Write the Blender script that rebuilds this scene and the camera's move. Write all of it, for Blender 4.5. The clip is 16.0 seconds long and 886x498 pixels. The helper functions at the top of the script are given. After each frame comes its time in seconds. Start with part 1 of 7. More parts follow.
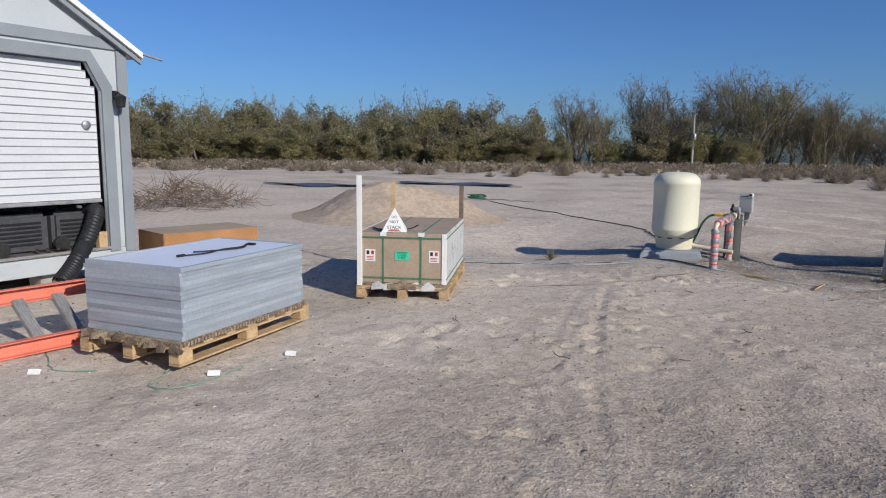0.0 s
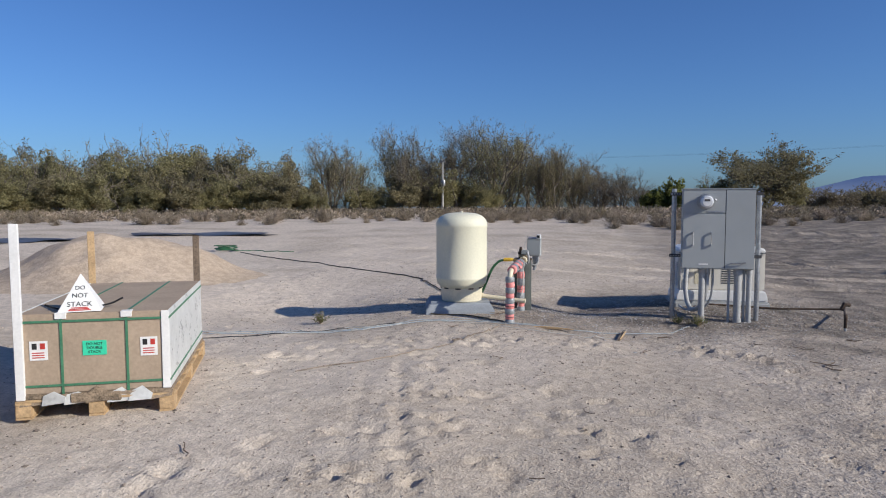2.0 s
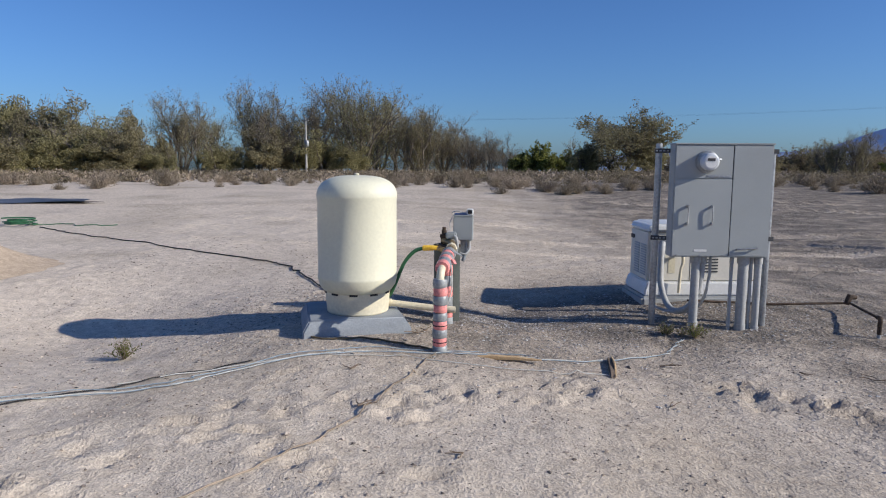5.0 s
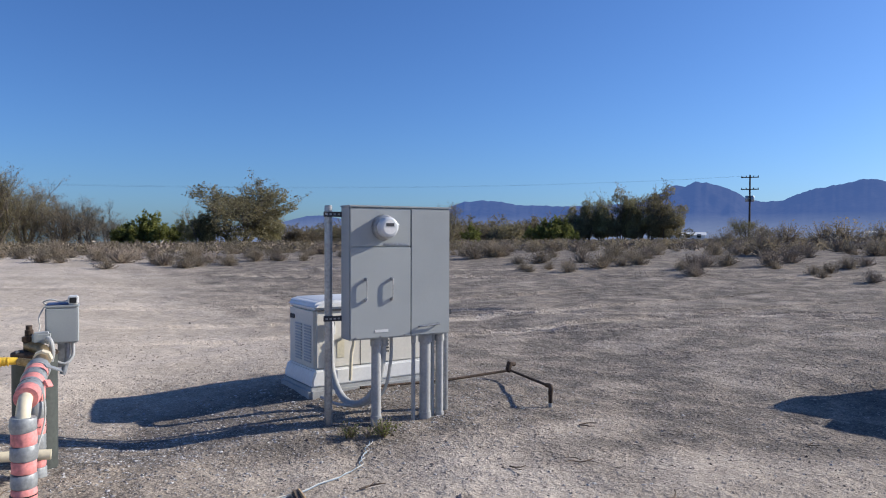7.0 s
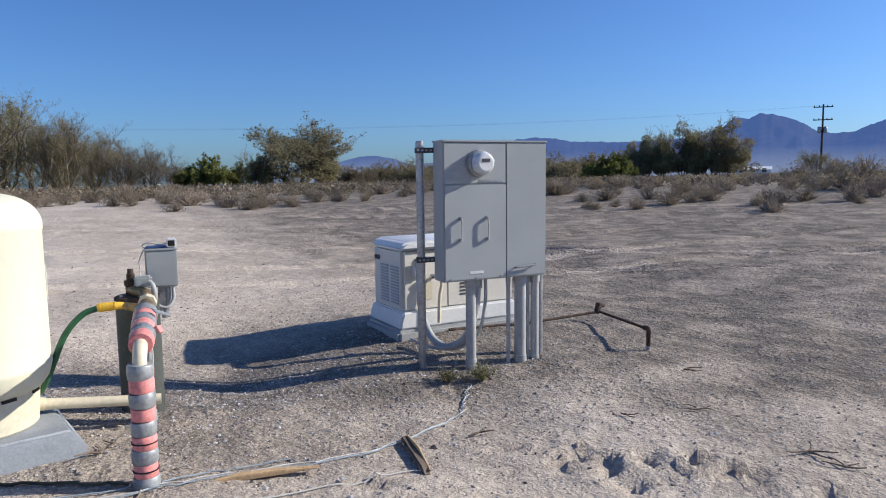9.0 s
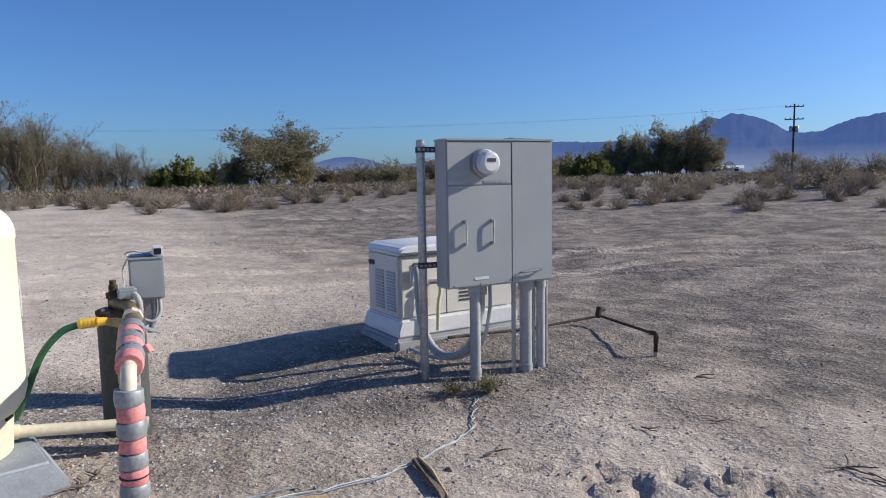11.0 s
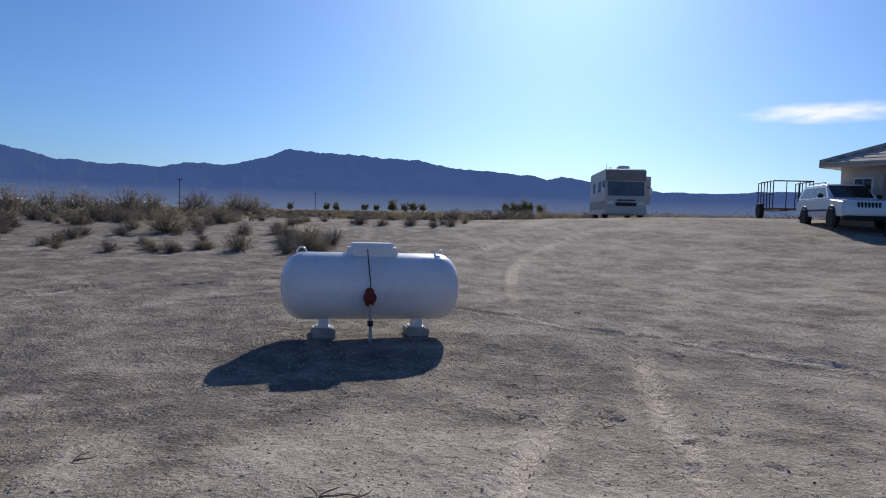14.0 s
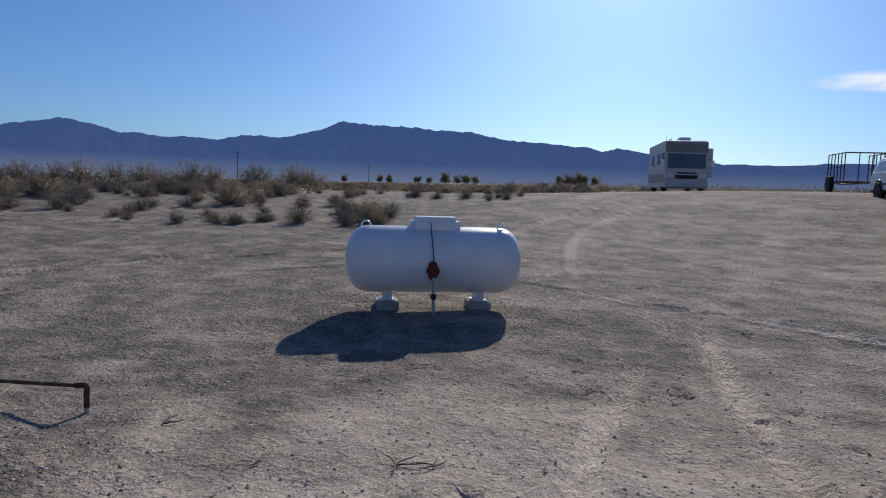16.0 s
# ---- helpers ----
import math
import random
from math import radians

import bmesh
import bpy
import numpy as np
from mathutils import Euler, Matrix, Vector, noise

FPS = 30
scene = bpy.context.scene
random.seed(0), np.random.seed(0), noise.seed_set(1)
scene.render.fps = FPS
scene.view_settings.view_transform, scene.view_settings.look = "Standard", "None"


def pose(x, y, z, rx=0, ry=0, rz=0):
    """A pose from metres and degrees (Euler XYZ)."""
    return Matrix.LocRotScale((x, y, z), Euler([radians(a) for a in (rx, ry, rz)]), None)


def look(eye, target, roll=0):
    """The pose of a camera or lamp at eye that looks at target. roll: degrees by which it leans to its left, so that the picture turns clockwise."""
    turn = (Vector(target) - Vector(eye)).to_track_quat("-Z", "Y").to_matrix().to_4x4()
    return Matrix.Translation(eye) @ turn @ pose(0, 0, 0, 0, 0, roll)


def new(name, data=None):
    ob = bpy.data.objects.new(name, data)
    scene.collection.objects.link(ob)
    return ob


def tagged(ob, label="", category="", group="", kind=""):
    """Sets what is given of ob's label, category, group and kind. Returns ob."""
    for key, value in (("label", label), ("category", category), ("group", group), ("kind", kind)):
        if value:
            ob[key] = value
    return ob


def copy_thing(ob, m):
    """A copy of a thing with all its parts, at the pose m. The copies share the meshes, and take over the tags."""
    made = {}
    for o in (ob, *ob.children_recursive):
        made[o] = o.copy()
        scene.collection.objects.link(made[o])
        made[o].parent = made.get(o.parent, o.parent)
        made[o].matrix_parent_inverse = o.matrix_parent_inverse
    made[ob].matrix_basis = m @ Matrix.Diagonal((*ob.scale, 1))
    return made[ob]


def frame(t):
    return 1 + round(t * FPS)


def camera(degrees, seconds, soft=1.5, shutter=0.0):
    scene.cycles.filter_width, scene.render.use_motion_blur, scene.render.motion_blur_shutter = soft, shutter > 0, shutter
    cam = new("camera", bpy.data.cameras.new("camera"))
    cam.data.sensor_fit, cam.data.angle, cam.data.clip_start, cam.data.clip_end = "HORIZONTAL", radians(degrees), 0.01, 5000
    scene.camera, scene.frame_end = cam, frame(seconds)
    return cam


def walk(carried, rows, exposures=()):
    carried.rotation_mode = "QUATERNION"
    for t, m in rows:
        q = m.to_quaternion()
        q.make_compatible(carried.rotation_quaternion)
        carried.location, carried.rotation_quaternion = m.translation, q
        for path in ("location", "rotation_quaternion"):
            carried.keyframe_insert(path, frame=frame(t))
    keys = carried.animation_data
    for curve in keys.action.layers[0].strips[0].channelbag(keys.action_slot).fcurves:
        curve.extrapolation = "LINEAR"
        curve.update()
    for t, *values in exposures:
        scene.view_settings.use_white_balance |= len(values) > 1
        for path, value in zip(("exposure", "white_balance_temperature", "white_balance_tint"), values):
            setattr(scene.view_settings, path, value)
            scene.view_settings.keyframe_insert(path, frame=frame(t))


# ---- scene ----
cam = camera(66.0, 16.0, 1.05)
PATH = [
    (0, (-0.016, -11.599, 1.776), (-1.114, -9.952, 1.491), 0.6),
    (0.5, (-0.381, -11.206, 1.669), (-1.349, -9.478, 1.39), -1.7),
    (1, (-0.615, -10.685, 1.671), (-1.528, -8.922, 1.431), -0.1),
    (1.5, (-0.791, -10.19, 1.669), (-1.44, -8.306, 1.506), -0.4),
    (2, (-0.994, -9.753, 1.666), (-1.461, -7.814, 1.521), -0.1),
    (2.5, (-1.136, -9.253, 1.679), (-1.334, -7.27, 1.507), 0.2),
    (3, (-1.296, -8.792, 1.665), (-1.236, -6.795, 1.57), -1.0),
    (3.2, (-1.399, -8.525, 1.642), (-1.382, -6.529, 1.516), -1.1),
    (5.3, (-2.034, -6.309, 1.584), (-2.117, -4.327, 1.333), 0.2),
    (5.5, (-2.078, -6.119, 1.546), (-2.169, -4.129, 1.369), -0.0),
    (6, (-2.053, -5.688, 1.582), (-1.797, -3.712, 1.417), 0.4),
    (6.5, (-2.015, -5.416, 1.63), (-1.286, -3.564, 1.426), -0.2),
    (7, (-2.005, -5.093, 1.564), (-1.027, -3.349, 1.525), 0.2),
    (7.5, (-2.09, -4.884, 1.591), (-0.987, -3.216, 1.564), 0.3),
    (8, (-2.17, -4.75, 1.53), (-1.344, -2.935, 1.382), -1.1),
    (8.5, (-2.173, -4.695, 1.558), (-1.326, -2.891, 1.385), -0.5),
    (9, (-2.179, -4.688, 1.545), (-1.344, -2.883, 1.329), -0.7),
    (9.2, (-2.17, -4.661, 1.555), (-1.346, -2.855, 1.311), 0.4),
    (11.3, (-2.269, -4.161, 1.545), (-1.359, -2.391, 1.353), -1.0),
    (11.5, (-2.362, -3.997, 1.521), (-1.422, -2.237, 1.391), 0.6),
    (12, (-2.619, -3.699, 1.504), (-1.488, -2.077, 1.204), -3.0),
    (12.5, (-2.734, -3.219, 1.528), (-1.503, -1.654, 1.339), -2.3),
    (13, (-2.826, -2.920, 1.557), (-1.518, -1.423, 1.336), 0.5),
    (13.3, (-2.864, -2.792, 1.591), (-1.404, -1.443, 1.378), 0.3),
    (13.5, (-2.8, -2.799, 1.608), (-1.005, -1.935, 1.429), 1.6),
    (13.6, (-2.835, -2.861, 1.62), (-0.924, -2.288, 1.481), 2.8),
    (13.7, (-2.767, -2.797, 1.608), (-0.796, -2.475, 1.517), 1.9),
    (14, (-2.655, -2.583, 1.601), (-0.663, -2.742, 1.505), 1.7),
    (14.5, (-2.666, -2.491, 1.612), (-0.697, -2.817, 1.48), 1.1),
    (15, (-2.737, -2.463, 1.611), (-0.754, -2.673, 1.458), 0.3),
    (15.5, (-2.681, -2.442, 1.598), (-0.692, -2.559, 1.418), 1.3),
    (16, (-2.684, -2.44, 1.619), (-0.692, -2.449, 1.438), 1.8),
]
walk(cam, [(t, look(eye, target, roll)) for t, eye, target, roll in PATH],
     [(0.0, -0.26), (2.0, -0.10), (6.5, 0.10), (7.5, 0.32), (9.0, 0.25), (11.5, 0.16), (13.4, 0.32), (14.0, -0.28), (15.0, -0.40), (16.0, -0.40)])

# ---- light ----
SUN_AZ, SUN_EL = -14.0, 27.0
world = bpy.data.worlds.new("sky")
scene.world = world
world.use_nodes = True
wn, wl = world.node_tree.nodes, world.node_tree.links
sky = wn.new("ShaderNodeTexSky")
sky.sky_type = "NISHITA"
sky.sun_disc = False
sky.sun_elevation = radians(SUN_EL)
sky.sun_rotation = radians(90 - SUN_AZ)
sky.altitude = 600
sky.air_density, sky.dust_density, sky.ozone_density = 1.0, 1.2, 4.0
wn["Background"].inputs["Strength"].default_value = 0.086
tint = wn.new("ShaderNodeMixRGB")
tint.blend_type = "MULTIPLY"
tint.inputs[0].default_value, tint.inputs[2].default_value = 1.0, (0.63, 0.92, 1.36, 1)
wl.new(sky.outputs[0], tint.inputs[1])
wl.new(tint.outputs[0], wn["Background"].inputs["Color"])
sun_data = bpy.data.lights.new("sun", "SUN")
sun_data.energy, sun_data.angle, sun_data.color = 5.0, radians(0.55), (1.0, 0.94, 0.85)
sun = new("sun", sun_data)
SUN_DIR = Vector((math.cos(radians(SUN_AZ)) * math.cos(radians(SUN_EL)), math.sin(radians(SUN_AZ)) * math.cos(radians(SUN_EL)), math.sin(radians(SUN_EL))))
sun.matrix_world = look(SUN_DIR * 200, (0, 0, 0))


# ---- materials ----
def shader(name, color, rough=0.7, metal=0.0, vary=0.15, scale=6.0, bump=0.2, fine=40.0, second=None, spec=0.3, trans=0.0, emit=None, stripe=None):
    """A surface with two scales of uneven colour, a fine relief and a worn gloss."""
    m = bpy.data.materials.new(name)
    m.use_nodes = True
    n, l = m.node_tree.nodes, m.node_tree.links
    b = n["Principled BSDF"]
    co = n.new("ShaderNodeTexCoord")
    big, small = n.new("ShaderNodeTexNoise"), n.new("ShaderNodeTexNoise")
    big.inputs["Scale"].default_value, small.inputs["Scale"].default_value = scale, fine
    big.inputs["Detail"].default_value, small.inputs["Detail"].default_value = 5, 3
    info = n.new("ShaderNodeObjectInfo")
    shift = n.new("ShaderNodeVectorMath")
    shift.operation = "ADD"
    grow = n.new("ShaderNodeMath")
    grow.operation = "MULTIPLY"
    grow.inputs[1].default_value = 37.0
    l.new(info.outputs["Random"], grow.inputs[0])
    l.new(co.outputs["Object"], shift.inputs[0])
    l.new(grow.outputs[0], shift.inputs[1])
    for t in (big, small):
        l.new(shift.outputs[0], t.inputs["Vector"])
    add = n.new("ShaderNodeMath")
    add.operation = "MULTIPLY_ADD"
    add.inputs[1].default_value = 0.45
    l.new(small.outputs["Fac"], add.inputs[0])
    scl = n.new("ShaderNodeMath")
    scl.operation = "MULTIPLY"
    scl.inputs[1].default_value = 0.55
    l.new(big.outputs["Fac"], scl.inputs[0])
    l.new(scl.outputs[0], add.inputs[2])
    ramp = n.new("ShaderNodeValToRGB")
    lo = tuple(max(0, c * (1 - vary * 1.6)) for c in color)
    hi = tuple(min(1, c * (1 + vary)) for c in (second or color))
    e = ramp.color_ramp.elements
    e[0].position, e[0].color = 0.34, (*lo, 1)
    e[1].position, e[1].color = 0.66, (*hi, 1)
    l.new(add.outputs[0], ramp.inputs[0])
    l.new(ramp.outputs[0], b.inputs["Base Color"])
    rr = n.new("ShaderNodeMapRange")
    rr.inputs["To Min"].default_value, rr.inputs["To Max"].default_value = max(0.02, rough - 0.12), min(1, rough + 0.12)
    l.new(add.outputs[0], rr.inputs["Value"])
    l.new(rr.outputs[0], b.inputs["Roughness"])
    b.inputs["Metallic"].default_value = metal
    b.inputs["Specular IOR Level"].default_value = spec
    b.inputs["Transmission Weight"].default_value = trans
    if bump:
        bp = n.new("ShaderNodeBump")
        bp.inputs["Strength"].default_value = bump
        bp.inputs["Distance"].default_value = 0.25 / fine
        l.new(small.outputs["Fac"], bp.inputs["Height"])
        l.new(bp.outputs[0], b.inputs["Normal"])
    if emit:
        b.inputs["Emission Color"].default_value = (*emit[:3], 1)
        b.inputs["Emission Strength"].default_value = emit[3]
    return m


def dirt_material(name, flat=(0.50, 0.432, 0.352), pale=(0.62, 0.542, 0.455), grey=(0.18, 0.162, 0.143)):
    """Dry desert dirt: sand, paler crusts, greyer gravel, grit and pebbles."""
    m = bpy.data.materials.new(name)
    m.use_nodes = True
    n, l = m.node_tree.nodes, m.node_tree.links
    b = n["Principled BSDF"]
    b.inputs["Roughness"].default_value = 0.95
    b.inputs["Specular IOR Level"].default_value = 0.1
    co = n.new("ShaderNodeTexCoord")

    def tex(kind, scale, detail=6):
        t = n.new(kind)
        t.inputs["Scale"].default_value = scale
        if kind == "ShaderNodeTexNoise":
            t.inputs["Detail"].default_value = detail
        l.new(co.outputs["Object"], t.inputs["Vector"])
        return t

    def ramp(src, a, z, ca, cz):
        r = n.new("ShaderNodeValToRGB")
        e = r.color_ramp.elements
        e[0].position, e[0].color, e[1].position, e[1].color = a, (*ca, 1), z, (*cz, 1)
        l.new(src, r.inputs[0])
        return r.outputs[0]

    def mix(fac, a, c, mode="MIX"):
        x = n.new("ShaderNodeMixRGB")
        x.blend_type = mode
        if isinstance(fac, float):
            x.inputs[0].default_value = fac
        else:
            l.new(fac, x.inputs[0])
        l.new(a, x.inputs[1])
        l.new(c, x.inputs[2])
        return x.outputs[0]

    patch = tex("ShaderNodeTexNoise", 0.35, 7)
    mid = tex("ShaderNodeTexNoise", 2.6, 6)
    grit = tex("ShaderNodeTexNoise", 70, 4)
    clods = tex("ShaderNodeTexNoise", 9, 8)
    sand = tex("ShaderNodeTexNoise", 26, 6)
    stones = tex("ShaderNodeTexVoronoi", 46)
    base = ramp(patch.outputs["Fac"], 0.40, 0.62, flat, pale)
    greys = ramp(mid.outputs["Fac"], 0.42, 0.95, grey, flat)
    # real gravel, plus ground darkened where it looks dimmer towards the sun
    attr = n.new("ShaderNodeAttribute")
    attr.attribute_name = "gravel"
    col = mix(attr.outputs["Fac"], base, greys)
    # pale track sand, plus brightness away from the sun painted in
    worn_and_lit = n.new("ShaderNodeAttribute")
    worn_and_lit.attribute_name = "worn_and_lit"
    col = mix(worn_and_lit.outputs["Fac"], col, ramp(mid.outputs["Fac"], 0.3, 0.7, pale, (0.63, 0.55, 0.46)))
    relief = n.new("ShaderNodeMapRange")
    relief.inputs["To Min"].default_value, relief.inputs["To Max"].default_value = 0.3, 0.95
    l.new(attr.outputs["Fac"], relief.inputs["Value"])
    speck = n.new("ShaderNodeMapRange")
    speck.inputs["To Min"].default_value, speck.inputs["To Max"].default_value = 0.3, 0.75
    l.new(attr.outputs["Fac"], speck.inputs["Value"])
    col = mix(speck.outputs[0], col, ramp(grit.outputs["Fac"], 0.3, 0.7, (0.45, 0.43, 0.42), (1.4, 1.38, 1.35)), "MULTIPLY")
    col = mix(speck.outputs[0], col, ramp(stones.outputs["Color"], 0.1, 0.9, (0.62, 0.6, 0.6), (1.32, 1.3, 1.28)), "MULTIPLY")
    col = mix(0.6, col, ramp(clods.outputs["Fac"], 0.36, 0.62, (0.80, 0.785, 0.775), (1.14, 1.14, 1.14)), "MULTIPLY")
    l.new(col, b.inputs["Base Color"])
    prev = None
    for src, dist, st in ((mid.outputs["Fac"], 0.05, 0.4), (clods.outputs["Fac"], 0.04, 0.55), (sand.outputs["Fac"], 0.03, 0.6), (grit.outputs["Fac"], 0.012, 0.7)):
        bp = n.new("ShaderNodeBump")
        bp.inputs["Distance"].default_value, bp.inputs["Strength"].default_value = dist, st
        l.new(src, bp.inputs["Height"])
        if dist > 0.02:
            l.new(relief.outputs[0], bp.inputs["Strength"])
        if prev:
            l.new(prev, bp.inputs["Normal"])
        prev = bp.outputs[0]
    l.new(prev, b.inputs["Normal"])
    return m


DIRT = dirt_material("desert_dirt")
PILE = dirt_material("loose_sand", (0.46, 0.37, 0.28), (0.54, 0.44, 0.34), (0.42, 0.34, 0.27))
STONE = shader("gravel_stone", (0.33, 0.29, 0.255), 0.9, vary=0.25, scale=9, second=(0.45, 0.39, 0.335))
# near-black rock whose blue emission stands in for distance haze
ROCK_HAZE = shader("mountain_rock_haze_glow", (0.016, 0.016, 0.018), 1.0, vary=0.3, scale=0.008, fine=0.05, bump=0, second=(0.024, 0.023, 0.023), spec=0.0, emit=(0.05, 0.1, 0.25, 0.8))


def haze_glow_by_height(m, low, high, top):
    """Distance haze put into a far slope's glow, paler towards its foot."""
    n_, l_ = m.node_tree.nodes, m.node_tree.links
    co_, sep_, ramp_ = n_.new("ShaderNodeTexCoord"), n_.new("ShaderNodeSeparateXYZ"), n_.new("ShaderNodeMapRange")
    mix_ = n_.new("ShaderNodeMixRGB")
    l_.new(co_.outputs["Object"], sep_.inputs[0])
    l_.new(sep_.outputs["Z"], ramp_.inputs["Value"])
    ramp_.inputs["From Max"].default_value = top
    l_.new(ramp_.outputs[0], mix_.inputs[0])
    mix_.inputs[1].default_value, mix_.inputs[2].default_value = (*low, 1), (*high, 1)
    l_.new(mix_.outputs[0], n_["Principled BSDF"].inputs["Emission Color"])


haze_glow_by_height(ROCK_HAZE, (0.20, 0.265, 0.43), (0.064, 0.122, 0.325), 85.0)
stone_nodes, stone_links = STONE.node_tree.nodes, STONE.node_tree.links
stone_geo, stone_ramp, stone_mix = stone_nodes.new("ShaderNodeNewGeometry"), stone_nodes.new("ShaderNodeValToRGB"), stone_nodes.new("ShaderNodeMixRGB")
stone_ramp.color_ramp.elements[0].color, stone_ramp.color_ramp.elements[1].color = (0.38, 0.36, 0.35, 1), (1.5, 1.45, 1.4, 1)
stone_mix.blend_type = "MULTIPLY"
stone_mix.inputs[0].default_value = 1.0
stone_links.new(stone_geo.outputs["Random Per Island"], stone_ramp.inputs[0])
stone_links.new(stone_nodes["Principled BSDF"].inputs["Base Color"].links[0].from_socket, stone_mix.inputs[1])
stone_links.new(stone_ramp.outputs[0], stone_mix.inputs[2])
stone_links.new(stone_mix.outputs[0], stone_nodes["Principled BSDF"].inputs["Base Color"])
STONE_GREY = STONE.copy()
STONE_GREY.name = "crushed_grey_gravel"
for grey_node in STONE_GREY.node_tree.nodes:
    if grey_node.type == "VALTORGB" and grey_node.outputs[0].links and grey_node.outputs[0].links[0].to_socket.name == "Color1":
        grey_node.color_ramp.elements[0].color, grey_node.color_ramp.elements[1].color = (0.27, 0.27, 0.275, 1), (0.47, 0.47, 0.47, 1)
BARK = shader("grey_bark", (0.175, 0.15, 0.127), 0.95, vary=0.3, scale=3, fine=30, bump=0.6)
LEAF_OLIVE = shader("olive_leaves", (0.21, 0.195, 0.095), 0.7, vary=0.3, scale=0.5, fine=2.5, bump=0, second=(0.33, 0.30, 0.155))
LEAF_GOLD = shader("yellowing_leaves", (0.205, 0.182, 0.105), 0.75, vary=0.3, scale=0.5, fine=2.5, bump=0, second=(0.31, 0.27, 0.155))
LEAF_DUSTY = shader("dusty_olive_leaves", (0.185, 0.165, 0.09), 0.75, vary=0.3, scale=0.5, fine=2.5, bump=0, second=(0.28, 0.245, 0.135))
LEAF_GREEN = shader("fresh_green_leaves", (0.11, 0.14, 0.03), 0.65, vary=0.4, scale=0.8, fine=5, bump=0, second=(0.24, 0.25, 0.07))
TWIG = shader("dry_twigs", (0.25, 0.195, 0.145), 0.95, vary=0.35, scale=0.7, fine=6, bump=0, second=(0.34, 0.275, 0.21))
TWIG_DARK = shader("brown_bursage", (0.20, 0.168, 0.125), 0.95, vary=0.35, scale=0.7, fine=6, bump=0, second=(0.27, 0.22, 0.14))
SCRUB = shader("scrub_leaves", (0.215, 0.178, 0.125), 0.9, vary=0.3, scale=0.7, fine=6, bump=0, second=(0.30, 0.25, 0.175))
def let_light_through(m, share):
    """Thin leaves and stems pass part of the light that falls on them."""
    n_, l_ = m.node_tree.nodes, m.node_tree.links
    out_ = [k for k in n_ if k.type == 'OUTPUT_MATERIAL'][0]
    body = [k for k in n_ if k.type == 'BSDF_PRINCIPLED'][0]
    tr_, mix_ = n_.new("ShaderNodeBsdfTranslucent"), n_.new("ShaderNodeMixShader")
    src_ = body.inputs["Base Color"]
    if src_.is_linked:
        l_.new(src_.links[0].from_socket, tr_.inputs["Color"])
    else:
        tr_.inputs["Color"].default_value = src_.default_value
    mix_.inputs[0].default_value = share
    l_.new(body.outputs[0], mix_.inputs[1])
    l_.new(tr_.outputs[0], mix_.inputs[2])
    l_.new(mix_.outputs[0], out_.inputs["Surface"])


for m_ in (LEAF_DUSTY, LEAF_OLIVE, LEAF_GOLD, LEAF_GREEN, SCRUB, TWIG_DARK):
    let_light_through(m_, 0.45)


WOOD = shader("pallet_pine", (0.52, 0.36, 0.2), 0.8, vary=0.25, scale=5, fine=60, bump=0.3)
WOOD_GREY = shader("weathered_wood", (0.2, 0.15, 0.11), 0.9, vary=0.35, scale=5, fine=60, bump=0.4)
POLE_WOOD = shader("creosote_pole", (0.07, 0.055, 0.045), 0.9, vary=0.3, scale=3, fine=20, bump=0.3)
CARD = shader("brown_cardboard", (0.40, 0.31, 0.225), 0.85, vary=0.12, scale=3, fine=50, bump=0.08)
CARD_DARK = shader("orange_brown_cardboard", (0.42, 0.21, 0.09), 0.85, vary=0.15, scale=3, fine=50, bump=0.08)
CARD_TORN = shader("torn_honeycomb_card", (0.3, 0.23, 0.16), 0.95, vary=0.45, scale=12, fine=90, bump=0.6)
ALU = shader("anodised_aluminium", (0.43, 0.485, 0.535), 0.42, 0.35, vary=0.12, scale=2, fine=60, bump=0.05)
alu_nodes, alu_links = ALU.node_tree.nodes, ALU.node_tree.links
alu_info, alu_ramp, alu_mix = alu_nodes.new("ShaderNodeObjectInfo"), alu_nodes.new("ShaderNodeValToRGB"), alu_nodes.new("ShaderNodeMixRGB")
alu_ramp.color_ramp.elements[0].color, alu_ramp.color_ramp.elements[1].color = (0.8, 0.8, 0.82, 1), (1.12, 1.13, 1.12, 1)
alu_mix.blend_type = "MULTIPLY"
alu_mix.inputs[0].default_value = 1.0
alu_links.new(alu_info.outputs["Random"], alu_ramp.inputs[0])
alu_links.new(alu_nodes["Principled BSDF"].inputs["Base Color"].links[0].from_socket, alu_mix.inputs[1])
alu_links.new(alu_ramp.outputs[0], alu_mix.inputs[2])
alu_links.new(alu_mix.outputs[0], alu_nodes["Principled BSDF"].inputs["Base Color"])
ALU_DULL = shader("dull_aluminium", (0.48, 0.47, 0.45), 0.5, 0.7, vary=0.2, scale=6, fine=60, bump=0.1)
BACKSHEET = shader("white_backsheet", (0.72, 0.76, 0.86), 0.4, vary=0.04, scale=2, fine=30, bump=0.03)
WHITE = shader("white_paint", (0.78, 0.78, 0.76), 0.45, vary=0.06, scale=2.2, fine=30, bump=0.04)
TANK_WHITE = shader("propane_white_enamel", (0.76, 0.77, 0.79), 0.32, vary=0.07, scale=1.6, fine=25, bump=0.03, spec=0.5)
CREAM = shader("cream_tank_paint", (0.70, 0.68, 0.53), 0.5, vary=0.05, scale=1.8, fine=40, bump=0.06)
CREAM_BASE = shader("cream_plastic_base", (0.70, 0.64, 0.48), 0.6, vary=0.10, scale=3, fine=40, bump=0.05)
CONCRETE = shader("grey_composite_pad", (0.30, 0.325, 0.35), 0.85, vary=0.14, scale=5, fine=70, bump=0.25)
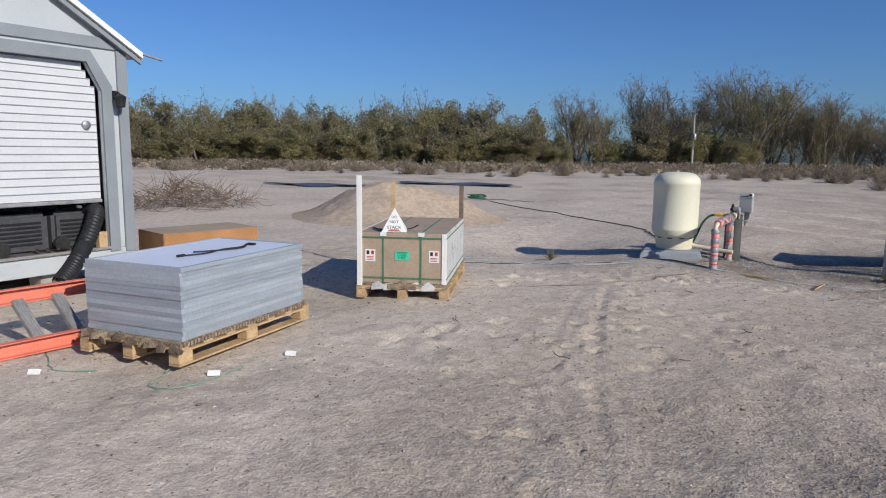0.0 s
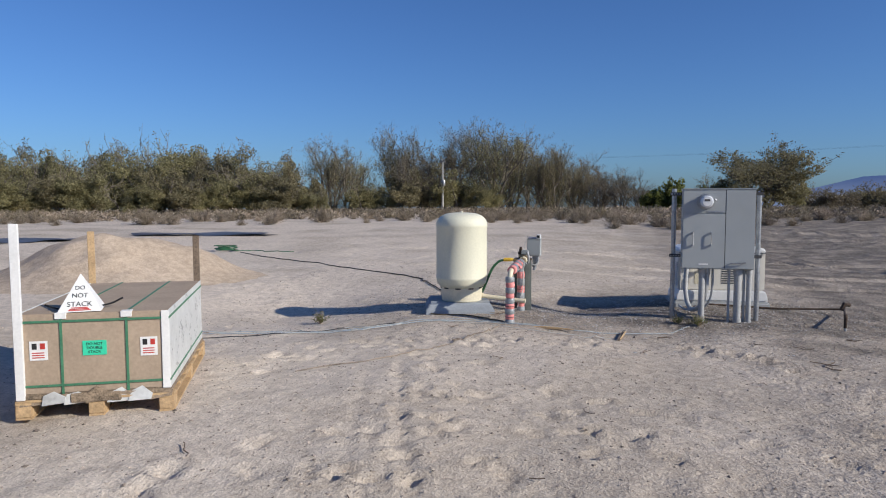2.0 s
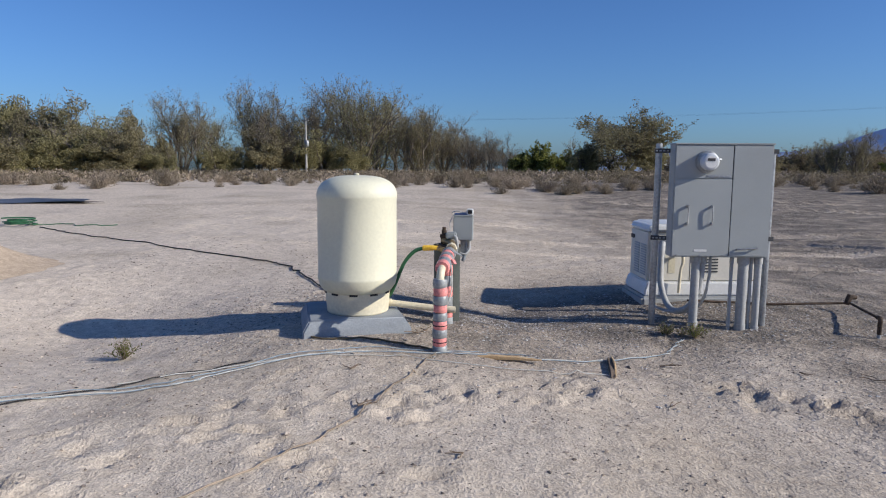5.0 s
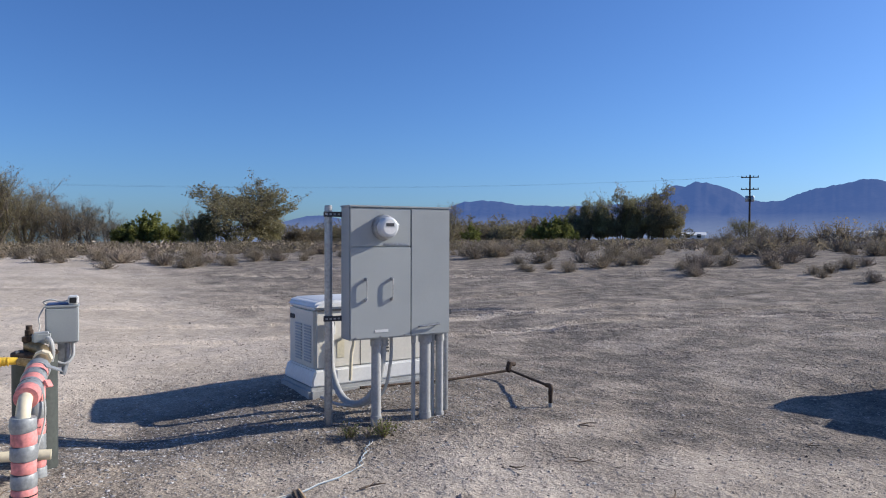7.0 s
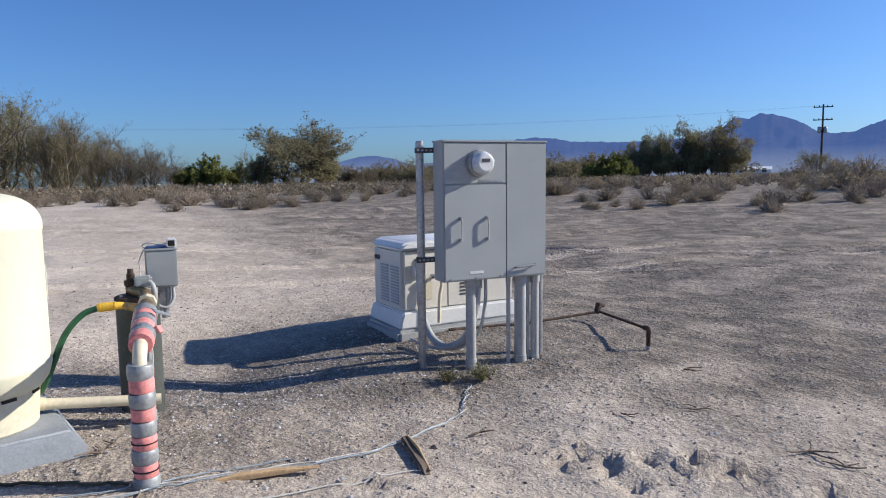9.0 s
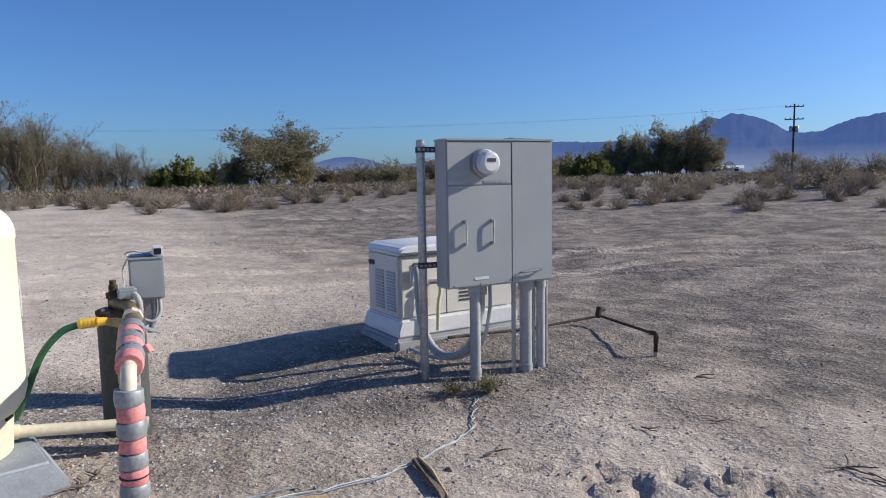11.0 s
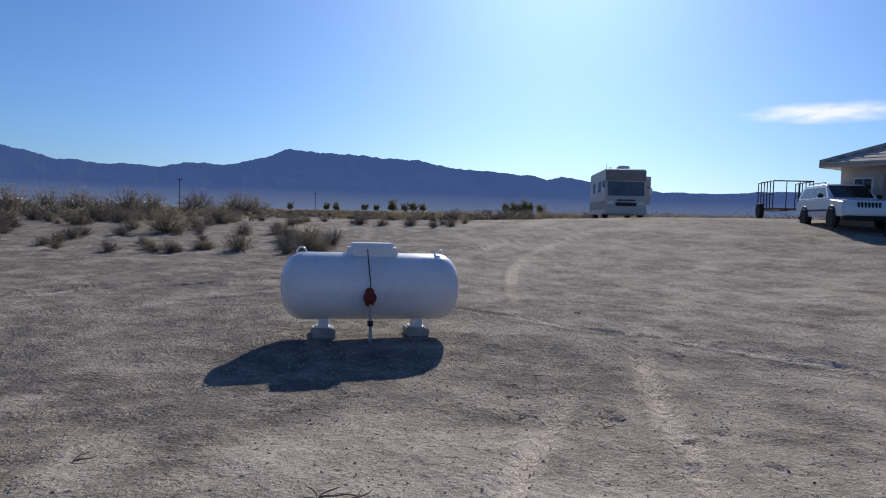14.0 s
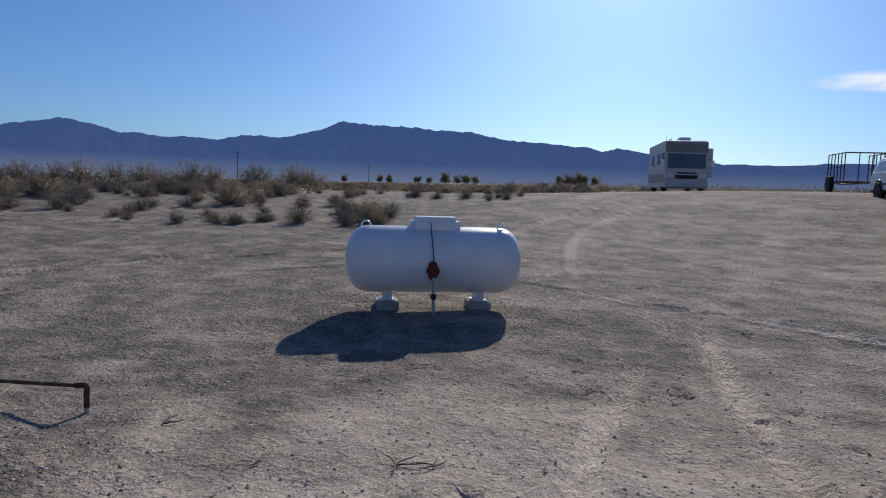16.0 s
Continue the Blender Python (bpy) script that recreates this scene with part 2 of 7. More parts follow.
BLOCK = shader("concrete_block", (0.36, 0.35, 0.33), 0.9, vary=0.2, scale=6, fine=60, bump=0.4)
STEEL_GREY = shader("grey_powder_coat", (0.385, 0.405, 0.40), 0.5, vary=0.05, scale=2.5, fine=120, bump=0.05)
GALV = shader("galvanised_steel", (0.40, 0.41, 0.42), 0.42, 0.7, vary=0.2, scale=10, fine=40, bump=0.05)
PVC_GREY = shader("grey_conduit", (0.40, 0.405, 0.40), 0.55, vary=0.12, scale=5, fine=40, bump=0.06)
PVC_CREAM = shader("cream_pvc", (0.72, 0.64, 0.47), 0.45, vary=0.10, scale=5, fine=40, bump=0.05)
BLACK = shader("black_plastic", (0.022, 0.022, 0.024), 0.5, vary=0.3, scale=8, fine=50, bump=0.1)
RUBBER = shader("tyre_rubber", (0.03, 0.03, 0.03), 0.85, vary=0.3, scale=10, fine=50, bump=0.3)
CASING = shader("dark_green_casing", (0.078, 0.086, 0.078), 0.55, vary=0.2, scale=4, fine=40, bump=0.08)
RUST = shader("rusty_pipe", (0.085, 0.06, 0.045), 0.85, 0.2, vary=0.5, scale=14, fine=80, bump=0.4)
BRASS = shader("tarnished_brass", (0.34, 0.25, 0.13), 0.5, 0.7, vary=0.3, scale=20, fine=90, bump=0.1)
PINK = shader("pink_foam_insulation", (0.76, 0.29, 0.27), 0.8, vary=0.2, scale=9, fine=60, bump=0.2)
TAPE = shader("silver_duct_tape", (0.33, 0.345, 0.35), 0.5, 0.25, vary=0.2, scale=9, fine=60, bump=0.3)
HOSE = shader("green_garden_hose", (0.03, 0.115, 0.055), 0.45, vary=0.15, scale=12, fine=80, bump=0.1)
YELLOW = shader("yellow_hose_grip", (0.78, 0.50, 0.06), 0.5, vary=0.1, scale=12, fine=80, bump=0.1)
CABLE = shader("black_cable", (0.03, 0.028, 0.027), 0.6, vary=0.3, scale=20, fine=80, bump=0.1)
WIRE_WHITE = shader("dusty_white_wire", (0.55, 0.54, 0.51), 0.6, vary=0.2, scale=8, fine=60, bump=0)
WIRE_BLUE = shader("dusty_blue_wire", (0.30, 0.37, 0.42), 0.6, vary=0.2, scale=8, fine=60, bump=0)
STRAP = shader("green_strapping", (0.07, 0.21, 0.12), 0.5, vary=0.15, scale=10, fine=60, bump=0.05)
STRAP_PALE = shader("dusty_green_strapping", (0.22, 0.38, 0.29), 0.6, vary=0.15, scale=10, fine=60, bump=0.05)
LABEL_GREEN = shader("green_label", (0.05, 0.62, 0.36), 0.5, vary=0.06, scale=5, fine=60, bump=0)
PAPER = shader("white_paper", (0.78, 0.77, 0.74), 0.7, vary=0.06, scale=6, fine=60, bump=0.05)
INK = shader("black_ink", (0.03, 0.03, 0.03), 0.6, vary=0.1, bump=0)
INK_RED = shader("red_ink", (0.5, 0.05, 0.04), 0.6, vary=0.1, bump=0)
FILM = shader("milky_shrink_film", (0.62, 0.63, 0.61), 0.3, vary=0.12, scale=6, fine=30, bump=0.35, spec=0.5)
SHED_WALL = shader("pale_grey_siding", (0.47, 0.50, 0.52), 0.6, vary=0.06, scale=2, fine=60, bump=0.1)
SHED_TRIM = shader("mid_grey_trim", (0.25, 0.275, 0.295), 0.6, vary=0.08, scale=3, fine=60, bump=0.1)
ROLLUP = shader("white_rollup_steel", (0.62, 0.63, 0.645), 0.45, vary=0.05, scale=2, fine=40, bump=0.03)
LADDER_RED = shader("orange_fibreglass", (0.70, 0.21, 0.14), 0.55, vary=0.12, scale=4, fine=60, bump=0.08)
GLASS_DARK = shader("dark_glass", (0.015, 0.017, 0.02), 0.08, vary=0.1, bump=0, spec=0.6)
# grey base colour paints the sky's reflection into the windscreen
GLASS_SKY = shader("sky_reflection_glass", (0.11, 0.13, 0.135), 0.18, vary=0.2, scale=1.5, fine=20, bump=0, spec=0.6)
STUCCO = shader("tan_stucco", (0.52, 0.46, 0.38), 0.9, vary=0.1, scale=3, fine=50, bump=0.3)
TILE = shader("grey_tan_roof_tile", (0.50, 0.45, 0.40), 0.85, vary=0.2, scale=3, fine=30, bump=0.2)
CAR_WHITE = shader("white_car_paint", (0.78, 0.79, 0.80), 0.25, vary=0.04, scale=2, fine=20, bump=0, spec=0.5)
RV_BEIGE = shader("beige_motorhome_panel", (0.56, 0.53, 0.49), 0.4, vary=0.10, scale=1.5, fine=20, bump=0.02)
RV_BROWN = shader("brown_motorhome_stripe", (0.24, 0.205, 0.18), 0.35, vary=0.12, scale=1.5, fine=20, bump=0.02)
RED_PAINT = shader("red_regulator", (0.16, 0.02, 0.018), 0.5, vary=0.25, scale=20, fine=60, bump=0.1)
BLUE_PLASTIC = shader("blue_plastic", (0.05, 0.09, 0.22), 0.4, vary=0.1, scale=10, fine=60, bump=0)
GREY_DARK = shader("dark_grey_plastic", (0.07, 0.07, 0.075), 0.6, vary=0.2, scale=10, fine=60, bump=0.1)
TARP = shader("black_ground_sheet", (0.09, 0.095, 0.11), 0.45, vary=0.4, scale=0.8, fine=6, bump=0.3)
CLOUD = shader("thin_cloud_glow", (0.9, 0.9, 0.9), 1.0, vary=0.02, bump=0)


# ---- mesh tools ----
def part(name, bm, material, parent, label="", smooth=False):
    """Link a bmesh as one mesh object under a thing or under a part."""
    me = bpy.data.meshes.new(name)
    bm.normal_update()
    bm.to_mesh(me)
    bm.free()
    me.materials.append(material)
    if smooth:
        me.shade_smooth()
        me.set_sharp_from_angle(angle=radians(38))
    ob = new(name, me)
    if parent is not None:
        ob.parent = parent
    if label:
        tagged(ob, label)
    return ob


def thing(name, m, label, category, group="", kind=""):
    """An Empty at a thing's base, which carries its parts."""
    ob = new(name)
    ob.empty_display_size = 0.1
    ob.matrix_world = m
    return tagged(ob, label, category, group, kind)


def box(bm, x0, y0, z0, x1, y1, z1, bevel=0.0, m=None):
    """A box between two corners, with its edges eased."""
    vs = [bm.verts.new((x, y, z)) for x in (x0, x1) for y in (y0, y1) for z in (z0, z1)]
    fs = [bm.faces.new([vs[i] for i in f]) for f in ((0, 1, 3, 2), (4, 6, 7, 5), (0, 4, 5, 1), (2, 3, 7, 6), (0, 2, 6, 4), (1, 5, 7, 3))]
    out = vs
    if bevel:
        es = list({e for f in fs for e in f.edges})
        r = bmesh.ops.bevel(bm, geom=es, offset=bevel, segments=2, affect="EDGES", clamp_overlap=True)
        out = list({v for f in r["faces"] for v in f.verts})
    if m is not None:
        bmesh.ops.transform(bm, matrix=m, verts=out)
    return bm


def B(*a, **k):
    return box(bmesh.new(), *a, **k)


def tube(bm, pts, r, seg=8, cap=True):
    """A round bar along points; r is one radius or one for each point."""
    pts = [Vector(p) for p in pts]
    rs = [r] * len(pts) if isinstance(r, (int, float)) else list(r)
    rings, side = [], None
    for i, p in enumerate(pts):
        d = (pts[min(i + 1, len(pts) - 1)] - pts[max(i - 1, 0)]).normalized()
        if side is None or abs(side.dot(d)) > 0.95:
            side = d.orthogonal().normalized()
        side = (side - d * side.dot(d)).normalized()
        up = d.cross(side)
        rings.append([bm.verts.new(p + (side * math.cos(a) + up * math.sin(a)) * rs[i]) for a in [2 * math.pi * k / seg for k in range(seg)]])
    for a, b in zip(rings, rings[1:]):
        for k in range(seg):
            bm.faces.new((a[k], a[(k + 1) % seg], b[(k + 1) % seg], b[k]))
    if cap:
        bm.faces.new(rings[0][::-1])
        bm.faces.new(rings[-1])
    return bm


def T(pts, r, seg=8, cap=True):
    return tube(bmesh.new(), pts, r, seg, cap)


def lathe(bm, prof, seg=32, m=None):
    """Turn a profile of (radius, height) round the z axis."""
    rings = [[bm.verts.new((max(r, 1e-4) * math.cos(2 * math.pi * k / seg), max(r, 1e-4) * math.sin(2 * math.pi * k / seg), z)) for k in range(seg)] for r, z in prof]
    for a, b in zip(rings, rings[1:]):
        for k in range(seg):
            bm.faces.new((a[k], a[(k + 1) % seg], b[(k + 1) % seg], b[k]))
    bm.faces.new(rings[0][::-1])
    bm.faces.new(rings[-1])
    if m is not None:
        bmesh.ops.transform(bm, matrix=m, verts=[v for ring in rings for v in ring])
    return bm


def L(prof, seg=32, m=None):
    return lathe(bmesh.new(), prof, seg, m)


def prism(bm, outline, y0, y1, m=None):
    """A plate with an outline in x and z, from y0 to y1."""
    a = [bm.verts.new((x, y0, z)) for x, z in outline]
    b = [bm.verts.new((x, y1, z)) for x, z in outline]
    k = len(outline)
    bm.faces.new(a)
    bm.faces.new(b[::-1])
    for i in range(k):
        bm.faces.new((a[i], b[i], b[(i + 1) % k], a[(i + 1) % k]))
    bmesh.ops.recalc_face_normals(bm, faces=list({f for v in a + b for f in v.link_faces}))
    if m is not None:
        bmesh.ops.transform(bm, matrix=m, verts=a + b)
    return bm


def P(outline, y0, y1, m=None):
    return prism(bmesh.new(), outline, y0, y1, m)


def soften(bm, width, seg=2, angle=30):
    """Round the sharper edges of a whole bmesh."""
    bm.normal_update()
    es = [e for e in bm.edges if len(e.link_faces) == 2 and e.calc_face_angle(0) > radians(angle)]
    bmesh.ops.bevel(bm, geom=es, offset=width, segments=seg, affect="EDGES", clamp_overlap=True)
    return bm


def arc(c, r, a0, a1, n, plane="xz"):
    out = []
    for i in range(n + 1):
        a = radians(a0 + (a1 - a0) * i / n)
        u, v = r * math.cos(a), r * math.sin(a)
        out.append((c[0] + u, c[1], c[2] + v) if plane == "xz" else (c[0] + u, c[1] + v, c[2]) if plane == "xy" else (c[0], c[1] + u, c[2] + v))
    return out


def smooth_line(pts, n=6):
    """A smooth run of points through the given ones."""
    p = [Vector(q) for q in pts]
    p = [p[0] * 2 - p[1]] + p + [p[-1] * 2 - p[-2]]
    out = []
    for i in range(1, len(p) - 2):
        for k in range(n):
            t = k / n
            out.append(0.5 * ((2 * p[i]) + (p[i + 1] - p[i - 1]) * t + (2 * p[i - 1] - 5 * p[i] + 4 * p[i + 1] - p[i + 2]) * t * t + (3 * p[i] - p[i - 1] - 3 * p[i + 1] + p[i + 2]) * t ** 3))
    return out + [p[-2]]


# ---- ground ----
def hashed(i, j, s):
    v = np.sin(i * 127.1 + j * 311.7 + s * 74.7) * 43758.5453
    return v - np.floor(v)


def vnoise(x, y, s=0):
    i, j = np.floor(x), np.floor(y)
    u, v = x - i, y - j
    u, v = u * u * (3 - 2 * u), v * v * (3 - 2 * v)
    return (hashed(i, j, s) * (1 - u) + hashed(i + 1, j, s) * u) * (1 - v) + (hashed(i, j + 1, s) * (1 - u) + hashed(i + 1, j + 1, s) * u) * v


def step(a, b, x):
    t = np.clip((x - a) / (b - a), 0, 1)
    return t * t * (3 - 2 * t)


def bump_at(x, y, cx, cy, rx, ry, h, turn=0.0):
    c, s = math.cos(radians(turn)), math.sin(radians(turn))
    u, v = (x - cx) * c + (y - cy) * s, -(x - cx) * s + (y - cy) * c
    return h * np.exp(-(u / rx) ** 2 - (v / ry) ** 2)


def land(x, y):
    """The lie of the land, without the small unevenness."""
    x, y = np.asarray(x, float), np.asarray(y, float)
    near = 0.17 - 0.17 * step(-3.6, 0.4, x) - 0.12 * step(0.2, 4.0, x) + 0.10 * step(5.0, 6.6, x) + 0.02 * step(6, 9, x)
    near = near - 0.16 * bump_at(x, y, -5.7, 0.2, 1.6, 1.8, 1.0)
    near = near + bump_at(x, y, -2.75, -0.45, 1.05, 0.8, 0.03) + bump_at(x, y, 0.75, 1.55, 1.5, 1.0, 0.10)
    near = near - bump_at(x, y, -5.6, -0.9, 1.7, 1.7, 0.13) + bump_at(x, y, -4.76, -5.06, 1.3, 1.3, 0.025) - bump_at(x, y, -1.55, 1.45, 1.1, 0.95, 0.16) - bump_at(x, y, -1.5, 0.5, 0.8, 0.6, 0.05) - bump_at(x, y, -0.3, -0.7, 1.0, 0.8, 0.055)
    far = 0.9 + 0.006 * x - 0.011 * y + bump_at(x, y, 28, -20, 16, 14, 0.65)
    w = step(9, 34, np.hypot(x + 1.0, y + 2.5))
    return near * (1 - w) + far * w


RUTS = [(-0.9, -8.9, -2.9, -3.6, 0.12, 0.045, 0.014), (-1.55, -8.6, -3.0, -4.2, 0.1, 0.045, 0.011), (0.5, -3.05, 4.6, -4.7, 0.05, 0.11, 0.036), (0.9, -4.5, 7.5, -6.3, 0.05, 0.11, 0.036),
        (2.5, 6.6, 12.5, -3.5, 0.8, 0.13, 0.04), (3.9, 7.8, 14, -2.0, 0.8, 0.13, 0.04), (-6.0, 5.2, 13.5, 3.4, 0.5, 0.16, 0.035), (-5.0, 6.9, 13.5, 5.4, 0.4, 0.16, 0.035), (3.0, 10.5, 13.0, 1.2, -0.6, 0.14, 0.045), (-7.0, 9.6, 10.0, 8.4, 0.6, 0.18, 0.04), (5.0, -8.5, 13.0, -1.0, 0.7, 0.13, 0.03), (2, 18, 22, 1.5, 1.2, 0.16, 0.05), (4, 19.6, 24, 3.2, 1.2, 0.16, 0.05),
        (9, -3, 26, -11, 2.0, 0.14, 0.03), (9.5, -5, 26, -13, 2.0, 0.14, 0.03), (-12, 12, 6, 14.5, 1.0, 0.15, 0.03)]
step_rng = random.Random(21)
PRINTS = []
for x0, y0, x1, y1, n_, sp in ((-2.6, -2.6, -0.9, -1.9, 26, 0.35), (-0.2, -1.6, 0.9, -2.5, 20, 0.28), (-3.2, -6.8, -0.5, -4.2, 34, 0.7), (-1.5, -8.6, -2.6, -3.0, 30, 0.5), (-4.4, -4.4, -2.8, -2.2, 24, 0.6), (0.6, -5.5, 4.5, -3.0, 20, 0.9), (-6.8, -2.0, -5.4, -3.4, 16, 0.6)):
    for k_ in range(n_):
        f_ = step_rng.random()
        PRINTS.append((x0 + (x1 - x0) * f_ + step_rng.gauss(0, sp * 0.5), y0 + (y1 - y0) * f_ + step_rng.gauss(0, sp * 0.5), step_rng.uniform(0, 6.28)))


def ruts(x, y):
    """Tyre tracks and worn lanes in the dirt."""
    z = np.zeros_like(x)
    for ax, ay, bx, by, bend, wide, deep in RUTS:
        dx, dy = bx - ax, by - ay
        n = math.hypot(dx, dy)
        t = ((x - ax) * dx + (y - ay) * dy) / n / n
        off = ((x - ax) * -dy + (y - ay) * dx) / n - bend * np.sin(np.clip(t, 0, 1) * math.pi)
        inside = step(-0.03, 0.05, t) * (1 - step(0.95, 1.03, t)) * (0.6 + 0.4 * step(0.3, 0.6, vnoise(t * n * 0.9, t * 0 + ax, 17)))
        tread = np.sin(t * n * 2 * math.pi / 0.12 + np.sign(off) * 1.2)
        z += inside * deep * (-np.exp(-(off / wide) ** 4) + 0.7 * np.exp(-((np.abs(off) - wide * 1.4) / (wide * 0.45)) ** 2) + 0.35 * tread * np.exp(-(off / wide) ** 4))
    for px, py, a in PRINTS:
        near = (np.abs(x - px) < 0.3) & (np.abs(y - py) < 0.3)
        if np.any(near):
            c, s = math.cos(a), math.sin(a)
            u, v = (x - px) * c + (y - py) * s, -(x - px) * s + (y - py) * c
            d = (u / 0.125) ** 2 + (v / 0.048) ** 2
            z += np.where(near, -0.028 * np.exp(-d * d) + 0.02 * np.exp(-((np.sqrt(d) - 1.35) / 0.3) ** 2), 0)
    return z


def rough(x, y):
    z = 0.05 * (vnoise(x * 0.7, y * 0.7, 1) - 0.5) + 0.03 * (vnoise(x * 2.1, y * 2.1, 2) - 0.5) + 0.010 * (vnoise(x * 5.3, y * 5.3, 3) - 0.5)
    z += 0.012 * np.maximum(vnoise(x * 9, y * 9, 4) - 0.72, 0) * 3.0
    scuff = step(0.45, 0.75, vnoise(x * 0.55 + 3, y * 0.55, 6))
    z += scuff * 0.03 * np.maximum(vnoise(x * 4.5 + 2 * vnoise(x, y, 8), y * 4.0, 7) - 0.55, 0) * 1.6
    return z


def height(x, y):
    x, y = np.asarray(x, float), np.asarray(y, float)
    return land(x, y) + rough(x, y) + ruts(x, y)


def gz(x, y):
    return float(height(np.array([x]), np.array([y]))[0])


def spaced(lo, hi, fine, far, grow):
    core = list(np.arange(lo, hi + fine / 2, fine))
    s, up = fine, [core[-1]]
    while up[-1] < far:
        s *= grow
        up.append(up[-1] + s)
    s, dn = fine, [core[0]]
    while dn[-1] > -far:
        s *= grow
        dn.append(dn[-1] - s)
    return np.array(dn[:0:-1] + core + up[1:])


gx, gy = spaced(-7.5, 13.5, 0.052, 4300, 1.07), spaced(-10.3, 11.0, 0.052, 4300, 1.07)
X, Y = np.meshgrid(gx, gy, indexing="ij")
Z = height(X, Y)
nx, ny = len(gx), len(gy)
verts = np.stack([X, Y, Z], -1).reshape(-1, 3)
ii, jj = np.meshgrid(np.arange(nx - 1), np.arange(ny - 1), indexing="ij")
a = (ii * ny + jj).ravel()
faces = np.stack([a, a + ny, a + ny + 1, a + 1], -1)
me = bpy.data.meshes.new("ground")
me.from_pydata(verts.tolist(), [], faces.tolist())
me.shade_smooth()
gravel = me.attributes.new("gravel", "FLOAT", "POINT")
near_well = bump_at(X, Y, -2.2, 0.1, 2.2, 1.4, 1.3) + bump_at(X, Y, 0.8, 1.0, 2.0, 1.4, 1.1) + bump_at(X, Y, 6.4, -2.0, 2.6, 2.4, 0.15)
# east ground greyer: real gravel, plus the dimmer look sunward put into colour
south = 1 - step(-8.5, -4.5, Y)
gravel_and_dim = 0.95 * step(-1.7, 4.4, X + 2.6 * south) * (0.75 + 0.25 * step(-9.0, -4.0, Y)) + 0.22 * step(2.0, 14.0, Y)
gravel.data.foreach_set("value", np.clip((near_well + gravel_and_dim) * (0.55 + 0.9 * vnoise(X * 1.7, Y * 1.7, 9)), 0, 1).ravel())
worn_and_lit = me.attributes.new("worn_and_lit", "FLOAT", "POINT")
mask = np.zeros_like(X)
for ax, ay, bx, by, bend, wide, deep in RUTS[2:]:
    n_ = math.hypot(bx - ax, by - ay)
    t_ = ((X - ax) * (bx - ax) + (Y - ay) * (by - ay)) / n_ / n_
    off_ = ((X - ax) * -(by - ay) + (Y - ay) * (bx - ax)) / n_ - bend * np.sin(np.clip(t_, 0, 1) * math.pi)
    run_ = step(-0.02, 0.08, t_) * (1 - step(0.55, 1.0, t_)) * (0.45 + 0.55 * step(0.25, 0.6, vnoise(t_ * n_ * 1.1, t_ * 0 + ax, 18)))
    mask = np.maximum(mask, run_ * np.exp(-(off_ / (wide * 1.3)) ** 4) * (0.5 + 0.5 * vnoise(X * 14, Y * 14, 19)))
# besides the tracks, west sand is paled for its brighter look off-sun
worn_and_lit.data.foreach_set("value", np.maximum(mask * 0.95, 0.8 * (1 - step(-4.8, -1.4, X)) * step(0.2, 0.65, vnoise(X * 0.8, Y * 0.8, 27))).ravel())
me.materials.append(DIRT)
ground = tagged(new("ground", me), "pale dry desert dirt with tyre tracks and gravel", "ground", kind="structure")


# ---- mountains ----
RIDGE = [(-60, 1.6), (-45, 2.2), (-32.9, 2.6), (-29.1, 2.56), (-26.9, 2.41), (-24.2, 2.41), (-22, 2.46), (-16.7, 3.17), (-15.2, 3.42), (-14.2, 3.62), (-13.7, 3.48), (-13.0, 3.29), (-11.9, 3.58), (-10, 3.73), (-8.2, 3.87), (-6.3, 3.97), (-4, 4.28), (-2.3, 4.7), (-1.4, 4.58), (0.5, 4.7), (2.4, 4.87), (5.4, 4.99), (8.3, 5.1), (9.1, 4.88), (10, 4.43), (11.3, 4.05), (12.7, 3.76), (14, 3.56), (15.1, 3.73), (16.4, 3.62), (18.1, 3.22), (20.4, 3.32), (22.4, 3.25), (23.6, 3.42), (25, 3.39), (26.9, 3.85), (28.4, 4.18), (29.1, 4.2), (30, 3.95), (32.2, 3.58), (33.4, 3.15), (34.2, 2.75), (35.7, 2.71), (36.7, 2.9), (37.3, 3.35), (38.4, 3.9), (39.3, 4.23), (40.4, 4.39), (41.2, 3.95), (41.9, 4.09), (42.3, 3.96), (43, 3.42), (45, 2.7), (48.7, 2.5), (51.1, 2.5), (54.4, 2.6), (55.8, 2.85), (57.4, 3.0), (58.9, 2.9), (60.5, 2.3), (63, 1.3), (67.5, 0.85), (69, 1.35), (70.6, 1.65), (72, 1.58), (73.5, 1.2), (75, 0.8), (81, 0.6), (90, 0.5), (100, 0.4)]
azs, els = [p[0] for p in RIDGE], [p[1] for p in RIDGE]
EYE = Vector((-2.5, -3.0, 1.6))


def ridged(x, y, seed, octaves=4):
    """Spurs and gullies: folded noise at several sizes, 0 to 1."""
    total, weight, amp = 0, 0, 1.0
    for k in range(octaves):
        total = total + amp * (1 - np.abs(vnoise(x * 2 ** k + 7 * k, y * 2 ** k, seed + k) - 0.5) * 2)
        weight += amp
        amp *= 0.5
    return total / weight


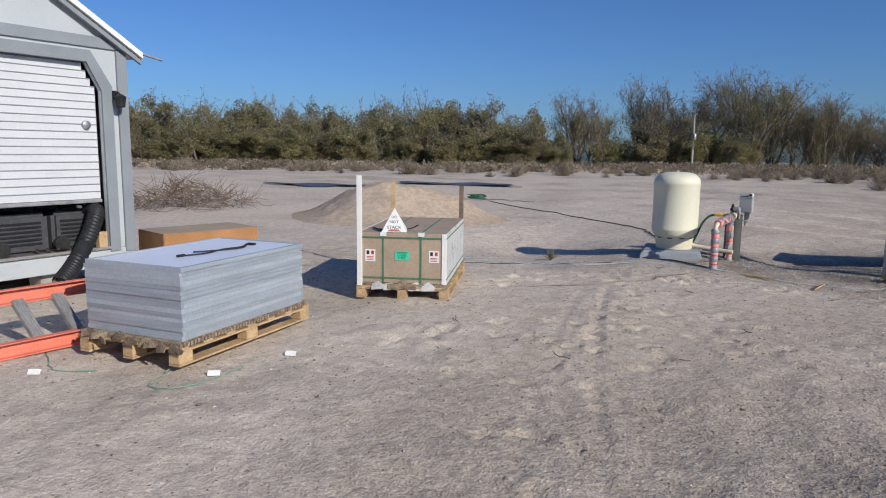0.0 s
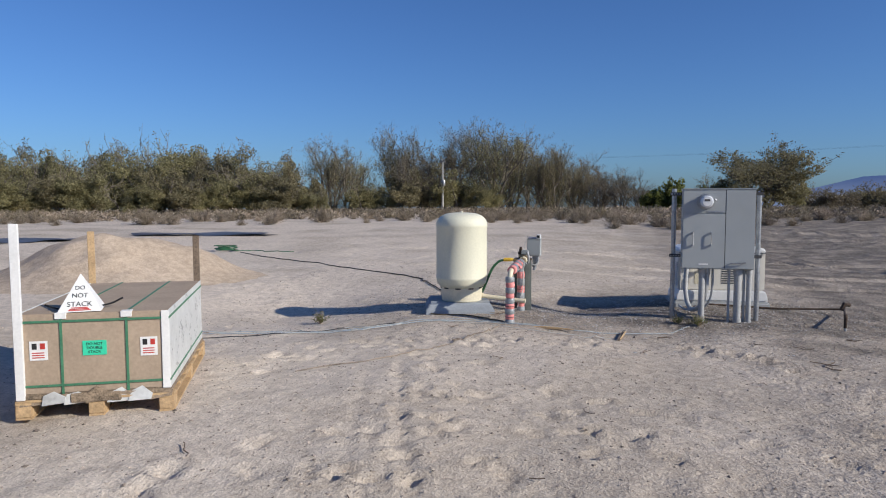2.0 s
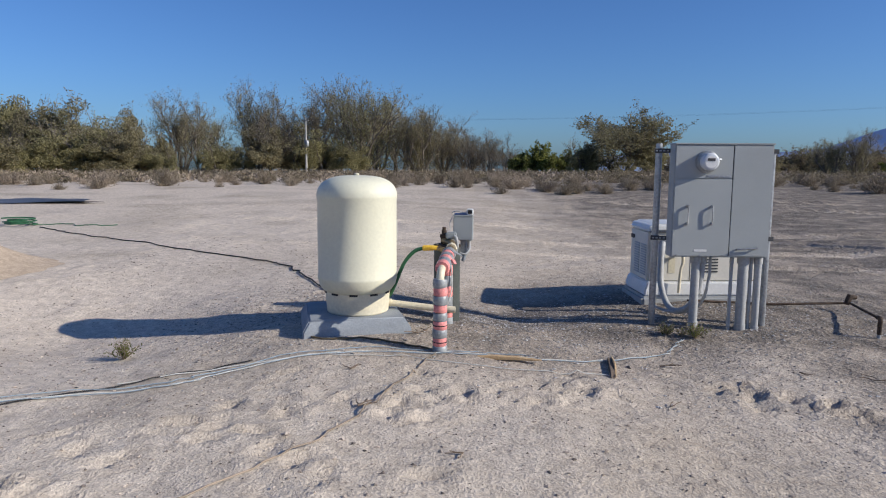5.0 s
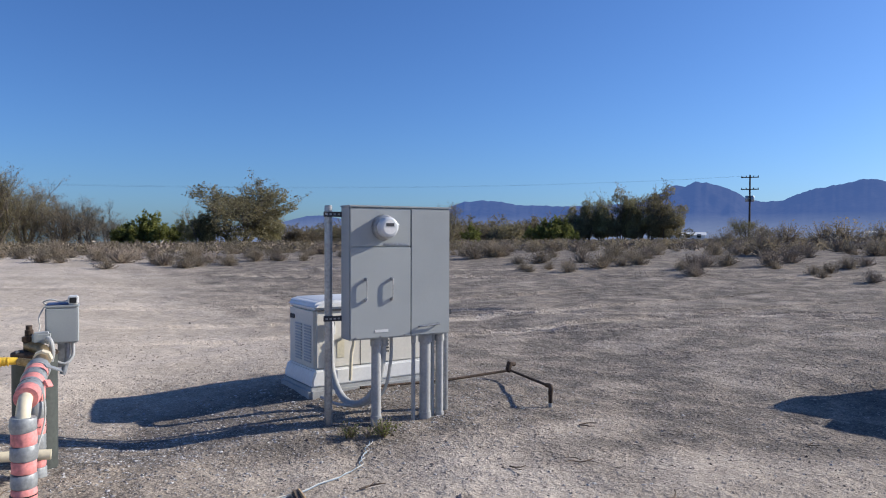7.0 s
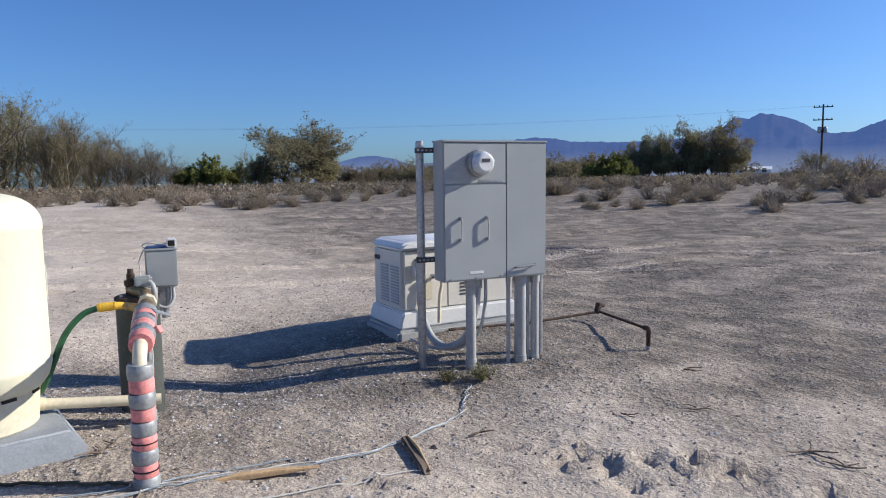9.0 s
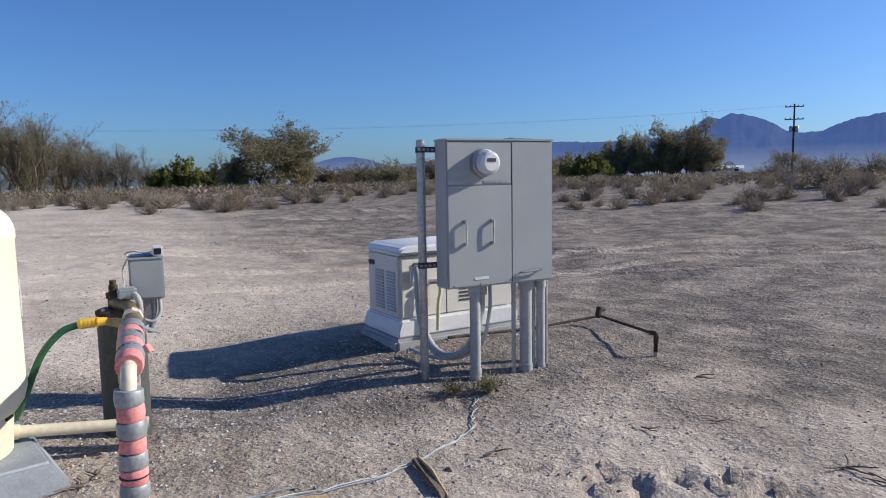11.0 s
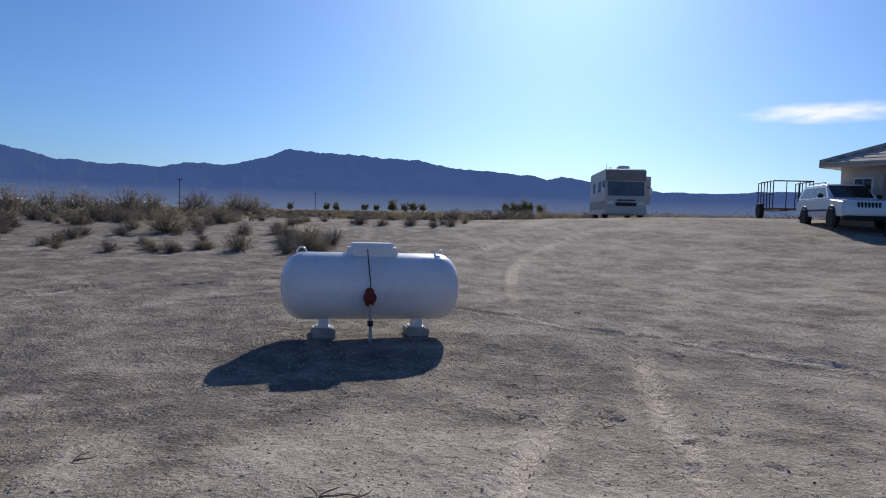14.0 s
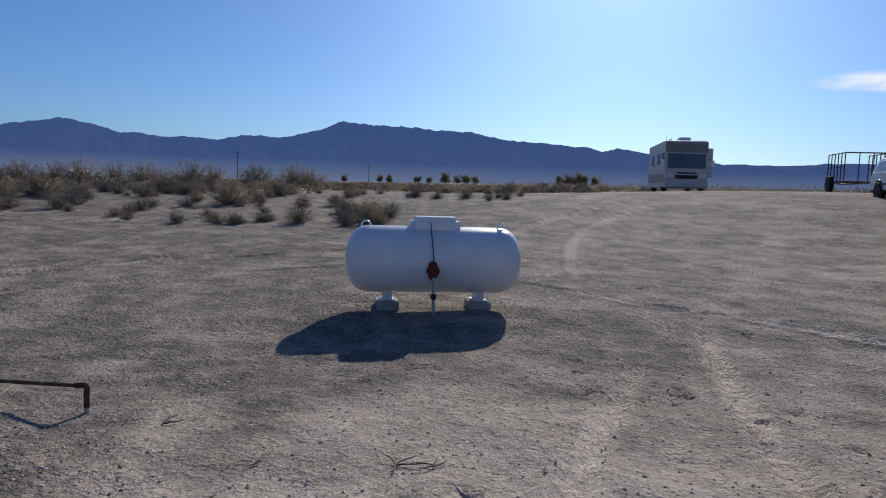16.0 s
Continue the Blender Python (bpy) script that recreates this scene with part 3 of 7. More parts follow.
def mountain_range(name, a0, a1, dist, label):
    """A far range: an apron, then eroded slopes that rise to a ridge, built in the round."""
    cols, rows = int((a1 - a0) * 11), 44
    A, R = np.meshgrid(np.linspace(a0, a1, cols), np.linspace(0, 1, rows), indexing="ij")
    crest = 0.66
    jag = 1 + 0.05 * (ridged(A * 1.3, A * 0, 11, 3) - 0.62)
    top = np.tan(np.radians(np.interp(A, azs, els))) * dist * jag
    up = np.clip(R / crest, 0, 1)
    prof = np.where(R < crest, 0.16 * up + 0.84 * np.clip((up - 0.22) / 0.78, 0, 1) ** 1.35, np.cos((R - crest) / (1 - crest) * math.pi / 2))
    r = dist * (0.66 + 0.34 * R / crest)
    x, y = EYE.x + r * np.cos(np.radians(A)), EYE.y + r * np.sin(np.radians(A))
    cut = ridged(A * 0.30 + 0.9 * vnoise(A * 0.3, R * 4, 15), R * 4.5, 13, 3)
    flank = step(0.12, 0.4, up) * (1 - step(0.86, 1.0, up))
    h = top * prof * (1 - 0.34 * flank * (1 - cut))
    base = 0.9 + 0.006 * x - 0.011 * y
    z = np.where(R == 0, base - 30, np.maximum(base - 4, 0) * (1 - prof) + EYE.z * prof + h)
    v = np.stack([x, y, z], -1).reshape(-1, 3)
    i, j = np.meshgrid(np.arange(cols - 1), np.arange(rows - 1), indexing="ij")
    q = (i * rows + j).ravel()
    me = bpy.data.meshes.new(name)
    me.from_pydata(v.tolist(), [], np.stack([q, q + rows, q + rows + 1, q + 1], -1).tolist())
    me.materials.append(ROCK_HAZE)
    me.shade_smooth()
    return tagged(new(name, me), label, "mountains", kind="structure")


mountain_range("backdrop", -60, 82, 2900, "desert mountain range on the horizon with blue haze painted in")


# ---- well: pressure tank, casing, pipes ----
def at_ground(x, y, rz=0.0, dz=0.0):
    return pose(x, y, gz(x, y) + dz, 0, 0, rz)


PAD = pose(-2.98, -0.58, 0.13, 0, 0, 14.7)
pad = thing("equipment_pad", PAD, "grey composite pad under the cream pressure tank", "pad")
bm = bmesh.new()
w, t = 0.46, 0.40
lo = [bm.verts.new((x, y, 0)) for x, y in ((-w, -w), (w, -w), (w, w), (-w, w))]
mid = [bm.verts.new((x * 0.99, y * 0.99, 0.07)) for x, y in ((-w, -w), (w, -w), (w, w), (-w, w))]
hi = [bm.verts.new((x, y, 0.155)) for x, y in ((-t, -t), (t, -t), (t, t), (-t, t))]
for a_, b_ in ((lo, mid), (mid, hi)):
    for k in range(4):
        bm.faces.new((a_[k], a_[(k + 1) % 4], b_[(k + 1) % 4], b_[k]))
bm.faces.new(hi)
bm.faces.new(lo[::-1])
part("slab", soften(bm, 0.012), CONCRETE, pad, smooth=True)

TX, TY, TZ, TR = -2.93, -0.62, 0.286, 0.352
tank = thing("pressure_tank", pose(TX, TY, TZ, 0, 0, 20), "cream well pressure tank standing on a grey pad", "water tank")
prof = [(TR * 0.80, 0.19), (TR * 0.86, 0.20), (TR * 0.95, 0.245), (TR * 0.992, 0.30), (TR * 0.998, 0.31), (TR * 0.998, 0.325), (TR * 0.985, 0.335), (TR * 0.985, 1.00), (TR * 0.998, 1.01), (TR * 0.998, 1.03)]
for k in range(1, 17):
    a = radians(k * 90 / 16)
    prof.append((TR * 0.998 * math.cos(a) ** 0.62 if k < 16 else 0.0, 1.03 + 0.172 * math.sin(a)))
part("shell", L(prof, 64), CREAM, tank, smooth=True)
base = part("base_ring", L([(0.262, 0.0), (0.272, 0.01), (0.285, 0.17), (0.285, 0.205), (0.262, 0.21)], 56), CREAM_BASE, tank, smooth=True)
for k in range(10):
    a = 2 * math.pi * k / 10
    part("vent_slot", B(-0.035, -0.006, -0.008, 0.035, 0.006, 0.008, m=pose(0.285 * math.cos(a), 0.285 * math.sin(a), 0.183, 0, 0, math.degrees(a) + 90)), BLACK, base)
part("valve_cap", L([(0.022, 1.20), (0.022, 1.215), (0.012, 1.222)], 14), CREAM_BASE, tank, smooth=True)
sticker = part("sticker", B(-0.002, -0.045, -0.09, 0.002, 0.045, 0.09, m=pose(TR * 0.987 * math.cos(radians(-8)), TR * 0.987 * math.sin(radians(-8)), 0.72, 0, 0, -8)), PAPER, tank, "white printed sticker")
for k in range(5):
    part("print_line", B(-0.0008, -0.036, -0.006, 0.0008, 0.036 - 0.012 * (k % 2), 0.006, m=pose(TR * 0.987 * math.cos(radians(-8)) + 0.0025, TR * 0.987 * math.sin(radians(-8)), 0.78 - 0.03 * k, 0, 0, -8)), INK, sticker)

CX, CY = -2.15, -0.14
casing = thing("well_casing", pose(CX, CY, 0.05), "dark painted steel well casing with capped top", "well")
part("pipe", L([(0.123, -0.05), (0.125, 0.0), (0.125, 0.76), (0.121, 0.765)], 40), CASING, casing, smooth=True)
part("cap", L([(0.130, 0.762), (0.130, 0.778), (0.118, 0.785), (0.0, 0.785)], 40), RUST, casing, "rust-red flat well cap", smooth=True)
part("outlet", L([(0.032, 0.78), (0.032, 0.84), (0.04, 0.845), (0.04, 0.875), (0.024, 0.88), (0.024, 0.915), (0.018, 0.92), (0.018, 0.945)], 16, pose(-0.03, 0.02, 0)), RUST, casing, "dark rusty pipe fitting", smooth=True)
for k in range(4):
    a = k * math.pi / 2 + 0.5
    part("bolt", L([(0.012, 0.785), (0.012, 0.797), (0.005, 0.799)], 6, pose(0.10 * math.cos(a), 0.10 * math.sin(a), 0)), GALV, casing)


def banded(parent, p0, p1, r, bands, first=0):
    """Foam pipe cover in alternating pink and taped sleeves, one part each."""
    p0, p1 = Vector(p0), Vector(p1)
    for k in range(bands):
        a, b = p0.lerp(p1, k / bands), p0.lerp(p1, (k + 1) / bands)
        pink = (k + first) % 2 == 0
        rr = r * (1.0 if pink else 1.06) * (1 + 0.04 * random.uniform(-1, 1))
        mid = (a + b) / 2 + Vector((random.uniform(-1, 1), random.uniform(-1, 1), 0)) * 0.003
        part("foam_sleeve" if pink else "tape_wrap", T([a, a.lerp(mid, 0.15), mid, b.lerp(mid, 0.15), b], [rr * 0.94, rr, rr * 1.02, rr, rr * 0.94], 18), PINK if pink else TAPE, parent, smooth=True)
    for k in (1, 3):
        c = p0.lerp(p1, (k + 0.5) / bands)
        d = (p1 - p0).normalized() * 0.003
        part("wire_tie", T([c - d, c + d], r * 1.09, 16), BLACK, parent)


PX, PY = -2.165, -1.33
manifold = thing("insulated_pipe", pose(0, 0, 0), "upright pipe wrapped in pink foam and grey tape", "pipe")
banded(manifold, (PX, PY, 0.10), (PX + 0.002, PY + 0.002, 0.70), 0.054, 9, 1)
part("elbow", T(smooth_line([(PX, PY, 0.62), (PX, PY, 0.70), (PX + 0.005, PY + 0.03, 0.755), (PX + 0.01, PY + 0.10, 0.775), (PX + 0.015, PY + 0.18, 0.775)], 5), 0.032, 16), PVC_CREAM, manifold, "cream plastic elbow", smooth=True)
banded(manifold, (PX + 0.010, PY + 0.075, 0.772), (PX + 0.05, PY + 0.66, 0.815), 0.056, 6, 0)
part("coupling", T([(PX + 0.05, PY + 0.64, 0.815), (PX + 0.06, PY + 0.86, 0.83)], [0.042, 0.038], 16), BRASS, manifold, "tarnished brass coupling", smooth=True)
part("union", T([(PX + 0.06, PY + 0.84, 0.83), (PX + 0.066, PY + 0.90, 0.834)], 0.052, 8), PVC_CREAM, manifold, smooth=True)
part("riser", T([(PX + 0.066, PY + 0.88, 0.832), (PX + 0.06, PY + 1.10, 0.85), (CX - 0.03, CY + 0.02, 0.87)], 0.036, 14), BRASS, manifold, smooth=True)
banded(manifold, (-2.135, -0.44, 0.10), (-2.14, -0.44, 0.68), 0.05, 6, 1)
part("tee", T(smooth_line([(-2.14, -0.44, 0.66), (-2.135, -0.45, 0.74), (PX + 0.05, PY + 0.86, 0.785)], 4), 0.045, 14), TAPE, manifold, smooth=True)
part("spigot", T([(PX + 0.05, PY + 0.72, 0.825), (PX - 0.055, PY + 0.765, 0.845)], [0.026, 0.021], 12), BRASS, manifold, "brass hose spigot", smooth=True)
part("spigot_handle", T([(PX - 0.0, PY + 0.735, 0.80), (PX - 0.0, PY + 0.735, 0.85), (PX + 0.04, PY + 0.70, 0.855)], 0.008, 8), BRASS, manifold)
part("foam_flap", B(-0.05, -0.02, -0.004, 0.05, 0.02, 0.004, 0.002, pose(PX + 0.12, PY + 0.46, 0.845, 20, 25, 30)), TAPE, manifold)
part("foam_flap", B(-0.035, -0.02, -0.006, 0.035, 0.02, 0.006, 0.002, pose(PX + 0.10, PY + 0.26, 0.80, 60, 10, 70)), PINK, manifold)

drain = thing("water_line", pose(0, 0, 0), "cream plastic pipe from the tank to the well", "pipe")
part("pipe", T([(-2.72, -0.52, 0.345), (-2.3, -0.52, 0.30), (-2.06, -0.54, 0.285)], 0.03, 14), PVC_CREAM, drain, smooth=True)
part("coupling", T([(-2.70, -0.52, 0.343), (-2.64, -0.52, 0.337)], 0.037, 14), PVC_CREAM, drain, smooth=True)

hose = thing("garden_hose", pose(0, 0, 0), "green garden hose with a yellow grip", "hose")
part("hose_body", T(smooth_line([(-2.72, -0.36, 0.36), (-2.66, -0.50, 0.40), (-2.60, -0.56, 0.52), (-2.52, -0.57, 0.71), (-2.43, -0.57, 0.815), (-2.35, -0.57, 0.846)], 7), 0.017, 12), HOSE, hose, smooth=True)
grip = [(-2.355, -0.57, 0.846), (-2.347, -0.57, 0.847), (-2.29, -0.566, 0.85), (-2.265, -0.564, 0.85), (-2.222, -0.56, 0.847)]
part("grip", T(grip, [0.020, 0.025, 0.025, 0.022, 0.020], 14), YELLOW, hose, "yellow ribbed grip", smooth=True)
for k in range(5):
    x = -2.338 + 0.018 * k
    part("rib", T([(x - 0.003, -0.569, 0.848), (x + 0.003, -0.569, 0.848)], 0.0265, 14), YELLOW, hose)

ctrl = thing("pump_controller", pose(-1.998, -0.045, 0.0, 0, 0, -4), "grey steel pump control box with small sensor", "control box")
part("cabinet", B(-0.093, -0.055, 0.865, 0.093, 0.055, 1.095, 0.006), STEEL_GREY, ctrl, smooth=True)
part("lid", B(-0.099, -0.062, 1.096, 0.099, 0.058, 1.11, 0.005), STEEL_GREY, ctrl, smooth=True)
part("door", B(-0.085, -0.0615, 0.875, 0.085, -0.0555, 1.088, 0.002), STEEL_GREY, ctrl)
part("solar_plate", B(-0.085, -0.05, 1.112, 0.04, 0.05, 1.122, 0.003, pose(0, 0, 0, 0, 0, 0)), BLUE_PLASTIC, ctrl, "small blue solar cell")
sens = part("sensor", B(0.035, -0.055, 1.112, 0.095, 0.03, 1.168, 0.008), WHITE, ctrl, "small white sensor housing", smooth=True)
part("lens", B(0.045, -0.0585, 1.122, 0.085, -0.0555, 1.158, 0.003), BLACK, sens)
part("antenna_wire", T(smooth_line([(-0.09, 0.02, 1.11), (-0.105, 0.0, 1.13), (-0.06, -0.02, 1.145), (0.0, -0.02, 1.13), (0.04, 0.0, 1.14)], 5), 0.005, 8), WIRE_WHITE, ctrl)
part("conduit", T([(0.03, 0.0, 0.87), (0.03, 0.0, 0.76), (0.0, -0.02, 0.66)], 0.018, 10), GALV, ctrl, smooth=True)
part("conduit", T(smooth_line([(0.06, -0.01, 0.87), (0.06, -0.03, 0.78), (0.02, -0.06, 0.735), (-0.04, -0.05, 0.76), (-0.06, -0.03, 0.84)], 5), 0.011, 10), PVC_GREY, ctrl, "grey looped conduit", smooth=True)
jb = part("pressure_switch", B(-0.155, -0.17, 0.885, -0.055, -0.095, 0.955, 0.012), STEEL_GREY, ctrl, "grey pressure switch cover", smooth=True)
part("conduit", T(smooth_line([(-0.07, -0.175, 0.92), (-0.05, -0.2, 0.90), (-0.04, -0.21, 0.84), (-0.05, -0.2, 0.78)], 5), 0.016, 10), PVC_GREY, ctrl, smooth=True)
part("conduit", T([(-0.11, -0.13, 0.89), (-0.11, -0.13, 0.80)], 0.014, 10), BRASS, ctrl, smooth=True)
part("wire", T(smooth_line([(-0.10, -0.02, 1.10), (-0.125, -0.05, 1.04), (-0.12, -0.07, 0.98), (-0.125, -0.10, 0.95)], 5), 0.004, 6), WIRE_WHITE, ctrl)
part("wire", T(smooth_line([(-0.09, -0.24, 0.82), (-0.075, -0.42, 0.7), (-0.06, -0.46, 0.5), (-0.09, -0.5, 0.35), (-0.13, -0.52, 0.2)], 5), 0.005, 6), WIRE_WHITE, ctrl)
part("bracket", B(-0.03, 0.03, 0.70, 0.03, 0.05, 0.88, 0.003), GALV, ctrl)


# ---- electric service panel ----
panel = thing("electric_panel", pose(0, 0, 0), "grey steel electric service panel on two posts", "electric panel")
PW, PB, PT, PD = 0.915, 0.72, 1.795, 0.19
cab = part("cabinet", B(0, 0.006, PB, PW, PD, PT, 0.006), STEEL_GREY, panel, smooth=True)
part("rain_lip", B(-0.008, -0.012, PT - 0.004, PW + 0.008, PD, PT + 0.012, 0.004), STEEL_GREY, panel, smooth=True)
part("meter_cover", B(0.004, -0.004, 1.475, 0.540, 0.004, PT - 0.012, 0.003), STEEL_GREY, panel)
ld = part("lower_door", B(0.004, -0.008, PB + 0.012, 0.540, 0.004, 1.468, 0.003), STEEL_GREY, panel)
rd = part("side_door", B(0.547, -0.006, PB + 0.012, PW - 0.003, 0.004, PT - 0.008, 0.003), STEEL_GREY, panel)
part("gasket", B(0.5405, -0.001, PB + 0.015, 0.5465, 0.004, PT - 0.012), BLACK, panel)
for x in (0.135, 0.365):
    h_ = part("pull_handle", T(smooth_line([(x, -0.008, 1.045), (x, -0.026, 1.046), (x + 0.002, -0.034, 1.056), (x + 0.002, -0.034, 1.20), (x, -0.026, 1.209), (x, -0.008, 1.21)], 3), 0.006, 8), WIRE_WHITE, ld, "pale metal pull handle", smooth=True)
    for z in (1.045, 1.21):
        part("mount", T([(x, -0.03, z), (x, -0.006, z)], 0.014, 10), GALV, h_)
for x0, z in ((0.60, 0.80), ):
    h_ = part("latch_bar", T(smooth_line([(x0 + 0.02, -0.006, z), (x0 + 0.02, -0.024, z + 0.002), (x0 + 0.04, -0.03, z + 0.004), (x0 + 0.19, -0.03, z + 0.014), (x0 + 0.2, -0.024, z + 0.016), (x0 + 0.2, -0.006, z + 0.016)], 3), 0.008, 8), GALV, rd, "bare metal latch bar", smooth=True)
part("maker_badge", B(0.215, -0.011, 0.775, 0.335, -0.0085, 0.797, 0.001), PAPER, ld, "small white badge")
for k in range(3):
    part("screw", T([(0.05 + 0.22 * k, -0.012, PB + 0.02), (0.05 + 0.22 * k, 0.0, PB + 0.02)], 0.009, 8), GALV, panel)
mt = part("meter_base", T([(0.29, -0.006, 1.63), (0.29, -0.05, 1.63), (0.29, -0.055, 1.63)], [0.105, 0.10, 0.09], 32), GALV, panel, "round electric meter", smooth=True)
part("meter_ring", T([(0.29, -0.045, 1.63), (0.29, -0.065, 1.63)], 0.093, 32), GALV, mt, smooth=True)
part("meter_glass", T([(0.29, -0.064, 1.63), (0.29, -0.12, 1.63), (0.29, -0.132, 1.63), (0.29, -0.138, 1.63)], [0.083, 0.082, 0.075, 0.06], 32), shader("meter_cover_plastic", (0.6, 0.62, 0.64), 0.15, vary=0.03, bump=0, spec=0.5), mt, smooth=True)
part("meter_face", T([(0.29, -0.138, 1.63), (0.29, -0.1395, 1.63)], 0.056, 28), PAPER, mt)
part("meter_display", B(0.255, -0.1425, 1.637, 0.325, -0.1395, 1.663), GREY_DARK, mt)
part("seal", T([(0.39, -0.03, 1.655), (0.415, -0.02, 1.65)], 0.016, 10), GALV, mt)
part("nameplate", B(0.30, -0.007, 1.485, 0.525, -0.0045, 1.505), GALV, panel)
for x, y, top in ((-0.095, 0.228, 1.80), (1.0, 0.228, 1.74)):
    pp = part("post", T([(x, y, -0.25), (x, y, top)], 0.032, 18), GALV, panel, "galvanised steel post", smooth=True)
    part("post_cap", T([(x, y, top), (x, y, top + 0.008)], 0.028, 18), GALV, pp)
for z in (1.735, 0.885):
    sb = part("strut", B(-0.15, 0.175, z - 0.021, 1.04, 0.194, z + 0.021, 0.003), GREY_DARK, panel, "slotted black steel strut")
    for k in range(4):
        part("slot", B(-0.14 + 0.035 * k, 0.1715, z - 0.007, -0.12 + 0.035 * k, 0.1755, z + 0.007), GALV, sb)
    part("clamp", T([(-0.095, 0.228, z - 0.02), (-0.095, 0.228, z + 0.02)], 0.039, 18), GREY_DARK, sb, smooth=True)

conduits = ((0.275, 0.10, 0.041, -0.04), (0.62, 0.10, 0.017, -0.02), (0.733, 0.10, 0.048, -0.06), (0.815, 0.12, 0.017, -0.05), (0.875, 0.10, 0.034, -0.08))
for x, y, r, z in conduits:
    c = thing("conduit_riser", pose(x, y, z), "grey conduit rising from the ground into the electric panel", "conduit", "conduits under the electric panel")
    part("pipe", T([(0, 0, -0.15), (0, 0, 0.3), (0, 0, PB - z + 0.004)], r, 18), PVC_GREY, c, smooth=True)
    part("collar", T([(0, 0, PB - z - 0.07), (0, 0, PB - z - 0.002)], r * 1.22, 18), PVC_GREY, c, smooth=True)
    if r > 0.03:
        part("joint", T([(0, 0, 0.02), (0, 0, 0.11)], r * 1.13, 18), PVC_GREY, c, smooth=True)
flex = thing("flexible_conduit", pose(0, 0, 0), "grey flexible conduit looping from generator to electric panel", "conduit")
fp = smooth_line([(0.22, 1.04, 0.735), (0.20, 0.98, 0.735), (0.17, 0.90, 0.69), (0.15, 0.85, 0.55), (0.14, 0.78, 0.33), (0.16, 0.62, 0.15), (0.21, 0.42, 0.10), (0.29, 0.25, 0.20), (0.335, 0.15, 0.42), (0.345, 0.12, 0.70), (0.345, 0.12, 0.725)], 8)
part("hose_body", T(fp, [0.031 + (0.0015 if i % 2 else 0) for i in range(len(fp))], 14), PVC_GREY, flex, smooth=True)
part("connector", T([fp[3], fp[8]], 0.040, 14), GALV, flex, smooth=True)
part("connector", T([(0.345, 0.12, 0.64), (0.345, 0.12, 0.722)], 0.041, 14), GALV, flex, smooth=True)
flex2 = thing("flexible_conduit", pose(0, 0, 0), "thin grey flexible conduit under the electric panel", "conduit")
part("hose_body", T(smooth_line([(0.42, 0.12, 0.722), (0.42, 0.13, 0.5), (0.38, 0.18, 0.25), (0.27, 0.3, 0.12), (0.12, 0.55, 0.08), (0.06, 0.85, 0.09)], 7), 0.014, 10), PVC_GREY, flex2, smooth=True)

# ---- standby generator ----
GEN_BEIGE = shader("beige_generator_steel", (0.70, 0.665, 0.585), 0.5, vary=0.05, scale=2, fine=40, bump=0.04)
LOUVRE = shader("pale_grey_louvre", (0.47, 0.47, 0.46), 0.6, vary=0.08, scale=4, fine=40, bump=0.04)
GEN = pose(0.065, 1.06, 0.06, 0, 0, 4.8)
gen = thing("standby_generator", GEN, "off-white standby generator with louvred end on a plastic pad", "generator")
GL, GW, GH = 1.24, 0.63, 0.885
part("pad", B(-0.07, -0.06, -0.06, GL + 0.07, GW + 0.07, 0.075, 0.03), PVC_GREY, gen, "grey plastic pad", smooth=True)
part("skirt", soften(P([(-0.035, 0.078), (GL + 0.035, 0.078), (GL + 0.035, 0.14), (GL - 0.0, 0.235), (0.0, 0.235), (-0.035, 0.14)], -0.035, GW + 0.035), 0.015), WHITE, gen, smooth=True)
part("body", B(0.0, 0.0, 0.22, GL, GW, 0.815, 0.03), GEN_BEIGE, gen, smooth=True)
bm = P([(-0.012, 0.80), (GL + 0.012, 0.80), (GL + 0.008, 0.845), (GL - 0.06, GH), (0.06, GH), (-0.008, 0.845)], -0.018, GW + 0.018)
part("lid", soften(bm, 0.025, 3), WHITE, gen, "hinged white lid", smooth=True)
part("lid_seam", B(0.002, -0.0195, 0.792, GL - 0.002, -0.0, 0.801), GREY_DARK, gen)
for cx in (0.145, 0.365):
    for k in range(13):
        part("louvre", B(-0.012, -0.075, -0.006, 0.006, 0.075, 0.008, 0.0, pose(-0.002, cx, 0.30 + 0.028 * k, 0, 25, 0)), LOUVRE, gen)
for k in range(7):
    part("side_louvre", B(0.62, -0.006, 0.34 + 0.035 * k, 0.80, 0.006, 0.356 + 0.035 * k, 0.0), GREY_DARK, gen)
part("side_panel_seam", B(0.48, -0.0025, 0.24, 0.486, 0.003, 0.79), GREY_DARK, gen)
part("latch", T([(0.16, -0.012, 0.70), (0.16, 0.01, 0.70)], 0.028, 18), GREY_DARK, gen, "round black lock", smooth=True)
for y in (0.50, 0.56):
    part("port", T([(-0.012, y, 0.70), (0.01, y, 0.70)], 0.024, 16), GREY_DARK, gen, smooth=True)
part("power_inlet", B(0.10, -0.05, 0.55, 0.20, 0.002, 0.68, 0.015), WHITE, gen, smooth=True)
part("gas_pipe", T(smooth_line([(0.34, 0.0, 0.55), (0.34, -0.06, 0.55), (0.36, -0.09, 0.53), (0.36, -0.09, 0.45), (0.34, -0.09, 0.36), (0.33, -0.09, 0.12)], 4), 0.017, 10), PVC_CREAM, gen, "cream gas inlet pipe", smooth=True)
part("gas_valve", T([(0.27, -0.05, 0.553), (0.37, -0.07, 0.553)], 0.022, 10), GALV, gen, smooth=True)
part("manual_pocket", B(0.23, -0.004, 0.33, 0.31, 0.002, 0.50, 0.003), CREAM_BASE, gen)

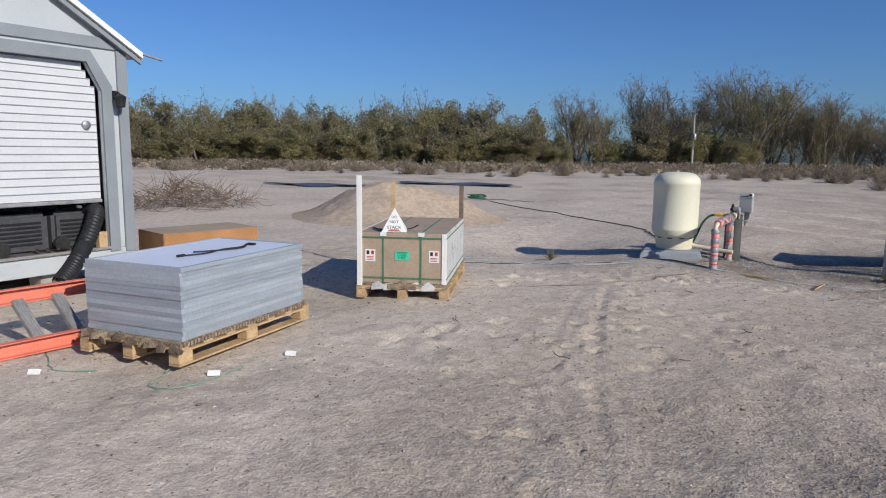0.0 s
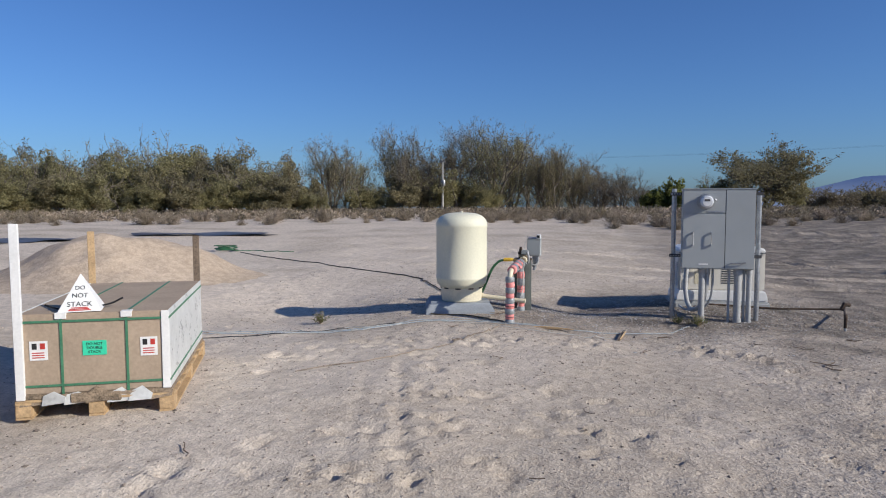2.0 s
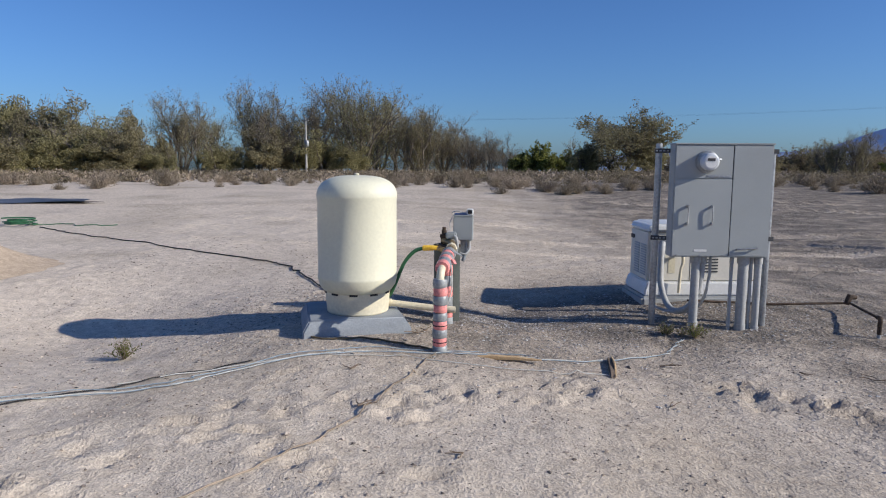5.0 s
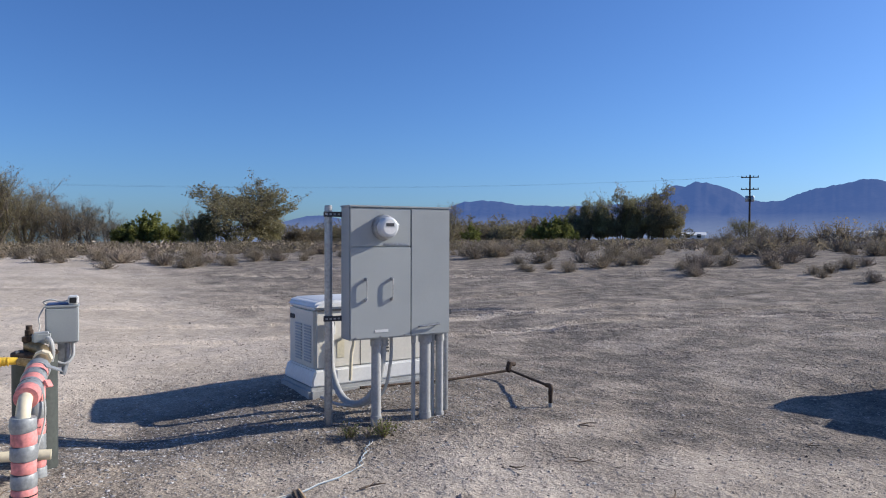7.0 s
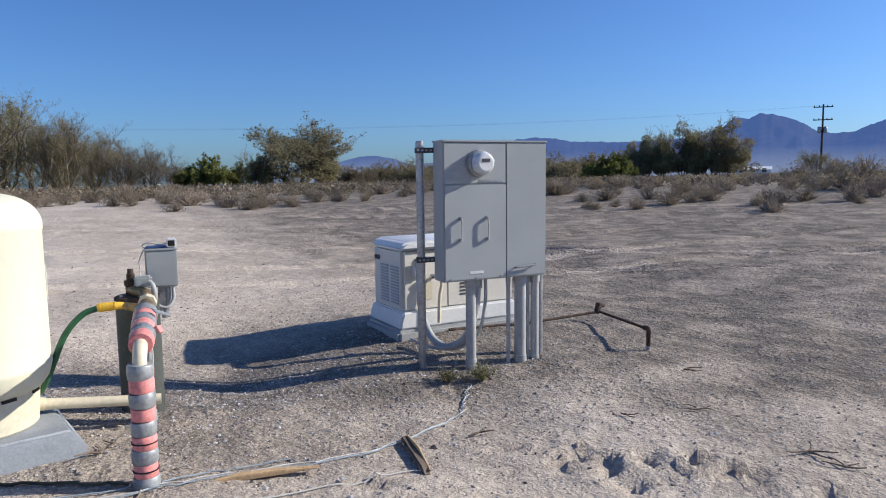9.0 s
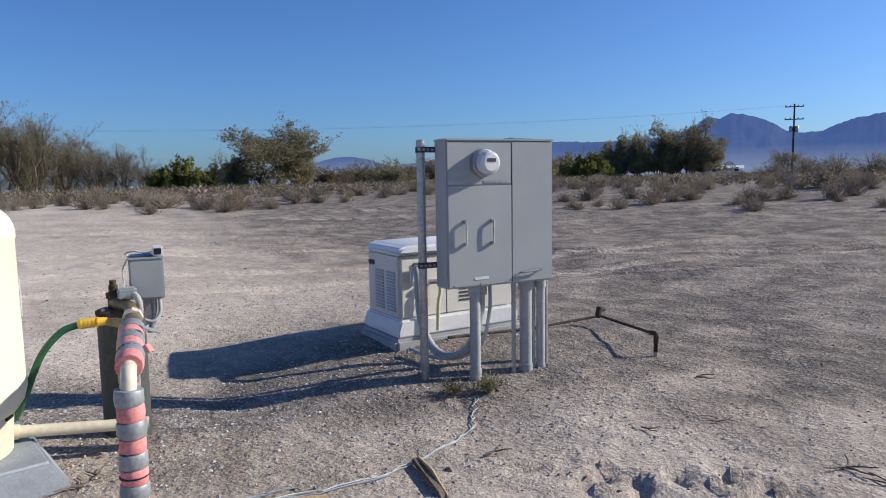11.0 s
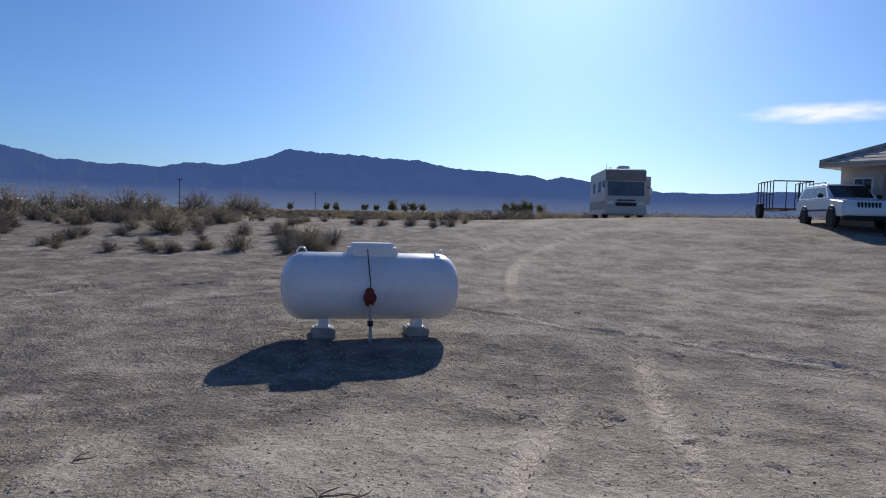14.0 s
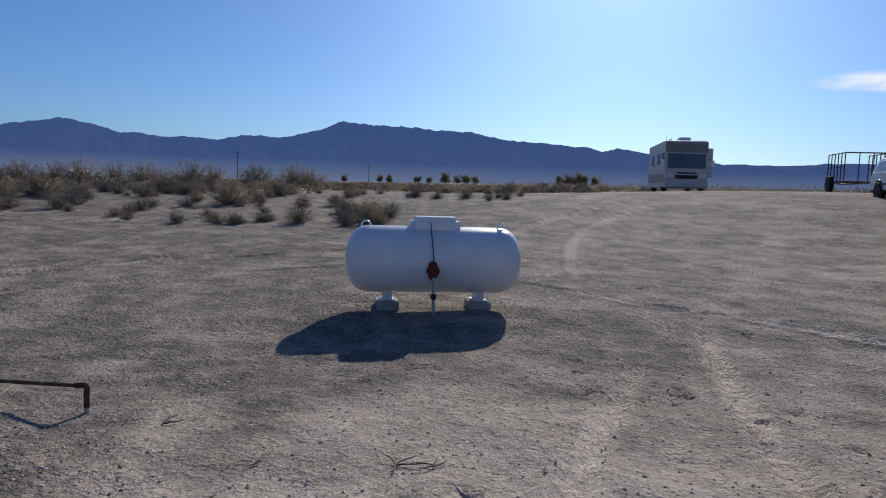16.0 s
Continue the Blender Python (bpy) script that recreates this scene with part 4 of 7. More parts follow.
gas = thing("gas_pipe_run", pose(0, 0, 0), "dark rusty gas pipe lying on the gravel by the generator", "pipe")
rp = [(0.5, 0.99, 0.10), (1.5, 1.10, 0.05), (2.38, 1.18, 0.06)]
part("pipe", T(rp, 0.014, 10), RUST, gas, smooth=True)
part("pipe", T([(2.38, 1.18, 0.06), (2.049, 0.06, 0.135)], 0.014, 10), RUST, gas, smooth=True)
part("valve", T([(2.34, 1.17, 0.05), (2.38, 1.19, 0.13), (2.46, 1.21, 0.12)], [0.03, 0.036, 0.025], 10), RUST, gas, smooth=True)
part("elbow", T(smooth_line([(2.07, 0.12, 0.13), (2.047, 0.035, 0.135), (2.046, 0.033, 0.06)], 4), 0.022, 10), RUST, gas, smooth=True)
part("pipe", T([(2.046, 0.033, 0.1), (2.046, 0.033, -0.02)], 0.02, 10), RUST, gas, smooth=True)
part("stub", T([(2.046, 0.033, -0.02), (2.046, 0.033, -0.3)], 0.018, 10), PVC_GREY, gas, smooth=True)

# ---- propane tank ----
PA = math.degrees(math.atan2(-0.99, 0.139))
prop = thing("propane_tank", pose(6.60, -2.36, 0.0, 0, 0, PA), "white horizontal propane tank on two concrete blocks", "propane tank")
PR, PLEN, PZ = 0.45, 2.40, 0.63
half = PLEN / 2
pr = [(0.0, -half), (PR * 0.35, -half + 0.015), (PR * 0.65, -half + 0.06), (PR * 0.86, -half + 0.13), (PR * 0.97, -half + 0.22), (PR, -half + 0.30)]
pr = pr + [(PR, 0.0)] + [(r, -z) for r, z in pr[::-1]]
part("shell", L(pr, 48, pose(0, 0, PZ, 0, 90, 0)), TANK_WHITE, prop, smooth=True)
bm = B(-0.33, -0.20, PZ + PR - 0.10, 0.33, 0.20, PZ + PR + 0.135, 0.06)
part("dome", bm, TANK_WHITE, prop, "rounded white valve cover", smooth=True)
for x in (-0.93, 0.93):
    part("lifting_eye", T([(x + 0.065 * math.cos(radians(a)), 0, PZ + PR - 0.015 + 0.075 * math.sin(radians(a))) for a in range(-10, 191, 20)], 0.011, 8), TANK_WHITE, prop, smooth=True)
for x in (-0.63, 0.63):
    lg = part("saddle_leg", B(x - 0.06, -0.14, 0.07, x + 0.06, 0.14, PZ - PR * 0.86, 0.008), TANK_WHITE, prop)
    part("foot_plate", B(x - 0.10, -0.17, 0.07, x + 0.10, 0.17, 0.085, 0.003), GALV, prop)
    c = prop.matrix_world @ Vector((x, 0, 0))
    blk = thing("concrete_block", pose(c.x, c.y, -0.095, 0, 0, PA + random.uniform(-4, 4)), "grey concrete block under the propane tank", "block", "blocks under the propane tank")
    part("body", B(-0.15, -0.2, 0.0, 0.15, 0.2, 0.163, 0.012), BLOCK, blk)
# regulator faces the walk, on the side away from the sun
reg = part("regulator", T([(-0.07, -PR - 0.03, PZ - 0.10), (-0.07, -PR - 0.07, PZ - 0.10), (-0.07, -PR - 0.085, PZ - 0.10)], [0.085, 0.085, 0.05], 20), RED_PAINT, prop, "dark red round gas regulator", smooth=True)
part("regulator_body", B(-0.125, -PR - 0.055, PZ - 0.22, -0.015, -PR + 0.02, PZ + 0.02, 0.02), RED_PAINT, reg)
part("hose", T(smooth_line([(-0.08, -0.2, PZ + PR + 0.06), (-0.08, -0.28, PZ + PR - 0.04), (-0.07, -PR + 0.03, PZ + 0.2), (-0.06, -PR - 0.02, PZ + 0.08), (-0.07, -PR - 0.04, PZ)], 6), 0.007, 8), CABLE, prop, "thin black gas line", smooth=True)
part("shutoff", T([(-0.06, -PR - 0.04, PZ - 0.18), (-0.055, -PR - 0.04, PZ - 0.42)], 0.022, 10), GALV, prop, smooth=True)
part("valve", T([(-0.055, -PR - 0.04, PZ - 0.40), (-0.055, -PR - 0.04, PZ - 0.47)], 0.038, 8), BLACK, prop)
part("riser_pipe", T([(-0.055, -PR - 0.04, PZ - 0.45), (-0.05, -PR - 0.05, -0.15)], 0.022, 10), PVC_GREY, prop, smooth=True)


# ---- pallets of solar panels ----
def pallet(name, m, wx, wy, label, group):
    """A low pallet of deck boards on stringer blocks, one part a board."""
    p = thing(name, m, label, "pallet", group)
    for i in range(3):
        for j in range(3):
            x = (-wx / 2 + 0.05, 0, wx / 2 - 0.05)[i]
            y = (-wy / 2 + 0.07, 0, wy / 2 - 0.07)[j]
            part("block", B(x - 0.05, y - 0.07, 0.018, x + 0.05, y + 0.07, 0.098, 0.004), WOOD, p)
        part("bottom_board", B(x - 0.05, -wy / 2, 0.0, x + 0.05, wy / 2, 0.017, 0.002), WOOD, p)
        part("stringer", B(x - 0.05, -wy / 2, 0.099, x + 0.05, wy / 2, 0.116, 0.002), WOOD, p)
    n = 7
    for k in range(n):
        y = -wy / 2 + 0.05 + (wy - 0.1) * k / (n - 1)
        part("deck_board", B(-wx / 2, y - 0.05, 0.117, wx / 2, y + 0.05, 0.134, 0.002), WOOD, p)
    return p


def honeycomb(parent, wx, wy, z, h=0.035):
    """A torn edge of honeycomb card between pallet and load."""
    for s in (-1, 1):
        n = int(wy / 0.035)
        for k in range(n):
            y = -wy / 2 + 0.0175 + wy * k / n
            part("card_cell", B(s * wx / 2 - 0.012, y - 0.011, z, s * wx / 2 + 0.012, y + 0.011, z + h * random.uniform(0.8, 1.0), 0, None), CARD_TORN, parent)
    sheet = part("card_sheet", B(-wx / 2 + 0.013, -wy / 2 + 0.01, z, wx / 2 - 0.013, wy / 2 - 0.01, z + h), CARD_TORN, parent)
    return sheet


SA = math.degrees(math.atan2(1.46, -0.27)) - 90
SC = Vector((-4.84, -8.01, 0))
S_M = pose(SC.x, SC.y, 0.215, 0, 0, SA)
pal = pallet("pallet", S_M, 1.0, 1.62, "pine pallet under a stack of solar panels", "pallets")
stack_card = thing("card_spacer", S_M @ pose(0, 0, 0.135), "torn brown honeycomb card on a pallet", "cardboard")
honeycomb(stack_card, 0.98, 1.60, 0.0)
for k in range(9):
    x = -0.45 + 0.11 * k + random.uniform(-0.03, 0.03)
    part("torn_flap", soften(P([(0, 0), (0.12, 0.01), (0.15, 0.05), (0.08, 0.075), (0.01, 0.05)], -0.004, 0.004, pose(x, -0.815 - random.uniform(0, 0.04), random.uniform(-0.04, 0.0), random.uniform(-40, 30), random.uniform(-12, 12), random.uniform(-25, 25))), 0.002), CARD_TORN, stack_card)
NP = 16
PH = 0.0338
frame_a = None
for k in range(NP):
    z = 0.172 + k * PH
    dx, dy = random.uniform(-1, 1) * 0.006, random.uniform(-1, 1) * 0.006
    if k in (NP - 1, 9, 4):
        dx += 0.008
    m = S_M @ pose(dx, dy, z)
    if frame_a is None:
        frame_a = thing("solar_panel", m, "aluminium-framed solar panel stacked face down", "solar panel", "stack of solar panels")
        X2, Y2, HH = 0.478, 0.745, PH - 0.0004
        part("frame_rail", B(-X2, -Y2, 0, X2, -Y2 + 0.03, HH, 0.0006), ALU, frame_a)
        part("frame_rail", B(-X2, Y2 - 0.03, 0, X2, Y2, HH, 0.0006), ALU, frame_a)
        part("frame_rail", B(-X2, -Y2 + 0.0302, 0, -X2 + 0.03, Y2 - 0.0302, HH, 0.0006), ALU, frame_a)
        part("frame_rail", B(X2 - 0.03, -Y2 + 0.0302, 0, X2, Y2 - 0.0302, HH, 0.0006), ALU, frame_a)
        part("back_sheet", B(-X2 + 0.0302, -Y2 + 0.0302, 0.004, X2 - 0.0302, Y2 - 0.0302, HH - 0.006), BACKSHEET, frame_a, "white backsheet")
    else:
        top_panel = copy_thing(frame_a, m)
tz = 0.172 + NP * PH - 0.004
jn = thing("junction_lead", S_M @ pose(0, 0, tz), "black cable lead and connector on the top panel", "cable")
part("junction_box", B(0.08, 0.46, 0, 0.16, 0.51, 0.016, 0.004), BLACK, jn)
part("lead", T(smooth_line([(0.1, 0.44, 0.01), (0.16, 0.3, 0.008), (0.12, 0.1, 0.008), (0.16, -0.1, 0.008), (0.1, -0.3, 0.008)], 6), 0.006, 8), CABLE, jn, smooth=True)
part("lead", T(smooth_line([(0.12, 0.44, 0.01), (0.2, 0.25, 0.008), (0.1, 0.0, 0.008), (0.02, -0.12, 0.008)], 6), 0.006, 8), CABLE, jn, smooth=True)
part("plug", T([(0.1, -0.30, 0.012), (0.09, -0.37, 0.012)], 0.011, 8), BLACK, jn)

C_M = pose(-4.763, -5.061, 0.195, 0, 0, 26.3)
pal2 = pallet("pallet", C_M, 1.0, 1.80, "pine pallet under a strapped cardboard crate", "pallets")
carton = thing("panel_crate", C_M @ pose(0, 0, 0.135), "strapped brown cardboard crate of solar panels wrapped in film", "crate")
CW, CL_, CH = 0.473, 0.885, 0.575
part("carton", B(-CW, -CL_, 0.03, CW, CL_, CH, 0.008), CARD, carton, smooth=True)
part("card_base", B(-CW - 0.012, -CL_ - 0.012, 0.0, CW + 0.012, CL_ + 0.012, 0.029, 0.004), CARD_TORN, carton)
fm = part("shrink_film", B(CW + 0.001, -CL_ - 0.002, 0.02, CW + 0.006, CL_ + 0.002, CH + 0.004, 0.002), FILM, carton, "milky shrink film")
part("shrink_film", B(-CW - 0.006, -CL_ - 0.002, 0.02, -CW - 0.001, CL_ + 0.002, CH + 0.004, 0.002), FILM, carton)
for k in range(7):
    x = -CW + 0.135 * k
    part("film_tatter", soften(P([(0, 0), (0.15, 0.01), (0.16, 0.05), (0.09, 0.085 + 0.03 * random.random()), (0.02, 0.07)], -0.003, 0.003, pose(x, -CL_ - 0.016, -0.045, random.uniform(-18, 8), random.uniform(-8, 8), random.uniform(-6, 6))), 0.001), FILM if k % 3 else CARD_TORN, carton)
part("torn_card", B(-0.16, -CL_ - 0.022, -0.035, 0.16, -CL_ - 0.004, 0.03, 0.006), CARD_TORN, carton)
for x, y, h_, mt_ in ((-CW + 0.012, -CL_ - 0.012, 1.18, PAPER), (CW - 0.028, CL_ + 0.013, 1.0, WOOD_GREY), (-CW + 0.01, CL_ + 0.013, 1.05, WOOD)):
    part("corner_post", B(x - 0.028, y - 0.012, 0.0, x + 0.028, y + 0.012, h_, 0.003), mt_, carton, {"white_paper": "white card edge post", "weathered_wood": "dark wooden edge post", "pallet_pine": "pale wooden edge post"}[mt_.name])
part("corner_post", B(CW - 0.045, -CL_ - 0.010, 0.03, CW + 0.008, -CL_ - 0.002, CH + 0.0, 0.003), PAPER, carton)
for x in (-0.205, 0.205):
    part("strap", B(x - 0.008, -CL_ - 0.007, -0.01, x + 0.008, -CL_ - 0.0005, CH + 0.003), STRAP, carton, "green plastic strap")
    part("strap", B(x - 0.008, -CL_ - 0.006, CH + 0.0005, x + 0.008, CL_ + 0.006, CH + 0.004), STRAP, carton)
    part("strap_guard", B(x - 0.035, -CL_ - 0.01, CH - 0.035, x + 0.035, -CL_ + 0.05, CH + 0.006, 0.002), PAPER, carton)
for z in (0.09, CH - 0.05):
    part("strap", B(-CW - 0.008, -CL_ - 0.0085, z - 0.008, CW + 0.008, -CL_ - 0.0072, z + 0.008), STRAP, carton)
    part("strap", B(CW + 0.0065, -CL_ - 0.008, z - 0.008, CW + 0.009, CL_ + 0.008, z + 0.008), STRAP, carton)
gl = part("handling_label", B(-0.075, -CL_ - 0.0045, 0.285, 0.075, -CL_ - 0.001, 0.385), LABEL_GREEN, carton, "bright green printed label")


def lettering(text, size, m, material, parent, name="lettering"):
    """Raised lettering as a mesh part, centred on its own origin."""
    c = bpy.data.curves.new(name, "FONT")
    c.body, c.size, c.extrude, c.align_x, c.align_y = text, size, 0.0006, "CENTER", "CENTER"
    tmp = new("tmp", c)
    me = bpy.data.meshes.new_from_object(tmp.evaluated_get(bpy.context.evaluated_depsgraph_get()))
    bpy.data.objects.remove(tmp)
    bpy.data.curves.remove(c)
    me.materials.clear()
    me.materials.append(material)
    ob = new(name, me)
    ob.parent = parent
    ob.matrix_local = m
    return ob


for k, t_ in enumerate(("DO NOT", "DOUBLE", "STACK")):
    lettering(t_, 0.026, pose(0, -CL_ - 0.0058, 0.362 - 0.027 * k, 90, 0, 0), INK, gl)
for x in (-0.345, 0.345):
    lb = part("shipping_mark", B(x - 0.055, -CL_ - 0.0045, 0.265, x + 0.055, -CL_ - 0.001, 0.395), PAPER, carton, "white card with red marks")
    for k in range(2):
        part("mark", B(x - 0.04 + 0.05 * k, -CL_ - 0.0058, 0.34, x - 0.01 + 0.05 * k, -CL_ - 0.0046, 0.38), INK_RED if k else INK, lb)
    for k in range(3):
        part("mark", B(x - 0.04, -CL_ - 0.0058, 0.28 + 0.016 * k, x + 0.035, -CL_ - 0.0046, 0.287 + 0.016 * k), INK_RED, lb)
cone = thing("warning_pyramid", C_M @ pose(-0.11, -CL_ + 0.15, 0.135 + CH + 0.005, 0, 0, 8), "white folded paper pyramid printed do not stack", "warning sign")
bm = bmesh.new()
q = 0.135
vs = [bm.verts.new(v) for v in ((-q, -q, 0), (q, -q, 0), (q, q, 0), (-q, q, 0), (0, 0, 0.25))]
for f in ((0, 1, 4), (1, 2, 4), (2, 3, 4), (3, 0, 4), (3, 2, 1, 0)):
    bm.faces.new([vs[i] for i in f])
part("paper_shell", soften(bm, 0.003), PAPER, cone)
tilt = math.degrees(math.atan2(0.25, 0.135))
for t_, z, s in (("DO", 0.155, 0.04), ("NOT", 0.105, 0.045), ("STACK", 0.05, 0.05)):
    lettering(t_, s, pose(0, -q * (1 - z / 0.25) - 0.003, z, tilt, 0, 0), INK, cone)
for k in range(3):
    part("stripe", B(-0.07 + 0.01 * k, -0.001, -0.003, 0.07 - 0.01 * k, 0.001, 0.003, 0, pose(0, -q * (1 - (0.012 + 0.008 * k) / 0.25) - 0.003, 0.012 + 0.008 * k, tilt - 90, 0, 0)), INK_RED, cone)
ct = thing("cable_tie", C_M @ pose(-0.2, -CL_ + 0.14, 0.135 + CH + 0.008), "loose black strap lying on the crate", "strap")
part("strip", T(smooth_line([(-0.15, 0.03, 0.03), (-0.05, 0.0, 0.004), (0.1, 0.02, 0.004), (0.25, 0.06, 0.02), (0.34, 0.08, 0.06)], 5), 0.007, 6), BLACK, ct)


# ---- shed and what stands by it ----
SH = pose(-7.55, -6.95, 0.0, 0, 0, 2.0)
shed = thing("garden_shed", SH, "pale grey gabled shed with a half-open white roll-up door", "shed")
SW, SD, SB, ST = 3.4, 6.0, 0.62, 2.88
YR, OPN_R, OPN_L = -SW / 2, -0.30, -SW + 0.30
RZ = ST + 0.6 * SW / 2


def yz(outline, x0, x1):
    """A plate with an outline in y and z, from x0 to x1."""
    return P(outline, x0, x1, Matrix(((0, 1, 0, 0), (1, 0, 0, 0), (0, 0, 1, 0), (0, 0, 0, 1))))


HD = 2.70
part("front_wall", yz([(-0.0, SB), (-0.0, ST), (YR, RZ), (-SW, ST), (-SW, SB), (OPN_L, SB), (OPN_L, HD - 0.30), (OPN_L + 0.16, HD), (OPN_R - 0.16, HD), (OPN_R, HD - 0.30), (OPN_R, SB)], -0.05, 0.0), SHED_WALL, shed)
part("side_wall", B(-SD, -0.05, SB, -0.051, 0.0, ST, 0.0), SHED_WALL, shed)
part("side_wall", B(-SD, -SW, SB, -0.051, -SW + 0.05, ST, 0.0), SHED_WALL, shed)
part("back_wall", yz([(-0.05, SB), (-0.05, ST), (YR, RZ - 0.02), (-SW + 0.05, ST), (-SW + 0.05, SB)], -SD - 0.05, -SD), SHED_WALL, shed)
part("floor", B(-SD, -SW + 0.051, SB - 0.06, -0.052, -0.051, SB), WOOD_GREY, shed)
part("skid", B(-SD, -0.12, 0.30, 0.0, -0.02, SB - 0.061, 0.005), SHED_WALL, shed)
part("rim_board", B(-0.04, -SW, 0.42, 0.012, 0.0, SB - 0.002, 0.005), SHED_WALL, shed)
part("threshold", B(-0.02, OPN_L, SB, 0.05, OPN_R, SB + 0.03, 0.006), ALU_DULL, shed, "ribbed metal threshold")
for k in range(9):
    part("skid_block", B(-0.35, -SW + 0.2 + 0.36 * k, 0.10, -0.10, -SW + 0.42 + 0.36 * k, 0.42, 0.01), BLOCK, shed) if k % 3 == 0 else None
for y0, y1 in ((-0.105, 0.022), (-SW - 0.022, -SW + 0.105)):
    part("corner_trim", B(0.003, y0, SB - 0.05, 0.028, y1, ST - 0.02, 0.004), SHED_TRIM, shed, "grey corner trim")
part("frieze_trim", B(0.003, -SW - 0.02, ST - 0.02, 0.026, 0.02, ST + 0.10, 0.004), SHED_TRIM, shed)
tw = 0.125
part("door_trim", yz([(OPN_R, SB - 0.03), (OPN_R, HD - 0.30), (OPN_R - 0.16, HD), (OPN_L + 0.16, HD), (OPN_L, HD - 0.30), (OPN_L, SB - 0.03), (OPN_L - tw, SB - 0.03), (OPN_L - tw, HD - 0.25), (OPN_L + 0.11, HD + tw), (OPN_R - 0.11, HD + tw), (OPN_R + tw, HD - 0.25), (OPN_R + tw, SB - 0.03)], 0.003, 0.03), SHED_TRIM, shed, "grey door surround")
n_sl = 18
for k in range(n_sl):
    z = 1.20 + 0.083 * k
    w0, w1 = OPN_L + 0.03, OPN_R - 0.03
    if z > HD - 0.34:
        cut = min(0.16, (z - (HD - 0.34)) * 0.55)
        w0, w1 = w0 + cut, w1 - cut
    part("door_slat", yz([(w1, z), (w1, z + 0.075), (w0, z + 0.075), (w0, z)], -0.085 + 0.0, -0.066), ROLLUP, shed)
    # grey bar stands in for the shaded gap between two slats
    part("slat_bead", T([(-0.064, w0, z + 0.0785), (-0.064, w1, z + 0.0785)], 0.006, 8), SHED_TRIM, shed)
part("bottom_bar", B(-0.10, OPN_L + 0.02, 1.155, -0.05, OPN_R - 0.02, 1.195, 0.006), ALU_DULL, shed)
part("door_latch", T([(-0.062, OPN_R - 0.16, 2.02), (-0.03, OPN_R - 0.16, 2.02), (-0.02, OPN_R - 0.16, 2.02)], [0.05, 0.045, 0.02], 16), GALV, shed, "oval chrome door latch", smooth=True)
sl = math.atan(0.6)
for s in (1, -1):
    rp_ = [(YR, RZ + 0.01), (YR + s * (SW / 2 + 0.16), RZ + 0.01 - 0.6 * (SW / 2 + 0.16)), (YR + s * (SW / 2 + 0.16), RZ + 0.075 - 0.6 * (SW / 2 + 0.16)), (YR, RZ + 0.075)]
    part("roof_sheet", yz(rp_, -SD - 0.15, 0.14), WHITE, shed, "white metal roof sheet")
    rk = [(YR, RZ - 0.055), (YR + s * (SW / 2 + 0.16), RZ - 0.055 - 0.6 * (SW / 2 + 0.16)), (YR + s * (SW / 2 + 0.16), RZ + 0.006 - 0.6 * (SW / 2 + 0.16)), (YR, RZ + 0.006)]
    part("rake_board", yz(rk, 0.06, 0.10), SHED_TRIM, shed)
part("eave_pole", T([(-0.1, -0.2, ST + 0.08), (0.02, 0.50, ST - 0.06)], 0.016, 8), SHED_TRIM, shed, "thin pole jutting from the eave")

lan = thing("wall_lantern", SH @ pose(0.03, -0.155, 2.36), "small black wall lantern on the shed", "lamp")
part("wall_plate", B(0.0, -0.03, -0.05, 0.02, 0.03, 0.05, 0.006), BLACK, lan)
part("arm", T(smooth_line([(0.02, 0, 0.0), (0.08, 0, 0.03), (0.11, 0, 0.0)], 4), 0.008, 8), BLACK, lan)
part("shade", L([(0.02, 0.01), (0.065, -0.02), (0.06, -0.04), (0.048, -0.13), (0.03, -0.14)], 16, pose(0.11, 0, 0)), BLACK, lan, smooth=True)

for nm, y, s, lab in (("toolbox", -0.55, 0.26, "black plastic equipment case inside the shed"), ("air_compressor", -1.15, 0.30, "dark grey compressor inside the shed"), ("toolbox", -1.9, 0.26, "black plastic equipment case inside the shed")):
    q_ = thing(nm, SH @ pose(-0.42, y, SB + 0.002), lab, "equipment")
    part("body", B(-0.2, -s, 0, 0.2, s, 0.44, 0.04), GREY_DARK, q_, smooth=True)
    for k in range(6):
        part("grille_bar", B(0.201, -s * 0.7, 0.10 + 0.045 * k, 0.212, s * 0.7, 0.125 + 0.045 * k, 0.003), BLACK, q_)
    part("handle", T(smooth_line([(0.1, -s * 0.6, 0.43), (0.1, -s * 0.5, 0.50), (0.1, s * 0.5, 0.50), (0.1, s * 0.6, 0.43)], 4), 0.014, 8), BLACK, q_)
    part("wheel", T([(0.21, -s * 0.75, 0.09), (0.26, -s * 0.75, 0.09)], 0.085, 16), RUBBER, q_)
cord = thing("extension_cord", SH @ pose(-0.12, -0.6, SB + 0.032), "black cord coiled on the shed threshold", "cord")
part("coil", T([(0.06 * math.sin(k * 0.9), -0.5 + 0.016 * k, 0.012 + 0.01 * math.sin(k * 1.7)) for k in range(50)], 0.011, 6), CABLE, cord)
blk_ = thing("wood_block", SH @ pose(-0.02, -0.38, SB + 0.002), "short pine offcut at the shed door", "wood")
part("block", B(-0.04, -0.05, 0.0, 0.04, 0.05, 0.2, 0.004), WOOD, blk_)
duct = thing("flexible_duct", pose(0, 0, 0), "black corrugated duct hanging out of the shed", "duct")
dp = smooth_line([(-7.80, -7.32, 1.04), (-7.60, -7.36, 1.06), (-7.46, -7.45, 0.98), (-7.34, -7.62, 0.76), (-7.20, -7.86, 0.53), (-7.06, -8.07, 0.40)], 14)
part("hose_body", T(dp, [0.085 + (0.006 if i % 2 else -0.003) for i in range(len(dp))], 18, cap=False), BLACK, duct, smooth=True)
